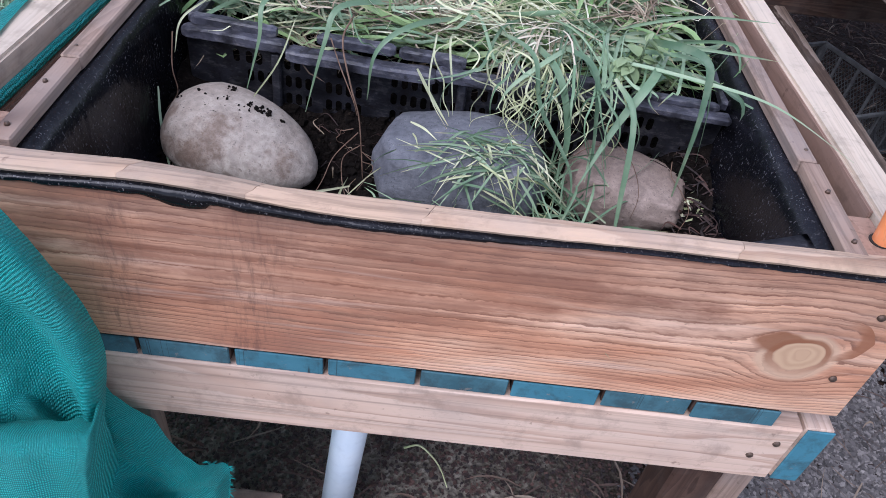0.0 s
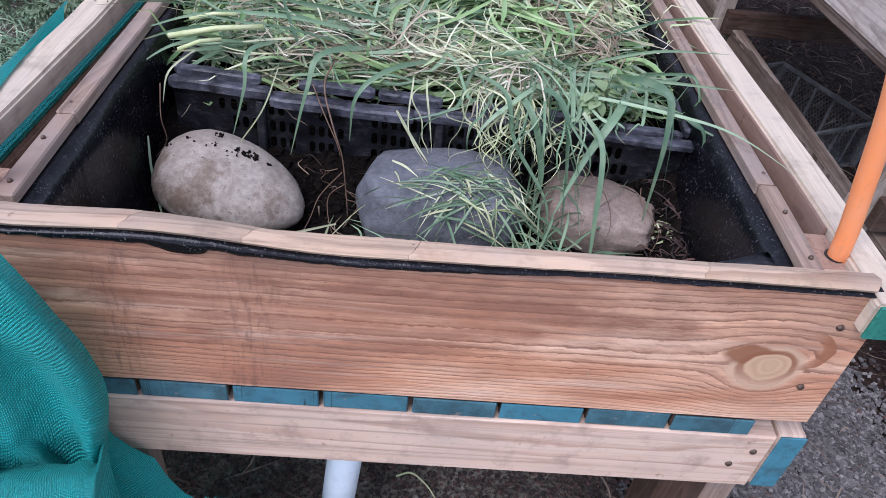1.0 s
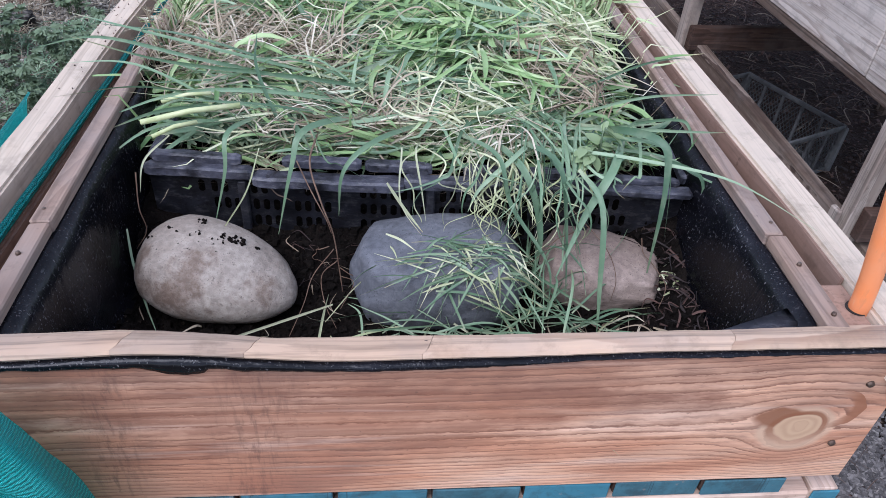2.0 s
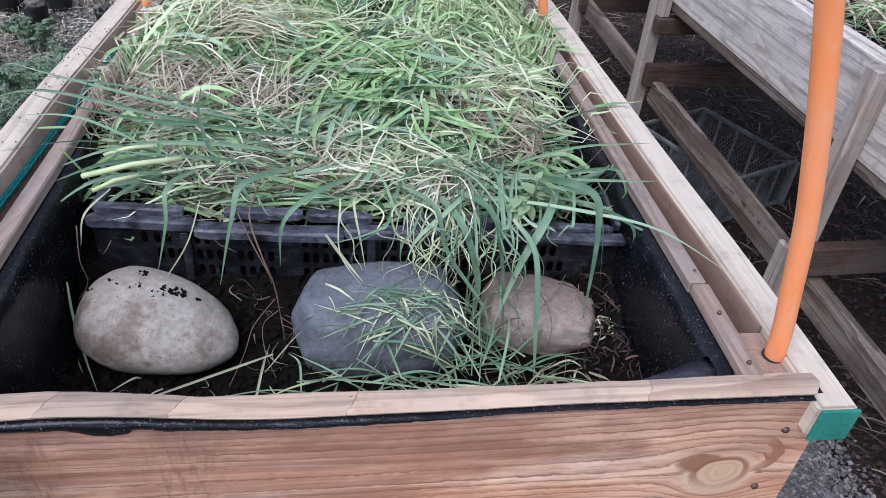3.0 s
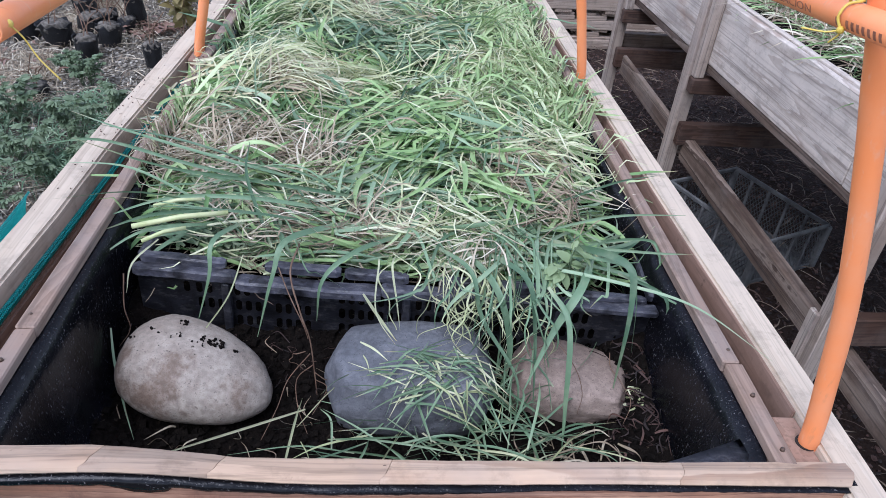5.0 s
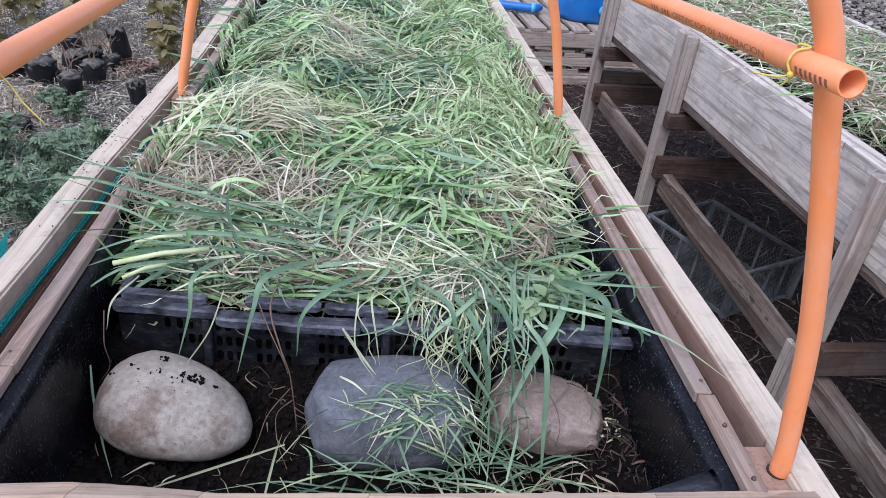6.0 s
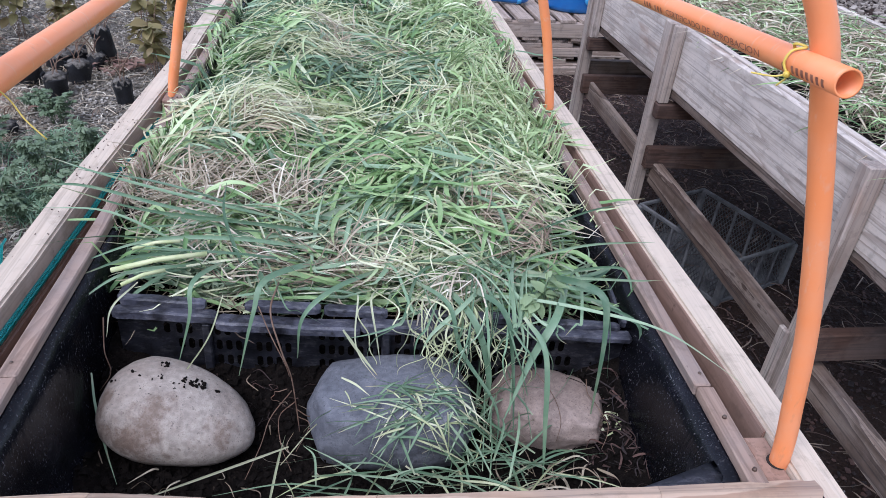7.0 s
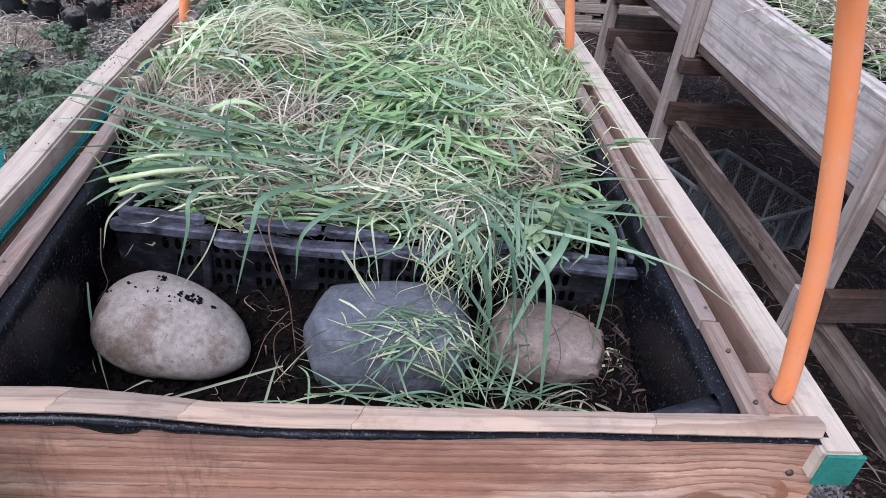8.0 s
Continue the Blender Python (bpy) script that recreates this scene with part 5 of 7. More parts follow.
# ---- grass ----


def mound(x, y):
    """Top of the heap of cut grass, arrays in and out."""
    front = 0.350 - 0.0748 * x
    back = y - front
    rise = np.clip(back / 0.45, 0, 1)
    side = np.clip(1 - (np.abs(x) / 0.44) ** 4, 0, 1)
    top = 0.752 + (0.052 * rise ** 0.7 + 0.012) * side
    top = top + 0.024 * np.sin(x * 11 + y * 5) * np.sin(y * 8 - x * 4) * rise + 0.008 * np.sin(x * 27 - y * 13) * np.sin(y * 24 + x * 9) * rise
    over = np.clip(-back, 0, 1)
    top = np.where(np.abs(x) > 0.370, np.maximum(top, 0.807), top)
    return np.where(back < 0, 0.757 - 5.5 * over ** 1.7, top)


def blade_mesh(name, p0, head, length, width, bend, lift, arch, roll, ground=None, sections=8, fall=None, rim=None, kink=None, tone=None):
    """Grass blades as folded, tapering ribbons that follow the heap; all arguments are arrays."""
    n, k = len(head), sections
    s = np.linspace(0, 1, k)[None, :]
    ang = head[:, None] + bend[:, None] * s ** 1.3
    if kink is not None:
        ang = ang + kink[0][:, None] * (s > kink[1][:, None])
    step = (length / (k - 1))[:, None]
    dx, dy = np.cos(ang) * step, np.sin(ang) * step
    x = p0[:, 0:1] + np.concatenate([np.zeros((n, 1)), np.cumsum(dx[:, :-1], 1)], 1)
    y = p0[:, 1:2] + np.concatenate([np.zeros((n, 1)), np.cumsum(dy[:, :-1], 1)], 1)
    if rim is not None:
        edge = rim - 0.0748 * x
        y = np.where(y < edge, edge + (y - edge) * 0.15, y)
    z = lift[:, None] + arch[:, None] * 4 * s * (1 - s)
    if ground is None:
        z = z + p0[:, 2:3]
    else:
        z = z + ground(x, y)
        x = x * (1 - np.where(x > 0, 0.072, 0.050) * np.clip((y - 0.17) / 1.4, 0, 1))
    if fall is not None:
        z = z - fall[:, None] * s ** 2
    c = np.stack([x, y, z], -1)
    t = np.gradient(c, axis=1)
    t /= np.linalg.norm(t, axis=-1, keepdims=True) + 1e-9
    upv = np.array([0, 0, 1.0])
    side = np.cross(t, upv)
    side /= np.linalg.norm(side, axis=-1, keepdims=True) + 1e-9
    nor = np.cross(side, t)
    r = (roll[:, None] * (0.4 + 0.9 * s))[..., None]
    w_dir = side * np.cos(r) + nor * np.sin(r)
    n_dir = nor * np.cos(r) - side * np.sin(r)
    prof = np.minimum(1.0, 0.6 + 2.2 * s) * np.clip((1 - s) * 2.8, 0.03, 1) ** 0.8
    w = (width[:, None] * prof * 0.5)[..., None]
    v = np.stack([c - w_dir * w, c - n_dir * w * 0.40, c + w_dir * w], 2)
    verts = v.reshape(-1, 3)
    base = (np.arange(n) * k * 3)[:, None, None]
    i = (np.arange(k - 1) * 3)[None, :, None]
    f = []
    for a in (0, 1):
        f.append(np.stack([base + i + a, base + i + a + 1, base + i + a + 4, base + i + a + 3], -1).reshape(-1, 4))
    f = np.concatenate(f)
    me = raw_mesh(name, verts.tolist(), f.tolist())
    at = me.attributes.new("along", "FLOAT", "POINT")
    at.data.foreach_set("value", np.repeat(np.broadcast_to(s, (n, k)).reshape(-1), 3).astype(np.float32))
    own = np.random.default_rng(n).random(n) if tone is None else tone
    me.attributes.new("tone", "FLOAT", "POINT").data.foreach_set("value", np.repeat(own, k * 3).astype(np.float32))
    return me


def spots(x, y, places):
    out = np.zeros_like(x)
    for px, py, rx, ry, k in places:
        out = np.maximum(out, k * np.exp(-((x - px) / rx) ** 2 - ((y - py) / ry) ** 2))
    return out


# patches of the heap: x, y, reach across and along, strength
HAY = ((-0.225, 0.63, 0.130, 0.068, 1.0), (-0.345, 0.60, 0.05, 0.07, 0.8), (0.250, 0.525, 0.060, 0.055, 1.0), (-0.20, 0.415, 0.14, 0.022, 0.85), (-0.02, 0.43, 0.10, 0.03, 0.6),
       (-0.13, 0.83, 0.06, 0.03, 0.7), (0.04, 1.33, 0.12, 0.025, 0.8), (-0.12, 1.48, 0.15, 0.03, 0.7), (0.16, 0.70, 0.05, 0.03, 0.7))
CURLS = ((-0.16, 0.90, 0.13, 0.055, 1.0), (0.215, 0.69, 0.055, 0.035, 1.0), (-0.15, 1.24, 0.16, 0.05, 0.9), (0.22, 0.98, 0.08, 0.04, 0.9), (0.10, 0.98, 0.06, 0.03, 0.7),
         (-0.05, 1.52, 0.18, 0.05, 0.9), (0.28, 1.25, 0.08, 0.08, 0.8), (0.05, 1.9, 0.25, 0.08, 0.7), (-0.06, 0.435, 0.16, 0.03, 0.6), (0.27, 0.60, 0.06, 0.05, 0.6))
DEEP = ((0.0, 1.14, 0.20, 0.09, 1.0), (-0.10, 1.38, 0.16, 0.06, 0.8), (-0.27, 0.47, 0.16, 0.06, 1.0), (-0.12, 0.50, 0.16, 0.05, 0.8), (-0.30, 1.08, 0.12, 0.14, 0.8), (-0.22, 1.75, 0.25, 0.2, 0.8),
        (-0.05, 0.72, 0.08, 0.06, 0.7), (0.25, 0.43, 0.06, 0.04, 0.7))
LUSH = ((0.12, 0.60, 0.12, 0.075, 1.0), (0.14, 0.49, 0.07, 0.05, 0.9), (0.03, 0.66, 0.07, 0.05, 0.8))
SHORT = ((0.35, 1.10, 0.13, 0.55, 1.0), (0.34, 0.80, 0.09, 0.12, 1.0), (0.16, 0.86, 0.10, 0.07, 0.75), (0.30, 1.9, 0.2, 0.5, 0.9))


def flow(x, y):
    """Which way the cut blades lie."""
    return 0.15 + 0.75 * np.sin(x * 4.2 + y * 3.1 + 0.6) * np.cos(y * 4.7 - x * 1.9) + 0.35 * np.sin(y * 9 + x * 7) - 0.5 * np.exp(-((x - 0.10) / 0.14) ** 2 - ((y - 0.56) / 0.10) ** 2)


GRASSES = (  # name, material, label, blade lengths, blade widths, fan of a handful, bend
    ("cut_grass", "M_GRASS", "bright green freshly cut grass heaped over the bed", (0.06, 0.17), (0.0034, 0.0088), 0.48, 0.30),
    ("cut_grass", "M_GRASS_DARK", "dark green cut grass lying in tufts", (0.08, 0.20), (0.0034, 0.0086), 0.42, 0.30),
    ("dry_grass", "M_STRAW", "brown and straw-coloured dry grass in matted patches", (0.04, 0.14), (0.0012, 0.0030), 1.1, 0.45),
    ("grass_stems", "M_PALE", "pale white-green curling grass stems among the cut grass", (0.06, 0.17), (0.0016, 0.0036), 0.60, 1.1),
    ("short_grass", "M_SHORT", "pale yellow-green short grass clippings along the rail", (0.035, 0.10), (0.0026, 0.0060), 0.9, 0.45),
)


def make_heap(clumps, strays):
    """The heap: handfuls of blades cut together, fanning out and lying over one another, crossed by stray ones."""
    rng = np.random.default_rng(21)
    cx, cy = rng.uniform(-0.40, 0.395, clumps), 0.37 + rng.random(clumps) ** 1.15 * 2.5
    hole = np.sin(cx * 61 + 3 * np.sin(cy * 23)) * np.sin(cy * 53 + 2 * np.sin(cx * 37)) + rng.normal(0, 0.3, clumps)
    cx, cy = cx[hole > -0.36], cy[hole > -0.36]
    clumps = len(cx)
    ch = flow(cx, cy) + rng.normal(0, 0.80, clumps) + np.where(rng.random(clumps) < 0.5, np.pi, 0.0)
    hay, curl = spots(cx, cy, HAY), spots(cx, cy, CURLS)
    deep, short = spots(cx, cy, DEEP), spots(cx, cy, SHORT)
    dice = rng.random(clumps)
    ck = np.where(deep + rng.normal(0, 0.18, clumps) > 0.45, 1, np.where(rng.random(clumps) < 0.20, 1, 0))
    ck = np.where(short + rng.normal(0, 0.15, clumps) > 0.55, 4, ck)
    ck = np.where((curl + rng.normal(0, 0.12, clumps) > 0.48) & (dice < 0.90), 3, ck)
    ck = np.where((hay + rng.normal(0, 0.10, clumps) > 0.50) & (dice < 0.92), 2, ck)
    ck = np.where(rng.random(clumps) < 0.05, 3, ck)
    ck = np.where((cx < 0.06) & (cy < 0.435 - 0.0748 * cx) & (dice < 0.25), 2, ck)
    lush = spots(cx, cy, LUSH)
    ck = np.where((lush + rng.normal(0, 0.10, clumps) > 0.45) & (dice < 0.93), 0, ck)
    ch = np.where(lush > 0.5, np.where(np.sin(ch) > 0, -0.35, -2.6) + rng.normal(0, 0.55, clumps), ch)
    size = np.choose(ck, (rng.integers(8, 24, clumps), rng.integers(8, 24, clumps), rng.integers(26, 56, clumps), rng.integers(14, 32, clumps), rng.integers(12, 30, clumps)))
    lift = np.where(ck < 2, rng.uniform(-0.050, 0.006, clumps) - 0.024 * np.maximum(hay, curl) + 0.020 * lush, rng.uniform(-0.010, 0.020, clumps) - 0.02 * lush)
    climb, cb = rng.normal(0.012, 0.014, clumps), rng.normal(0, 0.35, clumps)
    ct = rng.random(clumps)
    who = np.repeat(np.arange(clumps), size)
    m, kk = len(who), ck[np.repeat(np.arange(clumps), size)]
    fan = np.array([g[5] for g in GRASSES])[kk]
    curve = np.array([g[6] for g in GRASSES])[kk]
    x = cx[who] - np.cos(ch[who]) * 0.08 + rng.normal(0, 0.020, m)
    y = cy[who] - np.sin(ch[who]) * 0.08 + rng.normal(0, 0.020, m)
    head = ch[who] + rng.normal(0, 1, m) * fan
    kind = np.where((rng.random(m) < 0.03) & (kk < 2), 3, kk)
    bend, rise = cb[who] + rng.normal(0, 1, m) * curve, climb[who] + rng.normal(0, 0.006, m)
    up = lift[who] + rng.normal(0, 0.006, m)
    tone = np.clip(0.50 * ct[who] + 0.50 * rng.random(m) + rng.normal(0, 0.05, m), 0, 1)
    # single blades thrown across, and a thin dry mat below that shows in the gaps
    sx, sy = rng.uniform(-0.39, 0.385, strays), 0.39 + rng.random(strays) ** 1.25 * 2.4
    sk = rng.choice([0, 1, 2, 2, 3, 3], strays)
    clear = spots(sx, sy, HAY) < 0.45
    sx, sy, sk = sx[clear | (sk > 1)], sy[clear | (sk > 1)], sk[clear | (sk > 1)]
    n1, mat = len(sx), 3000
    mx, my = rng.uniform(-0.37, 0.37, mat), 0.38 + rng.random(mat) ** 1.3 * 2.4
    x, y = np.concatenate([x, sx, mx]), np.concatenate([y, sy, my])
    head = np.concatenate([head, rng.uniform(0, 2 * np.pi, n1 + mat)])
    kind = np.concatenate([kind, sk, np.full(mat, 2)])
    bend = np.concatenate([bend, rng.normal(0, 1.2, n1), rng.normal(0, 0.9, mat)])
    rise = np.concatenate([rise, rng.normal(0.004, 0.008, n1), np.zeros(mat)])
    up = np.concatenate([up, rng.uniform(-0.015, 0.014, n1), rng.uniform(-0.07, -0.04, mat)])
    tone = np.concatenate([tone, rng.random(n1), 0.5 * rng.random(mat)])
    keep = np.abs(x) < np.where(x > 0, 0.30, 0.285) + np.where(x > 0, 0.09, 0.115) * np.clip((y - np.where(x > 0, 0.56, 0.44)) / np.where(x > 0, 0.3, 0.20), 0, 1) + 0.02 * np.sin(y * 23)
    keep &= (y > 0.362 - 0.0748 * x) & (np.abs(x) < 0.40)
    x, y, head, kind, bend, rise, up, tone = (q[keep] for q in (x, y, head, kind, bend, rise, up, tone))
    for k, (name, material, label, lw, ww, _, _) in enumerate(GRASSES):
        m = kind == k
        n = int(m.sum())
        hd, bd = head[m], bend[m]
        length = rng.uniform(*lw, n)
        p0 = np.stack([np.clip(x[m], -0.40, 0.385), y[m], np.zeros(n)], 1)
        wander = 0.030 * np.sin(p0[:, 0] * 31 + 1.0) * np.sin(p0[:, 0] * 12)
        p0[:, 1] = np.maximum(p0[:, 1], 0.410 - 0.0748 * p0[:, 0] + wander)
        ex = p0[:, 0] + np.cos(hd + bd * 0.45) * length
        wide = (np.abs(ex) > 0.385) & (rng.random(n) > np.where((p0[:, 0] > 0.2) & (p0[:, 1] > 0.55), 0.35, 0.07))
        length = np.where(wide, length * 0.42, length)
        edge = 0.396 + wander + rng.normal(0, 0.018, n) - np.where(p0[:, 0] > 0, 0.015, 0.0)
        me = blade_mesh(name, p0, hd, length, rng.uniform(*ww, n), bd, up[m], rng.uniform(-0.004, 0.014, n) + np.where(rng.random(n) < 0.06, 0.025, 0.0), rng.normal(0, 0.75, n), mound,
                        fall=-rise[m], rim=edge[:, None], kink=(np.where(rng.random(n) < 0.38, rng.normal(0, 0.75, n), 0.0), rng.uniform(0.2, 0.85, n)), tone=tone[m])
        solid(name, me, HEAP_MATERIALS[material], label, "grass", kind="stuff")


M_SHORT = leaf_material("pale_short_grass", ((0.0, (0.15, 0.24, 0.09)), (0.4, (0.31, 0.42, 0.185)), (0.8, (0.52, 0.60, 0.34)), (1.0, (0.70, 0.72, 0.52))), (0.58, 0.58, 0.38), 0.14, handfuls=True)
HEAP_MATERIALS = {"M_GRASS": M_GRASS, "M_GRASS_DARK": M_GRASS_DARK, "M_STRAW": M_STRAW, "M_PALE": M_PALE, "M_SHORT": M_SHORT}
make_heap(2150, 2400)


def ribbon(path, width, roll=0.3):
    """One hand-laid blade along a path."""
    pts = np.array([tuple(p) for p in spline(path, 6)])
    k = len(pts)
    t = np.gradient(pts, axis=0)
    t /= np.linalg.norm(t, axis=1, keepdims=True) + 1e-9
    side = np.cross(t, [0.15, -0.85, 0.5])
    side /= np.linalg.norm(side, axis=1, keepdims=True) + 1e-9
    nor = np.cross(side, t)
    s = np.linspace(0, 1, k)[:, None]
    r = roll * (1 + s)
    wd, nd = side * np.cos(r) + nor * np.sin(r), nor * np.cos(r) - side * np.sin(r)
    w = width * 0.5 * np.minimum(1, 0.6 + 2 * s) * np.clip((1 - s) * 2.0, 0.04, 1) ** 0.7
    v = np.stack([pts - wd * w, pts - nd * w * 0.35, pts + wd * w], 1).reshape(-1, 3)
    f = [(i * 3 + a, i * 3 + a + 1, i * 3 + a + 4, i * 3 + a + 3) for i in range(k - 1) for a in (0, 1)]
    return v, f, np.repeat(s[:, 0], 3)


def ribbons(name, items, material, label, category="grass", kind="stuff"):
    vs, fs, al, own, off = [], [], [], [], 0
    pick = random.Random(len(items))
    for path, width, roll in items:
        v, f, s = ribbon(path, width, roll)
        vs += v.tolist()
        fs += [tuple(i + off for i in q) for q in f]
        al += s.tolist()
        own += [0.08 + 0.70 * pick.random()] * len(v)
        off += len(v)
    me = raw_mesh(name, vs, fs)
    at = me.attributes.new("along", "FLOAT", "POINT")
    at.data.foreach_set("value", np.array(al, dtype=np.float32))
    me.attributes.new("tone", "FLOAT", "POINT").data.foreach_set("value", np.array(own, dtype=np.float32))
    return solid(name, me, material, label, category, kind=kind)


def hanging(rng, x, drop, out, lean, n=5):
    """Path of a blade that comes over the crate's rim and hangs down its face, swung to one side."""
    y0 = crate_line(x) + 0.05
    back = rng.uniform(0.03, 0.09)
    turn = lean + rng.uniform(-0.06, 0.06)
    pts = [(x - turn * 1.1 - rng.uniform(-0.04, 0.04), y0 + back, 0.785), (x - turn * 0.3, y0 + 0.005, 0.795 + 0.012 * rng.random())]
    curl = rng.uniform(-0.035, 0.035)
    for k in range(1, n):
        f = k / (n - 1)
        pts.append((x + turn * f + curl * math.sin(f * 3.0), crate_line(x) - 0.020 - out * math.sin(f * 2.2), 0.786 - drop * f ** 1.4 + 0.006 * math.sin(f * 3)))
    return pts


def make_hanging():
    rng = random.Random(31)
    green, pale = [], []
    # the large blades, each from the heap over the rim and down
    for path, w in ((((-0.06, 0.44, 0.79), (-0.132, 0.36, 0.812), (-0.149, 0.331, 0.776), (-0.170, 0.313, 0.687)), 0.0085),
                    (((-0.20, 0.43, 0.79), (-0.226, 0.36, 0.805), (-0.230, 0.338, 0.765), (-0.251, 0.335, 0.689)), 0.0065),
                    (((0.02, 0.42, 0.79), (-0.047, 0.354, 0.801), (-0.086, 0.326, 0.775), (-0.094, 0.322, 0.710)), 0.0065),
                    (((0.09, 0.40, 0.79), (0.132, 0.31, 0.788), (0.155, 0.278, 0.726), (0.152, 0.259, 0.679), (0.134, 0.235, 0.650)), 0.0095),
                    (((0.27, 0.37, 0.80), (0.240, 0.302, 0.795), (0.208, 0.274, 0.747), (0.174, 0.237, 0.677)), 0.0110),
                    (((0.20, 0.31, 0.79), (0.222, 0.262, 0.768), (0.224, 0.213, 0.678), (0.223, 0.185, 0.630)), 0.0070),
                    (((0.22, 0.40, 0.80), (0.291, 0.318, 0.829), (0.304, 0.287, 0.786), (0.296, 0.248, 0.655)), 0.0095),
                    (((0.25, 0.39, 0.775), (0.322, 0.346, 0.785), (0.352, 0.310, 0.782), (0.395, 0.27, 0.781)), 0.0050),
                    (((0.30, 0.345, 0.790), (0.353, 0.304, 0.785), (0.362, 0.293, 0.728)), 0.0045),
                    (((0.13, 0.38, 0.79), (0.171, 0.307, 0.802), (0.186, 0.276, 0.737), (0.186, 0.216, 0.657)), 0.0075),
                    (((0.05, 0.40, 0.79), (0.10, 0.325, 0.80), (0.118, 0.29, 0.75), (0.165, 0.245, 0.69), (0.160, 0.20, 0.645)), 0.0060),
                    (((0.17, 0.40, 0.79), (0.12, 0.325, 0.795), (0.08, 0.305, 0.765), (0.066, 0.297, 0.735)), 0.0060)):
        green.append((path, w, rng.uniform(-0.4, 0.4)))
    for _ in range(24):
        x = rng.gauss(0.16, 0.035)
        green.append((hanging(rng, x, rng.uniform(0.05, 0.13), rng.uniform(0.02, 0.07), rng.uniform(-0.05, 0.05)), rng.uniform(0.0018, 0.0040), rng.uniform(-0.9, 0.9)))
    for _ in range(11):
        x = rng.uniform(-0.28, 0.33)
        green.append((hanging(rng, x, rng.uniform(0.01, 0.035), rng.uniform(0.0, 0.03), rng.uniform(-0.06, 0.06)), rng.uniform(0.003, 0.0065), rng.uniform(-0.9, 0.9)))
    # thin stems in a tangle over the grey boulder
    for _ in range(42):
        x = rng.gauss(0.115, 0.045)
        y = crate_line(x)
        pts = [(x + rng.uniform(-0.05, 0.05), y + 0.03, 0.785), (x, y - 0.02, 0.778 + rng.uniform(-0.01, 0.015))]
        z = 0.775
        drop = rng.uniform(0.03, 0.10)
        px, py = x, y - 0.025
        for k in range(4):
            px += rng.gauss(0, 0.016)
            py -= rng.uniform(0.0, 0.018)
            z -= drop / 4
            pts.append((px, py, z))
        pale.append((pts, rng.uniform(0.0012, 0.0028), rng.uniform(-0.9, 0.9)))
    for pts, w in ((((-0.016, 0.36, 0.79), (-0.016, 0.331, 0.800), (-0.017, 0.301, 0.746), (0.013, 0.279, 0.705)), 0.0024),
                   (((-0.034, 0.302, 0.774), (-0.011, 0.300, 0.735), (0.014, 0.288, 0.705)), 0.0042),
                   (((0.01, 0.37, 0.79), (0.001, 0.33, 0.80), (0.009, 0.309, 0.756), (0.015, 0.299, 0.718)), 0.0030),
                   (((-0.19, 0.36, 0.785), (-0.205, 0.325, 0.745), (-0.235, 0.31, 0.70), (-0.25, 0.30, 0.675)), 0.0020),
                   (((-0.30, 0.38, 0.79), (-0.325, 0.345, 0.775), (-0.335, 0.335, 0.735)), 0.0026)):
        pale.append((pts, w, 0.2))
    ribbons("hanging_grass", green, M_GRASS_DARK, "green grass blades hanging over the crate onto the boulders")
    ribbons("hanging_stems", pale, M_PALE, "pale grass stems hanging over the crate")
    # long dark blades lying across towards the rails
    long_ones = []
    for path, w in ((((0.10, 0.385, 0.770), (0.20, 0.345, 0.795), (0.30, 0.30, 0.805), (0.37, 0.25, 0.812), (0.428, 0.165, 0.808)), 0.0075),
                    (((0.16, 0.42, 0.785), (0.27, 0.37, 0.812), (0.36, 0.36, 0.815), (0.41, 0.375, 0.806)), 0.007),
                    (((0.20, 0.44, 0.785), (0.31, 0.44, 0.82), (0.42, 0.45, 0.822)), 0.007),
                    (((0.22, 0.50, 0.79), (0.33, 0.52, 0.83), (0.41, 0.56, 0.825)), 0.006),
                    (((0.17, 0.40, 0.78), (0.29, 0.335, 0.815), (0.315, 0.31, 0.79), (0.325, 0.29, 0.70)), 0.0095),
                    (((0.24, 0.42, 0.78), (0.34, 0.40, 0.81), (0.365, 0.385, 0.80), (0.372, 0.36, 0.75)), 0.007),
                    (((-0.05, 0.46, 0.79), (-0.18, 0.45, 0.815), (-0.30, 0.45, 0.81), (-0.40, 0.42, 0.785)), 0.009),
                    (((-0.02, 0.485, 0.80), (-0.16, 0.475, 0.825), (-0.32, 0.50, 0.83), (-0.46, 0.56, 0.835)), 0.009),
                    (((-0.12, 0.50, 0.80), (-0.28, 0.50, 0.835), (-0.42, 0.55, 0.84), (-0.53, 0.60, 0.80)), 0.008),
                    (((-0.10, 0.52, 0.80), (-0.26, 0.53, 0.835), (-0.40, 0.58, 0.845), (-0.50, 0.66, 0.83)), 0.008),
                    (((-0.20, 0.46, 0.79), (-0.31, 0.425, 0.80), (-0.38, 0.40, 0.785)), 0.008),
                    (((-0.22, 0.44, 0.78), (-0.32, 0.40, 0.79), (-0.385, 0.36, 0.76)), 0.007),
                    (((-0.15, 0.54, 0.80), (-0.30, 0.56, 0.84), (-0.45, 0.62, 0.83)), 0.006),
                    (((-0.16, 0.40, 0.77), (-0.20, 0.47, 0.835), (-0.205, 0.53, 0.86)), 0.008)):
        long_ones.append((path, w * 0.62, rng.uniform(-0.4, 0.4)))
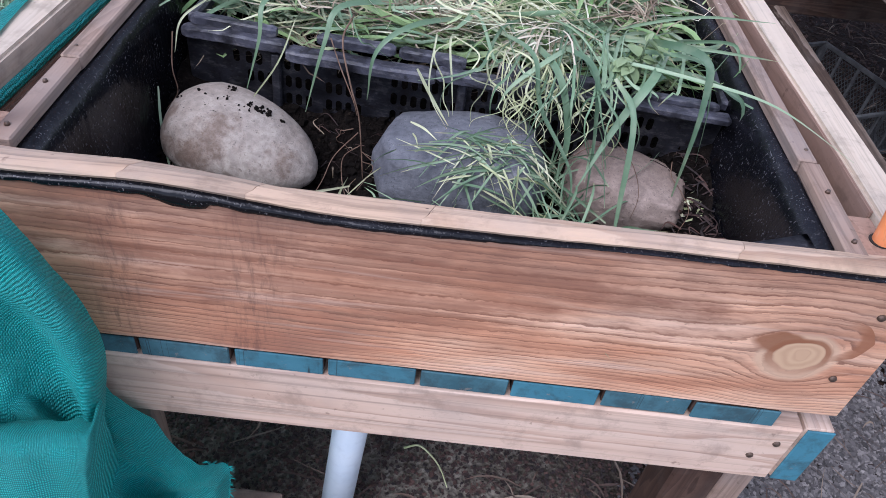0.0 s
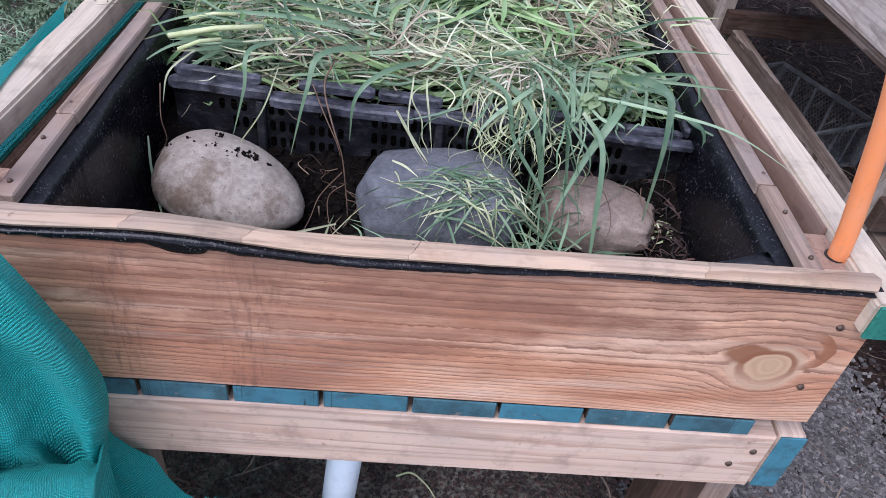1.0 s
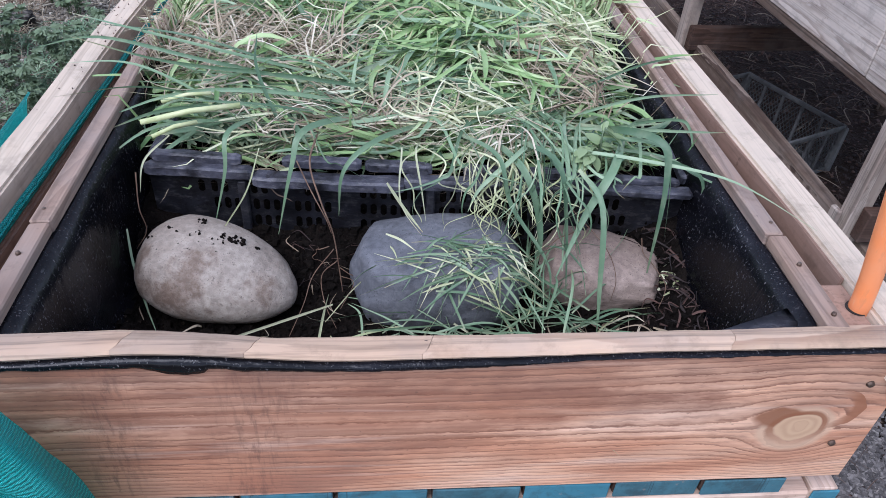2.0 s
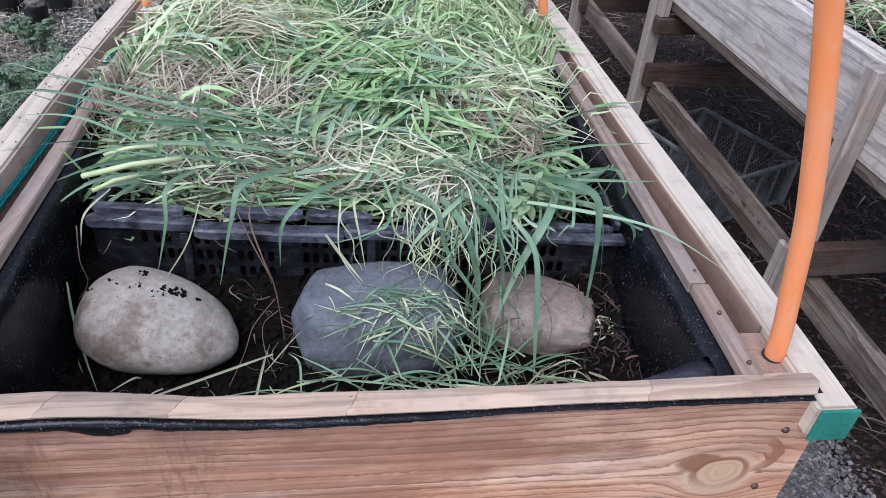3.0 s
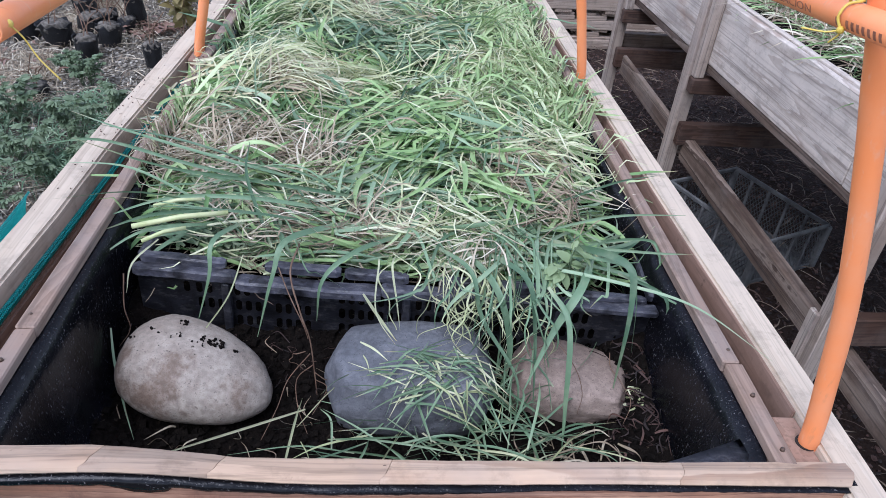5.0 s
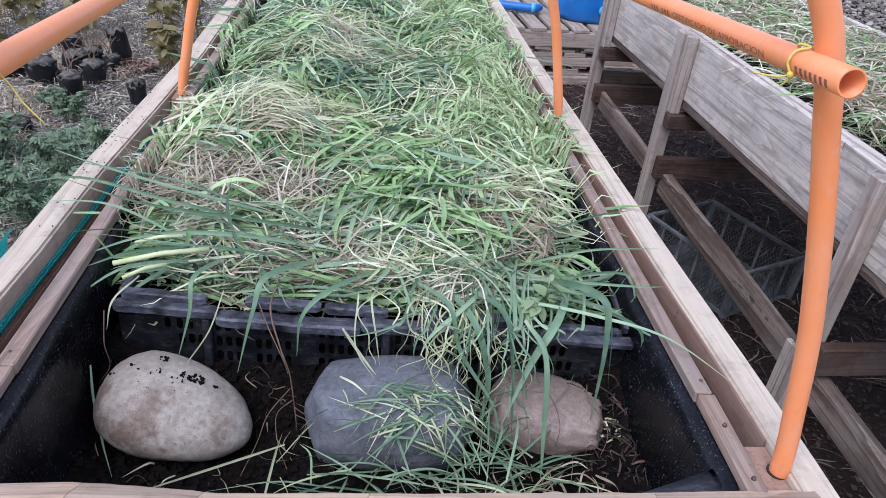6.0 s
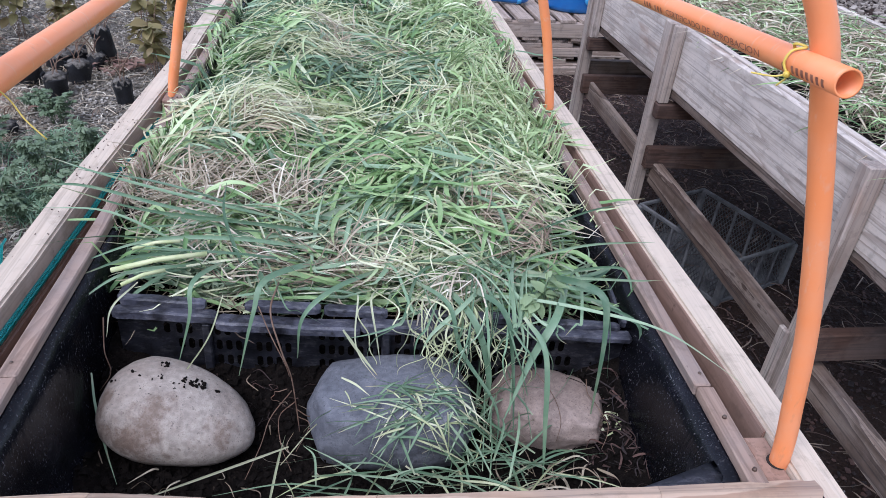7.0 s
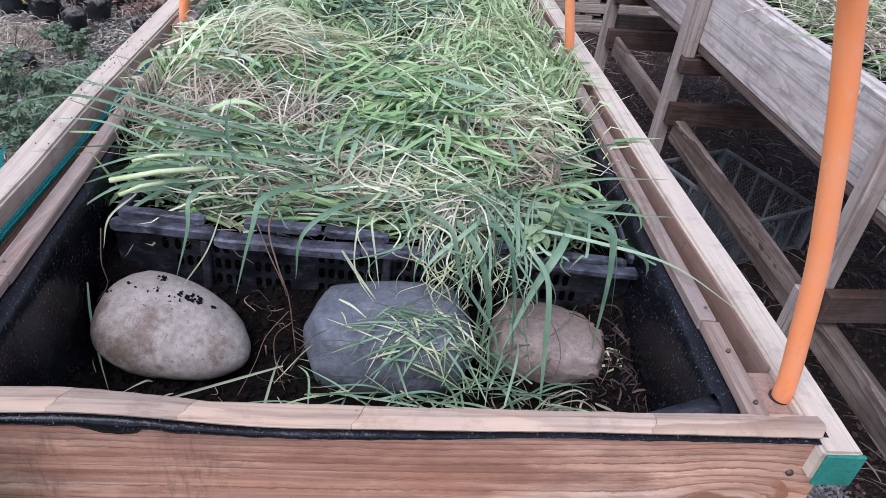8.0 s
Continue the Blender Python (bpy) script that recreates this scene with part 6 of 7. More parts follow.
    for _ in range(9):
        x, y = rng.uniform(-0.28, -0.02), rng.uniform(0.43, 0.50)
        le, a = rng.uniform(0.12, 0.26), rng.uniform(-0.25, 0.35)
        ex, ey = x - le * math.cos(a), y + le * math.sin(a)
        long_ones.append((((x, y, 0.785), ((x + ex) / 2, (y + ey) / 2 - 0.01, rng.uniform(0.81, 0.84)), (ex, ey, rng.uniform(0.79, 0.835))), rng.uniform(0.002, 0.0045), rng.uniform(-0.7, 0.7)))
    ribbons("long_grass", long_ones, M_GRASS_DARK, "long dark green grass blades reaching over the rails")
    # pale thick stalks with cut ends
    stalks = []
    for a, b, r in (((-0.333, 0.387, 0.803), (-0.215, 0.407, 0.818), 0.0036), ((-0.317, 0.431, 0.808), (-0.255, 0.437, 0.818), 0.0026), ((-0.315, 0.362, 0.798), (-0.265, 0.385, 0.806), 0.0028)):
        a, b = Vector(a), Vector(b)
        stalks.append((a, b, r))
    for a, b, r in stalks:
        solid("grass_stalk", tube([a, a.lerp(b, 0.5) + Vector((0, 0, 0.004)), b], r, 8), M_STALK, "thick pale cut grass stalk", "stalk", "cut stalks on the crate", smooth=True)


make_hanging()


def gold():
    """Long golden straws lying over the hay."""
    rng = random.Random(23)
    items = []
    for k in range(64):
        if k % 3 != 2:
            x, y, a = rng.gauss(-0.20, 0.09), rng.gauss(0.82, 0.07), rng.gauss(0.25, 0.6)
        else:
            x, y, a = rng.gauss(0.22, 0.10), rng.uniform(0.5, 1.4), rng.uniform(0, 6.28)
        le = rng.uniform(0.08, 0.24)
        pts = []
        for f in (0.0, 0.35, 0.7, 1.0):
            px = min(0.37, max(-0.38, x + le * (f - 0.5) * math.cos(a + 0.3 * f)))
            py = y + le * (f - 0.5) * math.sin(a + 0.3 * f)
            pts.append((px, py, float(mound(np.array([px]), np.array([py]))[0]) + 0.010 + 0.012 * math.sin(f * 3.1) + rng.uniform(-0.004, 0.004)))
        items.append((pts, rng.uniform(0.0016, 0.0044), rng.uniform(-0.6, 0.6)))
    ribbons("golden_straw", items, M_GOLD, "long golden straws lying on the cut grass")


gold()


def litter_in_front():
    """Grass lying on the soil before the boulders, and on the grey boulder."""
    rng = random.Random(77)
    green, pale, dry, bark = [], [], [], []

    def lying(x, y, z, le, a, up, w):
        ex, ey = x + le * math.cos(a), y + le * math.sin(a)
        return (((x, y, z), ((x + ex) / 2 + rng.uniform(-0.01, 0.01), (y + ey) / 2 + rng.uniform(-0.01, 0.01), z + up), (ex, ey, z + rng.uniform(-0.003, up))), w, rng.uniform(-0.8, 0.8))

    for _ in range(85):
        x = rng.uniform(-0.07, 0.24)
        green.append(lying(x, rng.uniform(0.10, 0.21), rng.uniform(0.620, 0.655), rng.uniform(0.06, 0.16), rng.choice((0.15, 2.9)) + rng.gauss(0, 0.5), rng.uniform(0.002, 0.02), rng.uniform(0.0014, 0.0034)))
    for _ in range(48):
        x = rng.gauss(0.15, 0.04)
        green.append(lying(x, rng.uniform(0.15, 0.27), rng.uniform(0.63, 0.69), rng.uniform(0.06, 0.16), rng.gauss(1.2, 0.7), rng.uniform(0.01, 0.03), rng.uniform(0.0016, 0.0038)))
    for _ in range(30):
        x = rng.uniform(-0.12, 0.25)
        pale.append(lying(x, rng.uniform(0.10, 0.22), rng.uniform(0.620, 0.655), rng.uniform(0.05, 0.14), rng.uniform(0, 6.28), rng.uniform(0.004, 0.03), rng.uniform(0.0015, 0.0035)))
    for _ in range(50):
        x = rng.uniform(0.17, 0.30)
        y = rng.uniform(0.10, 0.22)
        dry.append(lying(x, y, soil_height(x, y) + 0.006, rng.uniform(0.02, 0.08), rng.uniform(0, 6.28), rng.uniform(0.002, 0.02), rng.uniform(0.0015, 0.004)))
    for _ in range(90):
        x, y = min(0.345, rng.gauss(0.325, 0.018)), rng.uniform(0.14, 0.33)
        bark.append(lying(x, y, soil_height(x, y) + 0.005, rng.uniform(0.010, 0.04), rng.uniform(0, 6.28), rng.uniform(0.002, 0.010), rng.uniform(0.0012, 0.0032)))
    for _ in range(12):
        x, y = rng.gauss(0.322, 0.010), rng.gauss(0.255, 0.012)
        pale.append(lying(x, y, soil_height(x, y) + 0.007, rng.uniform(0.008, 0.03), rng.gauss(0.2, 0.5), rng.uniform(0.0, 0.006), rng.uniform(0.0018, 0.0042)))
    for _ in range(150):
        x, y = rng.uniform(-0.35, 0.33), rng.uniform(0.27, 0.345)
        bark.append(lying(x, y, soil_height(x, y) + 0.004, rng.uniform(0.008, 0.03), rng.uniform(0, 6.28), rng.uniform(0.001, 0.008), rng.uniform(0.0007, 0.0016)))
    for _ in range(70):
        x, y = rng.uniform(-0.34, 0.1), rng.uniform(0.10, 0.33)
        dry.append(lying(x, y, soil_height(x, y) + 0.004, rng.uniform(0.012, 0.05), rng.uniform(0, 6.28), rng.uniform(0.002, 0.012), rng.uniform(0.001, 0.0025)))
    for _ in range(135):
        x, y = rng.gauss(0.062, 0.042), rng.gauss(0.222, 0.024)
        u, v = (x - 0.032) / 0.116, (y - 0.272) / 0.082
        d = u ** 4 + v ** 4
        if d > 0.95:
            continue
        z = 0.658 + 0.057 * (1 - d) ** 0.35 + rng.uniform(0, 0.006)
        le, a = rng.uniform(0.03, 0.095), rng.choice((0.2, 3.3, 5.2)) + rng.gauss(0, 0.6)
        ex, ey = x + le * math.cos(a), max(0.178, y + le * math.sin(a) * 0.8)
        ez = z + rng.uniform(-0.004, 0.008) - max(0.0, 0.215 - ey) * 1.1 - max(0.0, abs(ex - 0.032) - 0.09) * 1.2
        rng.choice((green, green, pale)).append((((x, y, z), ((x + ex) / 2, (y + ey) / 2, (z + ez) / 2 + rng.uniform(0.001, 0.006)), (ex, ey, ez)), rng.uniform(0.0015, 0.0034), rng.uniform(-0.8, 0.8)))
    green.append((((-0.348, 0.300, 0.706), (-0.340, 0.272, 0.675), (-0.322, 0.232, 0.645), (-0.300, 0.190, 0.627)), 0.0030, 0.2))
    pale.append((((-0.10, 0.228, 0.645), (-0.165, 0.200, 0.642), (-0.235, 0.175, 0.634), (-0.285, 0.160, 0.626)), 0.0036, 0.2))
    ribbons("fallen_grass", green, M_GRASS_DARK, "fallen green grass on soil and boulders")
    ribbons("fallen_stems", pale, M_PALE, "fallen pale grass stems on soil and boulders")
    ribbons("bark_bits", bark, M_MULCH, "brown bark fibres and litter on the dark soil")
    ribbons("dry_bits", dry, M_STRAW, "dry straw bits scattered on the dark soil")


litter_in_front()

roots = thing("hanging_roots", (-0.1, 0.34, 0.76), "thin brown roots hanging over the crate", "root")
for pts, r in ((((-0.12, 0.375, 0.795), (-0.126, 0.325, 0.785), (-0.112, 0.30, 0.742), (-0.100, 0.292, 0.705), (-0.094, 0.285, 0.655), (-0.09, 0.275, 0.622)), 0.0022),
               (((-0.145, 0.355, 0.77), (-0.128, 0.322, 0.752), (-0.108, 0.298, 0.722), (-0.102, 0.292, 0.705)), 0.0016),
               (((-0.10, 0.292, 0.68), (-0.125, 0.262, 0.662), (-0.135, 0.23, 0.645), (-0.15, 0.19, 0.63)), 0.0013),
               (((-0.096, 0.287, 0.665), (-0.115, 0.27, 0.655), (-0.11, 0.235, 0.64), (-0.095, 0.20, 0.632)), 0.0012),
               (((-0.092, 0.28, 0.645), (-0.075, 0.25, 0.66), (-0.09, 0.215, 0.65)), 0.001),
               (((-0.34, 0.35, 0.755), (-0.337, 0.325, 0.72), (-0.332, 0.318, 0.69), (-0.345, 0.305, 0.67)), 0.0014),
               (((0.20, 0.30, 0.735), (0.235, 0.255, 0.712), (0.25, 0.235, 0.68), (0.247, 0.225, 0.65)), 0.0011)):
    part("root", tube(spline([Vector(p) - Vector((-0.1, 0.34, 0.76)) for p in pts], 6), r * 0.62, 6, lambda f: 1.0 - 0.5 * f), M_ROOT, roots, smooth=True)


root_rng = random.Random(12)
for rx, ry, rz, n in ((-0.105, 0.285, 0.690, 7), (-0.092, 0.270, 0.668, 8), (0.205, 0.285, 0.715, 6), (0.300, 0.300, 0.690, 6)):
    curl = [Vector((rx + 0.1, ry - 0.34, rz - 0.76))]
    a = root_rng.uniform(0, 6.28)
    for _ in range(n):
        a += root_rng.gauss(0, 0.5)
        p = curl[-1] + Vector((0.013 * math.cos(a), 0.010 * math.sin(a) - 0.007, 0.0))
        wx, wy = p.x - 0.1, p.y + 0.34
        p.z = max(p.z - root_rng.uniform(0.002, 0.010), soil_height(wx, wy) - 0.757)
        curl.append(p)
    part("root", tube(spline(curl, 5), 0.0007, 5, lambda f: 1.0 - 0.5 * f), M_ROOT, roots, smooth=True)


def leaf_verts(center, direction, normal, length, width, lobes=0):
    """One flat, folded leaf outline with a raised rim, as two rows of quads."""
    d, n = direction.normalized(), normal.normalized()
    s = d.cross(n).normalized()
    n = s.cross(d)
    mid, left, right = [], [], []
    k = 5
    for i in range(k + 1):
        f = i / k
        w = width * 0.5 * math.sin(math.pi * min(1.0, f * 0.92 + 0.06)) ** 0.8
        if lobes:
            w *= 0.75 + 0.3 * abs(math.sin(f * math.pi * lobes))
        c = center + d * (length * f) - n * (length * 0.22 * f * f)
        mid.append(c)
        left.append(c - s * w + n * w * 0.3)
        right.append(c + s * w + n * w * 0.3)
    return left, mid, right


def leafy(name, leaves):
    vs, fs = [], []
    for args in leaves:
        left, mid, right = leaf_verts(*args)
        o, k = len(vs), len(mid)
        vs += [tuple(p) for p in left + mid + right]
        for i in range(k - 1):
            fs += [(o + i, o + i + 1, o + k + i + 1, o + k + i), (o + k + i, o + k + i + 1, o + 2 * k + i + 1, o + 2 * k + i)]
    return raw_mesh(name, vs, fs)


def weed(x, y, z, height, spread, count, size, seed, material=None, label="low green weed with lobed leaves on the earth", stem_kind="weed", lobes=3, droop=0.3):
    rng = random.Random(seed)
    plant = thing(stem_kind, (x, y, z), label, "plant", "weeds beside the bed")
    stems, leaves = [], []
    for i in range(max(3, count // 9)):
        a = rng.uniform(0, 6.28)
        r = spread * rng.uniform(0.2, 1.0)
        h = height * rng.uniform(0.5, 1.0)
        tip = Vector((r * math.cos(a), r * math.sin(a), h))
        path = spline([(0.02 * math.cos(a), 0.02 * math.sin(a), 0), tuple(tip * 0.55 + Vector((0, 0, h * 0.15))), tuple(tip)], 4)
        stems.append(path)
        for j in range(9):
            f = rng.uniform(0.35, 1.0)
            p = path[min(len(path) - 1, int(f * (len(path) - 1)))]
            b = a + rng.gauss(0, 1.1)
            normal = Vector((rng.gauss(0, 0.4), rng.gauss(0, 0.4), 1))
            long, rise = size * rng.uniform(0.6, 1.2), rng.uniform(-droop, 0.5)
            for m in ((-1.15, -0.58, 0.0, 0.58, 1.15) if lobes else (0.0,)):
                ahead = Vector((math.cos(b + m), math.sin(b + m), rise))
                leaves.append((p, ahead, normal, long * (1 - 0.3 * abs(m)), long * (0.34 if lobes else rng.uniform(0.5, 0.75)), lobes))
    for path in stems:
        part("stem", tube(path, 0.0022, 5, lambda f: 1 - 0.6 * f), M_ROOT if material is M_YELLOW_LEAF else M_WEED, plant, smooth=True)
    part("foliage", leafy("foliage", leaves), material or M_WEED, plant)
    return plant


# a small nettle-like weed in the cut grass above the crate
weed(0.228, 0.340, 0.770, 0.055, 0.036, 15, 0.027, 9, M_NETTLE, label="small green weed with heart-shaped leaves in the cut grass", lobes=0)

# ---- the green shade net at the corner ----
net = thing("shade_net", (-0.5, -0.05, 0.5), "bunched green knitted shade net draped over the bed corner", "net")


def net_sheet(name, rows, fine=(8, 8), ripple=0.004, seed=0.0):
    """A cloth through rows of points, rippled."""
    lines = [spline(r, fine[0]) for r in rows]
    cols = [spline([ln[i] for ln in lines], fine[1]) for i in range(len(lines[0]))]
    w, h = len(cols), len(cols[0])
    verts, uv = [], []
    for i, col in enumerate(cols):
        for j, p in enumerate(col):
            q = p + Vector((0.4, -1.0, 0.35)) * ripple * (fbm(p.x * 22 + seed, p.y * 22, p.z * 22) + 0.5 * fbm(p.x * 60, p.y * 60, p.z * 60 + seed))
            verts.append(tuple(q - Vector((-0.5, -0.05, 0.5))))
            uv.append((i / (w - 1), j / (h - 1)))
    faces = [(i * h + j, i * h + j + 1, (i + 1) * h + j + 1, (i + 1) * h + j) for i in range(w - 1) for j in range(h - 1)]
    me = raw_mesh(name, verts, faces)
    lay = me.uv_layers.new(name="cloth")
    wide = sum((cols[i + 1][h // 2] - cols[i][h // 2]).length for i in range(w - 1))
    tall = sum((cols[w // 2][j + 1] - cols[w // 2][j]).length for j in range(h - 1))
    for loop in me.loops:
        u, v = uv[loop.vertex_index]
        lay.data[loop.index].uv = (u * wide, v * tall)
    return part(name, me, M_NET, net)


# each row runs from the folded edge outwards to the side
net_sheet("fold", (
    ((-0.366, -0.030, 0.821), (-0.345, -0.072, 0.849), (-0.365, -0.074, 0.833), (-0.413, -0.044, 0.787), (-0.419, -0.070, 0.800), (-0.464, -0.060, 0.793), (-0.484, -0.085, 0.817), (-0.575, -0.080, 0.815)),
    ((-0.349, -0.030, 0.786), (-0.330, -0.072, 0.817), (-0.351, -0.074, 0.799), (-0.398, -0.044, 0.749), (-0.406, -0.070, 0.763), (-0.453, -0.060, 0.756), (-0.476, -0.085, 0.782), (-0.570, -0.080, 0.779)),
    ((-0.330, -0.030, 0.737), (-0.314, -0.072, 0.771), (-0.336, -0.074, 0.751), (-0.383, -0.044, 0.695), (-0.394, -0.070, 0.711), (-0.443, -0.060, 0.703), (-0.469, -0.085, 0.732), (-0.569, -0.080, 0.729)),
    ((-0.307, -0.030, 0.670), (-0.294, -0.070, 0.705), (-0.312, -0.076, 0.695), (-0.362, -0.044, 0.665), (-0.386, -0.070, 0.640), (-0.438, -0.060, 0.631), (-0.469, -0.085, 0.664), (-0.576, -0.080, 0.662)),
    ((-0.302, -0.030, 0.612), (-0.292, -0.062, 0.641), (-0.306, -0.074, 0.644), (-0.353, -0.044, 0.615), (-0.392, -0.070, 0.573), (-0.447, -0.060, 0.564), (-0.481, -0.085, 0.601), (-0.595, -0.080, 0.599)),
    ((-0.320, -0.030, 0.522), (-0.309, -0.062, 0.550), (-0.316, -0.074, 0.562), (-0.350, -0.044, 0.540), (-0.422, -0.070, 0.469), (-0.481, -0.060, 0.458), (-0.520, -0.085, 0.501), (-0.644, -0.080, 0.500)),
    ((-0.337, -0.030, 0.436), (-0.324, -0.062, 0.468), (-0.328, -0.070, 0.472), (-0.341, -0.050, 0.450), (-0.455, -0.070, 0.353), (-0.520, -0.060, 0.342), (-0.563, -0.085, 0.392), (-0.699, -0.080, 0.390)),
), ripple=0.003, seed=1.0)
net_sheet("skirt", (
    ((-0.335, -0.014, 0.585), (-0.342, -0.034, 0.595), (-0.375, -0.032, 0.575), (-0.381, -0.066, 0.609), (-0.427, -0.066, 0.605), (-0.437, -0.100, 0.656), (-0.575, -0.100, 0.645)),
    ((-0.328, -0.014, 0.530), (-0.336, -0.034, 0.541), (-0.371, -0.032, 0.519), (-0.379, -0.066, 0.556), (-0.428, -0.066, 0.551), (-0.440, -0.100, 0.607), (-0.585, -0.100, 0.595)),
    ((-0.311, -0.014, 0.495), (-0.321, -0.034, 0.507), (-0.356, -0.032, 0.482), (-0.366, -0.066, 0.522), (-0.416, -0.066, 0.516), (-0.432, -0.100, 0.575), (-0.581, -0.100, 0.563)),
    ((-0.287, -0.014, 0.467), (-0.301, -0.034, 0.461), (-0.340, -0.032, 0.419), (-0.357, -0.066, 0.450), (-0.408, -0.066, 0.451), (-0.424, -0.100, 0.527), (-0.570, -0.100, 0.537)),
    ((-0.264, -0.014, 0.407), (-0.279, -0.034, 0.399), (-0.320, -0.032, 0.353), (-0.340, -0.066, 0.385), (-0.394, -0.066, 0.386), (-0.414, -0.100, 0.469), (-0.568, -0.100, 0.481)),
    ((-0.238, -0.014, 0.382), (-0.255, -0.034, 0.374), (-0.295, -0.032, 0.326), (-0.317, -0.066, 0.359), (-0.373, -0.066, 0.360), (-0.395, -0.100, 0.446), (-0.553, -0.100, 0.458)),
    ((-0.208, -0.014, 0.382), (-0.225, -0.034, 0.374), (-0.264, -0.032, 0.326), (-0.287, -0.066, 0.359), (-0.343, -0.066, 0.360), (-0.369, -0.100, 0.446), (-0.527, -0.100, 0.458)),
    ((-0.212, -0.014, 0.302), (-0.230, -0.034, 0.292), (-0.272, -0.032, 0.237), (-0.298, -0.066, 0.272), (-0.358, -0.066, 0.274), (-0.386, -0.100, 0.369), (-0.555, -0.100, 0.384)),
    ((-0.230, -0.014, 0.214), (-0.250, -0.034, 0.201), (-0.296, -0.032, 0.138), (-0.324, -0.066, 0.175), (-0.389, -0.066, 0.177), (-0.417, -0.100, 0.283), (-0.597, -0.100, 0.300)),
    ((-0.255, -0.014, 0.048), (-0.279, -0.034, 0.029), (-0.331, -0.032, -0.049), (-0.365, -0.066, -0.010), (-0.437, -0.066, -0.008), (-0.468, -0.100, 0.119), (-0.669, -0.100, 0.142)),
), ripple=0.006, seed=5.0)
# a slack fold below: its top rolls under, its side turns in, puckers fan out downwards
FOLD_X = (-0.299, -0.294, -0.306, -0.330, -0.362, -0.394, -0.430, -0.470, -0.520, -0.575)
PUCKER = (0.052, 0.004, -0.003, 0.005, -0.006, 0.005, -0.005, 0.006, -0.005, 0.0)
net_sheet("lower_fold", [
    tuple((x + lean * 0.12 + 0.25 * lean * (x + 0.28), depth + k * pucker * (0.35 if k < 0.01 else 1.0), z + 0.24 * (x + 0.28)) for x, k in zip(FOLD_X, PUCKER))
    for lean, depth, z, pucker in ((-0.12, -0.066, 0.548, 0.3), (-0.06, -0.092, 0.572, 0.5), (0.0, -0.108, 0.580, 0.8), (-0.02, -0.118, 0.553, 1.0), (-0.16, -0.114, 0.470, 1.3), (-0.30, -0.108, 0.390, 1.6), (-0.45, -0.100, 0.230, 1.6), (-0.55, -0.095, 0.055, 1.6))
], fine=(5, 6), ripple=0.005, seed=13.0)
net_sheet("outer_drape", (
    ((-0.454, -0.06, 0.8030), (-0.458, 0.06, 0.8030), (-0.468, 0.20, 0.8030), (-0.478, 0.33, 0.8030), (-0.487, 0.46, 0.8020)),
    ((-0.480, -0.06, 0.8050), (-0.480, 0.06, 0.8055), (-0.482, 0.20, 0.8055), (-0.485, 0.33, 0.8050), (-0.491, 0.46, 0.8010)),
    ((-0.512, -0.07, 0.803), (-0.508, 0.06, 0.803), (-0.504, 0.20, 0.798), (-0.499, 0.33, 0.785), (-0.500, 0.46, 0.770)),
    ((-0.545, -0.07, 0.785), (-0.540, 0.06, 0.780), (-0.530, 0.20, 0.765), (-0.520, 0.33, 0.745), (-0.515, 0.46, 0.71)),
    ((-0.60, -0.06, 0.70), (-0.60, 0.10, 0.69), (-0.585, 0.25, 0.67), (-0.56, 0.40, 0.63), (-0.545, 0.52, 0.58)),
    ((-0.66, -0.05, 0.45), (-0.66, 0.10, 0.42), (-0.64, 0.25, 0.40), (-0.61, 0.40, 0.38), (-0.58, 0.52, 0.36)),
    ((-0.70, -0.05, 0.05), (-0.70, 0.10, 0.04), (-0.69, 0.25, 0.03), (-0.66, 0.40, 0.04), (-0.62, 0.52, 0.05)),
), ripple=0.006, seed=9.0)
net_sheet("tucked_edge", (
    tuple((rail_x(-1, y) + 0.0220, y, 0.776 - 0.010 * y) for y in (0.0, 0.25, 0.5, 0.75, 0.98)),
    tuple((rail_x(-1, y) + 0.0265, y, 0.770 - 0.008 * y) for y in (0.0, 0.25, 0.5, 0.75, 0.98)),
    tuple((rail_x(-1, y) + 0.0250, y, 0.761) for y in (0.0, 0.25, 0.5, 0.75, 0.98)),
), ripple=0.001, seed=3.0)


def fray():
    """Loose threads at the torn corner."""
    rng = random.Random(17)
    items = []
    base = Vector((-0.5, -0.05, 0.5))
    for _ in range(55):
        f = rng.random()
        p = Vector((-0.238, -0.014, 0.382)).lerp(Vector((-0.206, -0.014, 0.380)), min(1.0, f * 2)) if f < 0.5 else Vector((-0.206, -0.014, 0.380)).lerp(Vector((-0.213, -0.014, 0.300)), f * 2 - 1)
        a = rng.uniform(-0.9, 1.7) if f < 0.5 else rng.uniform(-0.9, 0.7)
        d = Vector((math.cos(a), rng.uniform(-0.5, 0.3), math.sin(a))) * rng.uniform(0.003, 0.010)
        p = p - base
        items.append(((tuple(p - d * 0.3), tuple(p + d * 0.5 + Vector((0, 0, rng.uniform(-0.003, 0.003)))), tuple(p + d)), rng.uniform(0.0008, 0.0016), rng.uniform(-0.8, 0.8)))
    vs, fs = [], []
    for path, width, roll in items:
        v, f, _ = ribbon(path, width, roll)
        o = len(vs)
        vs += v.tolist()
        fs += [tuple(i + o for i in q) for q in f]
    part("frayed_edge", raw_mesh("frayed_edge", vs, fs), M_NET, net)


fray()

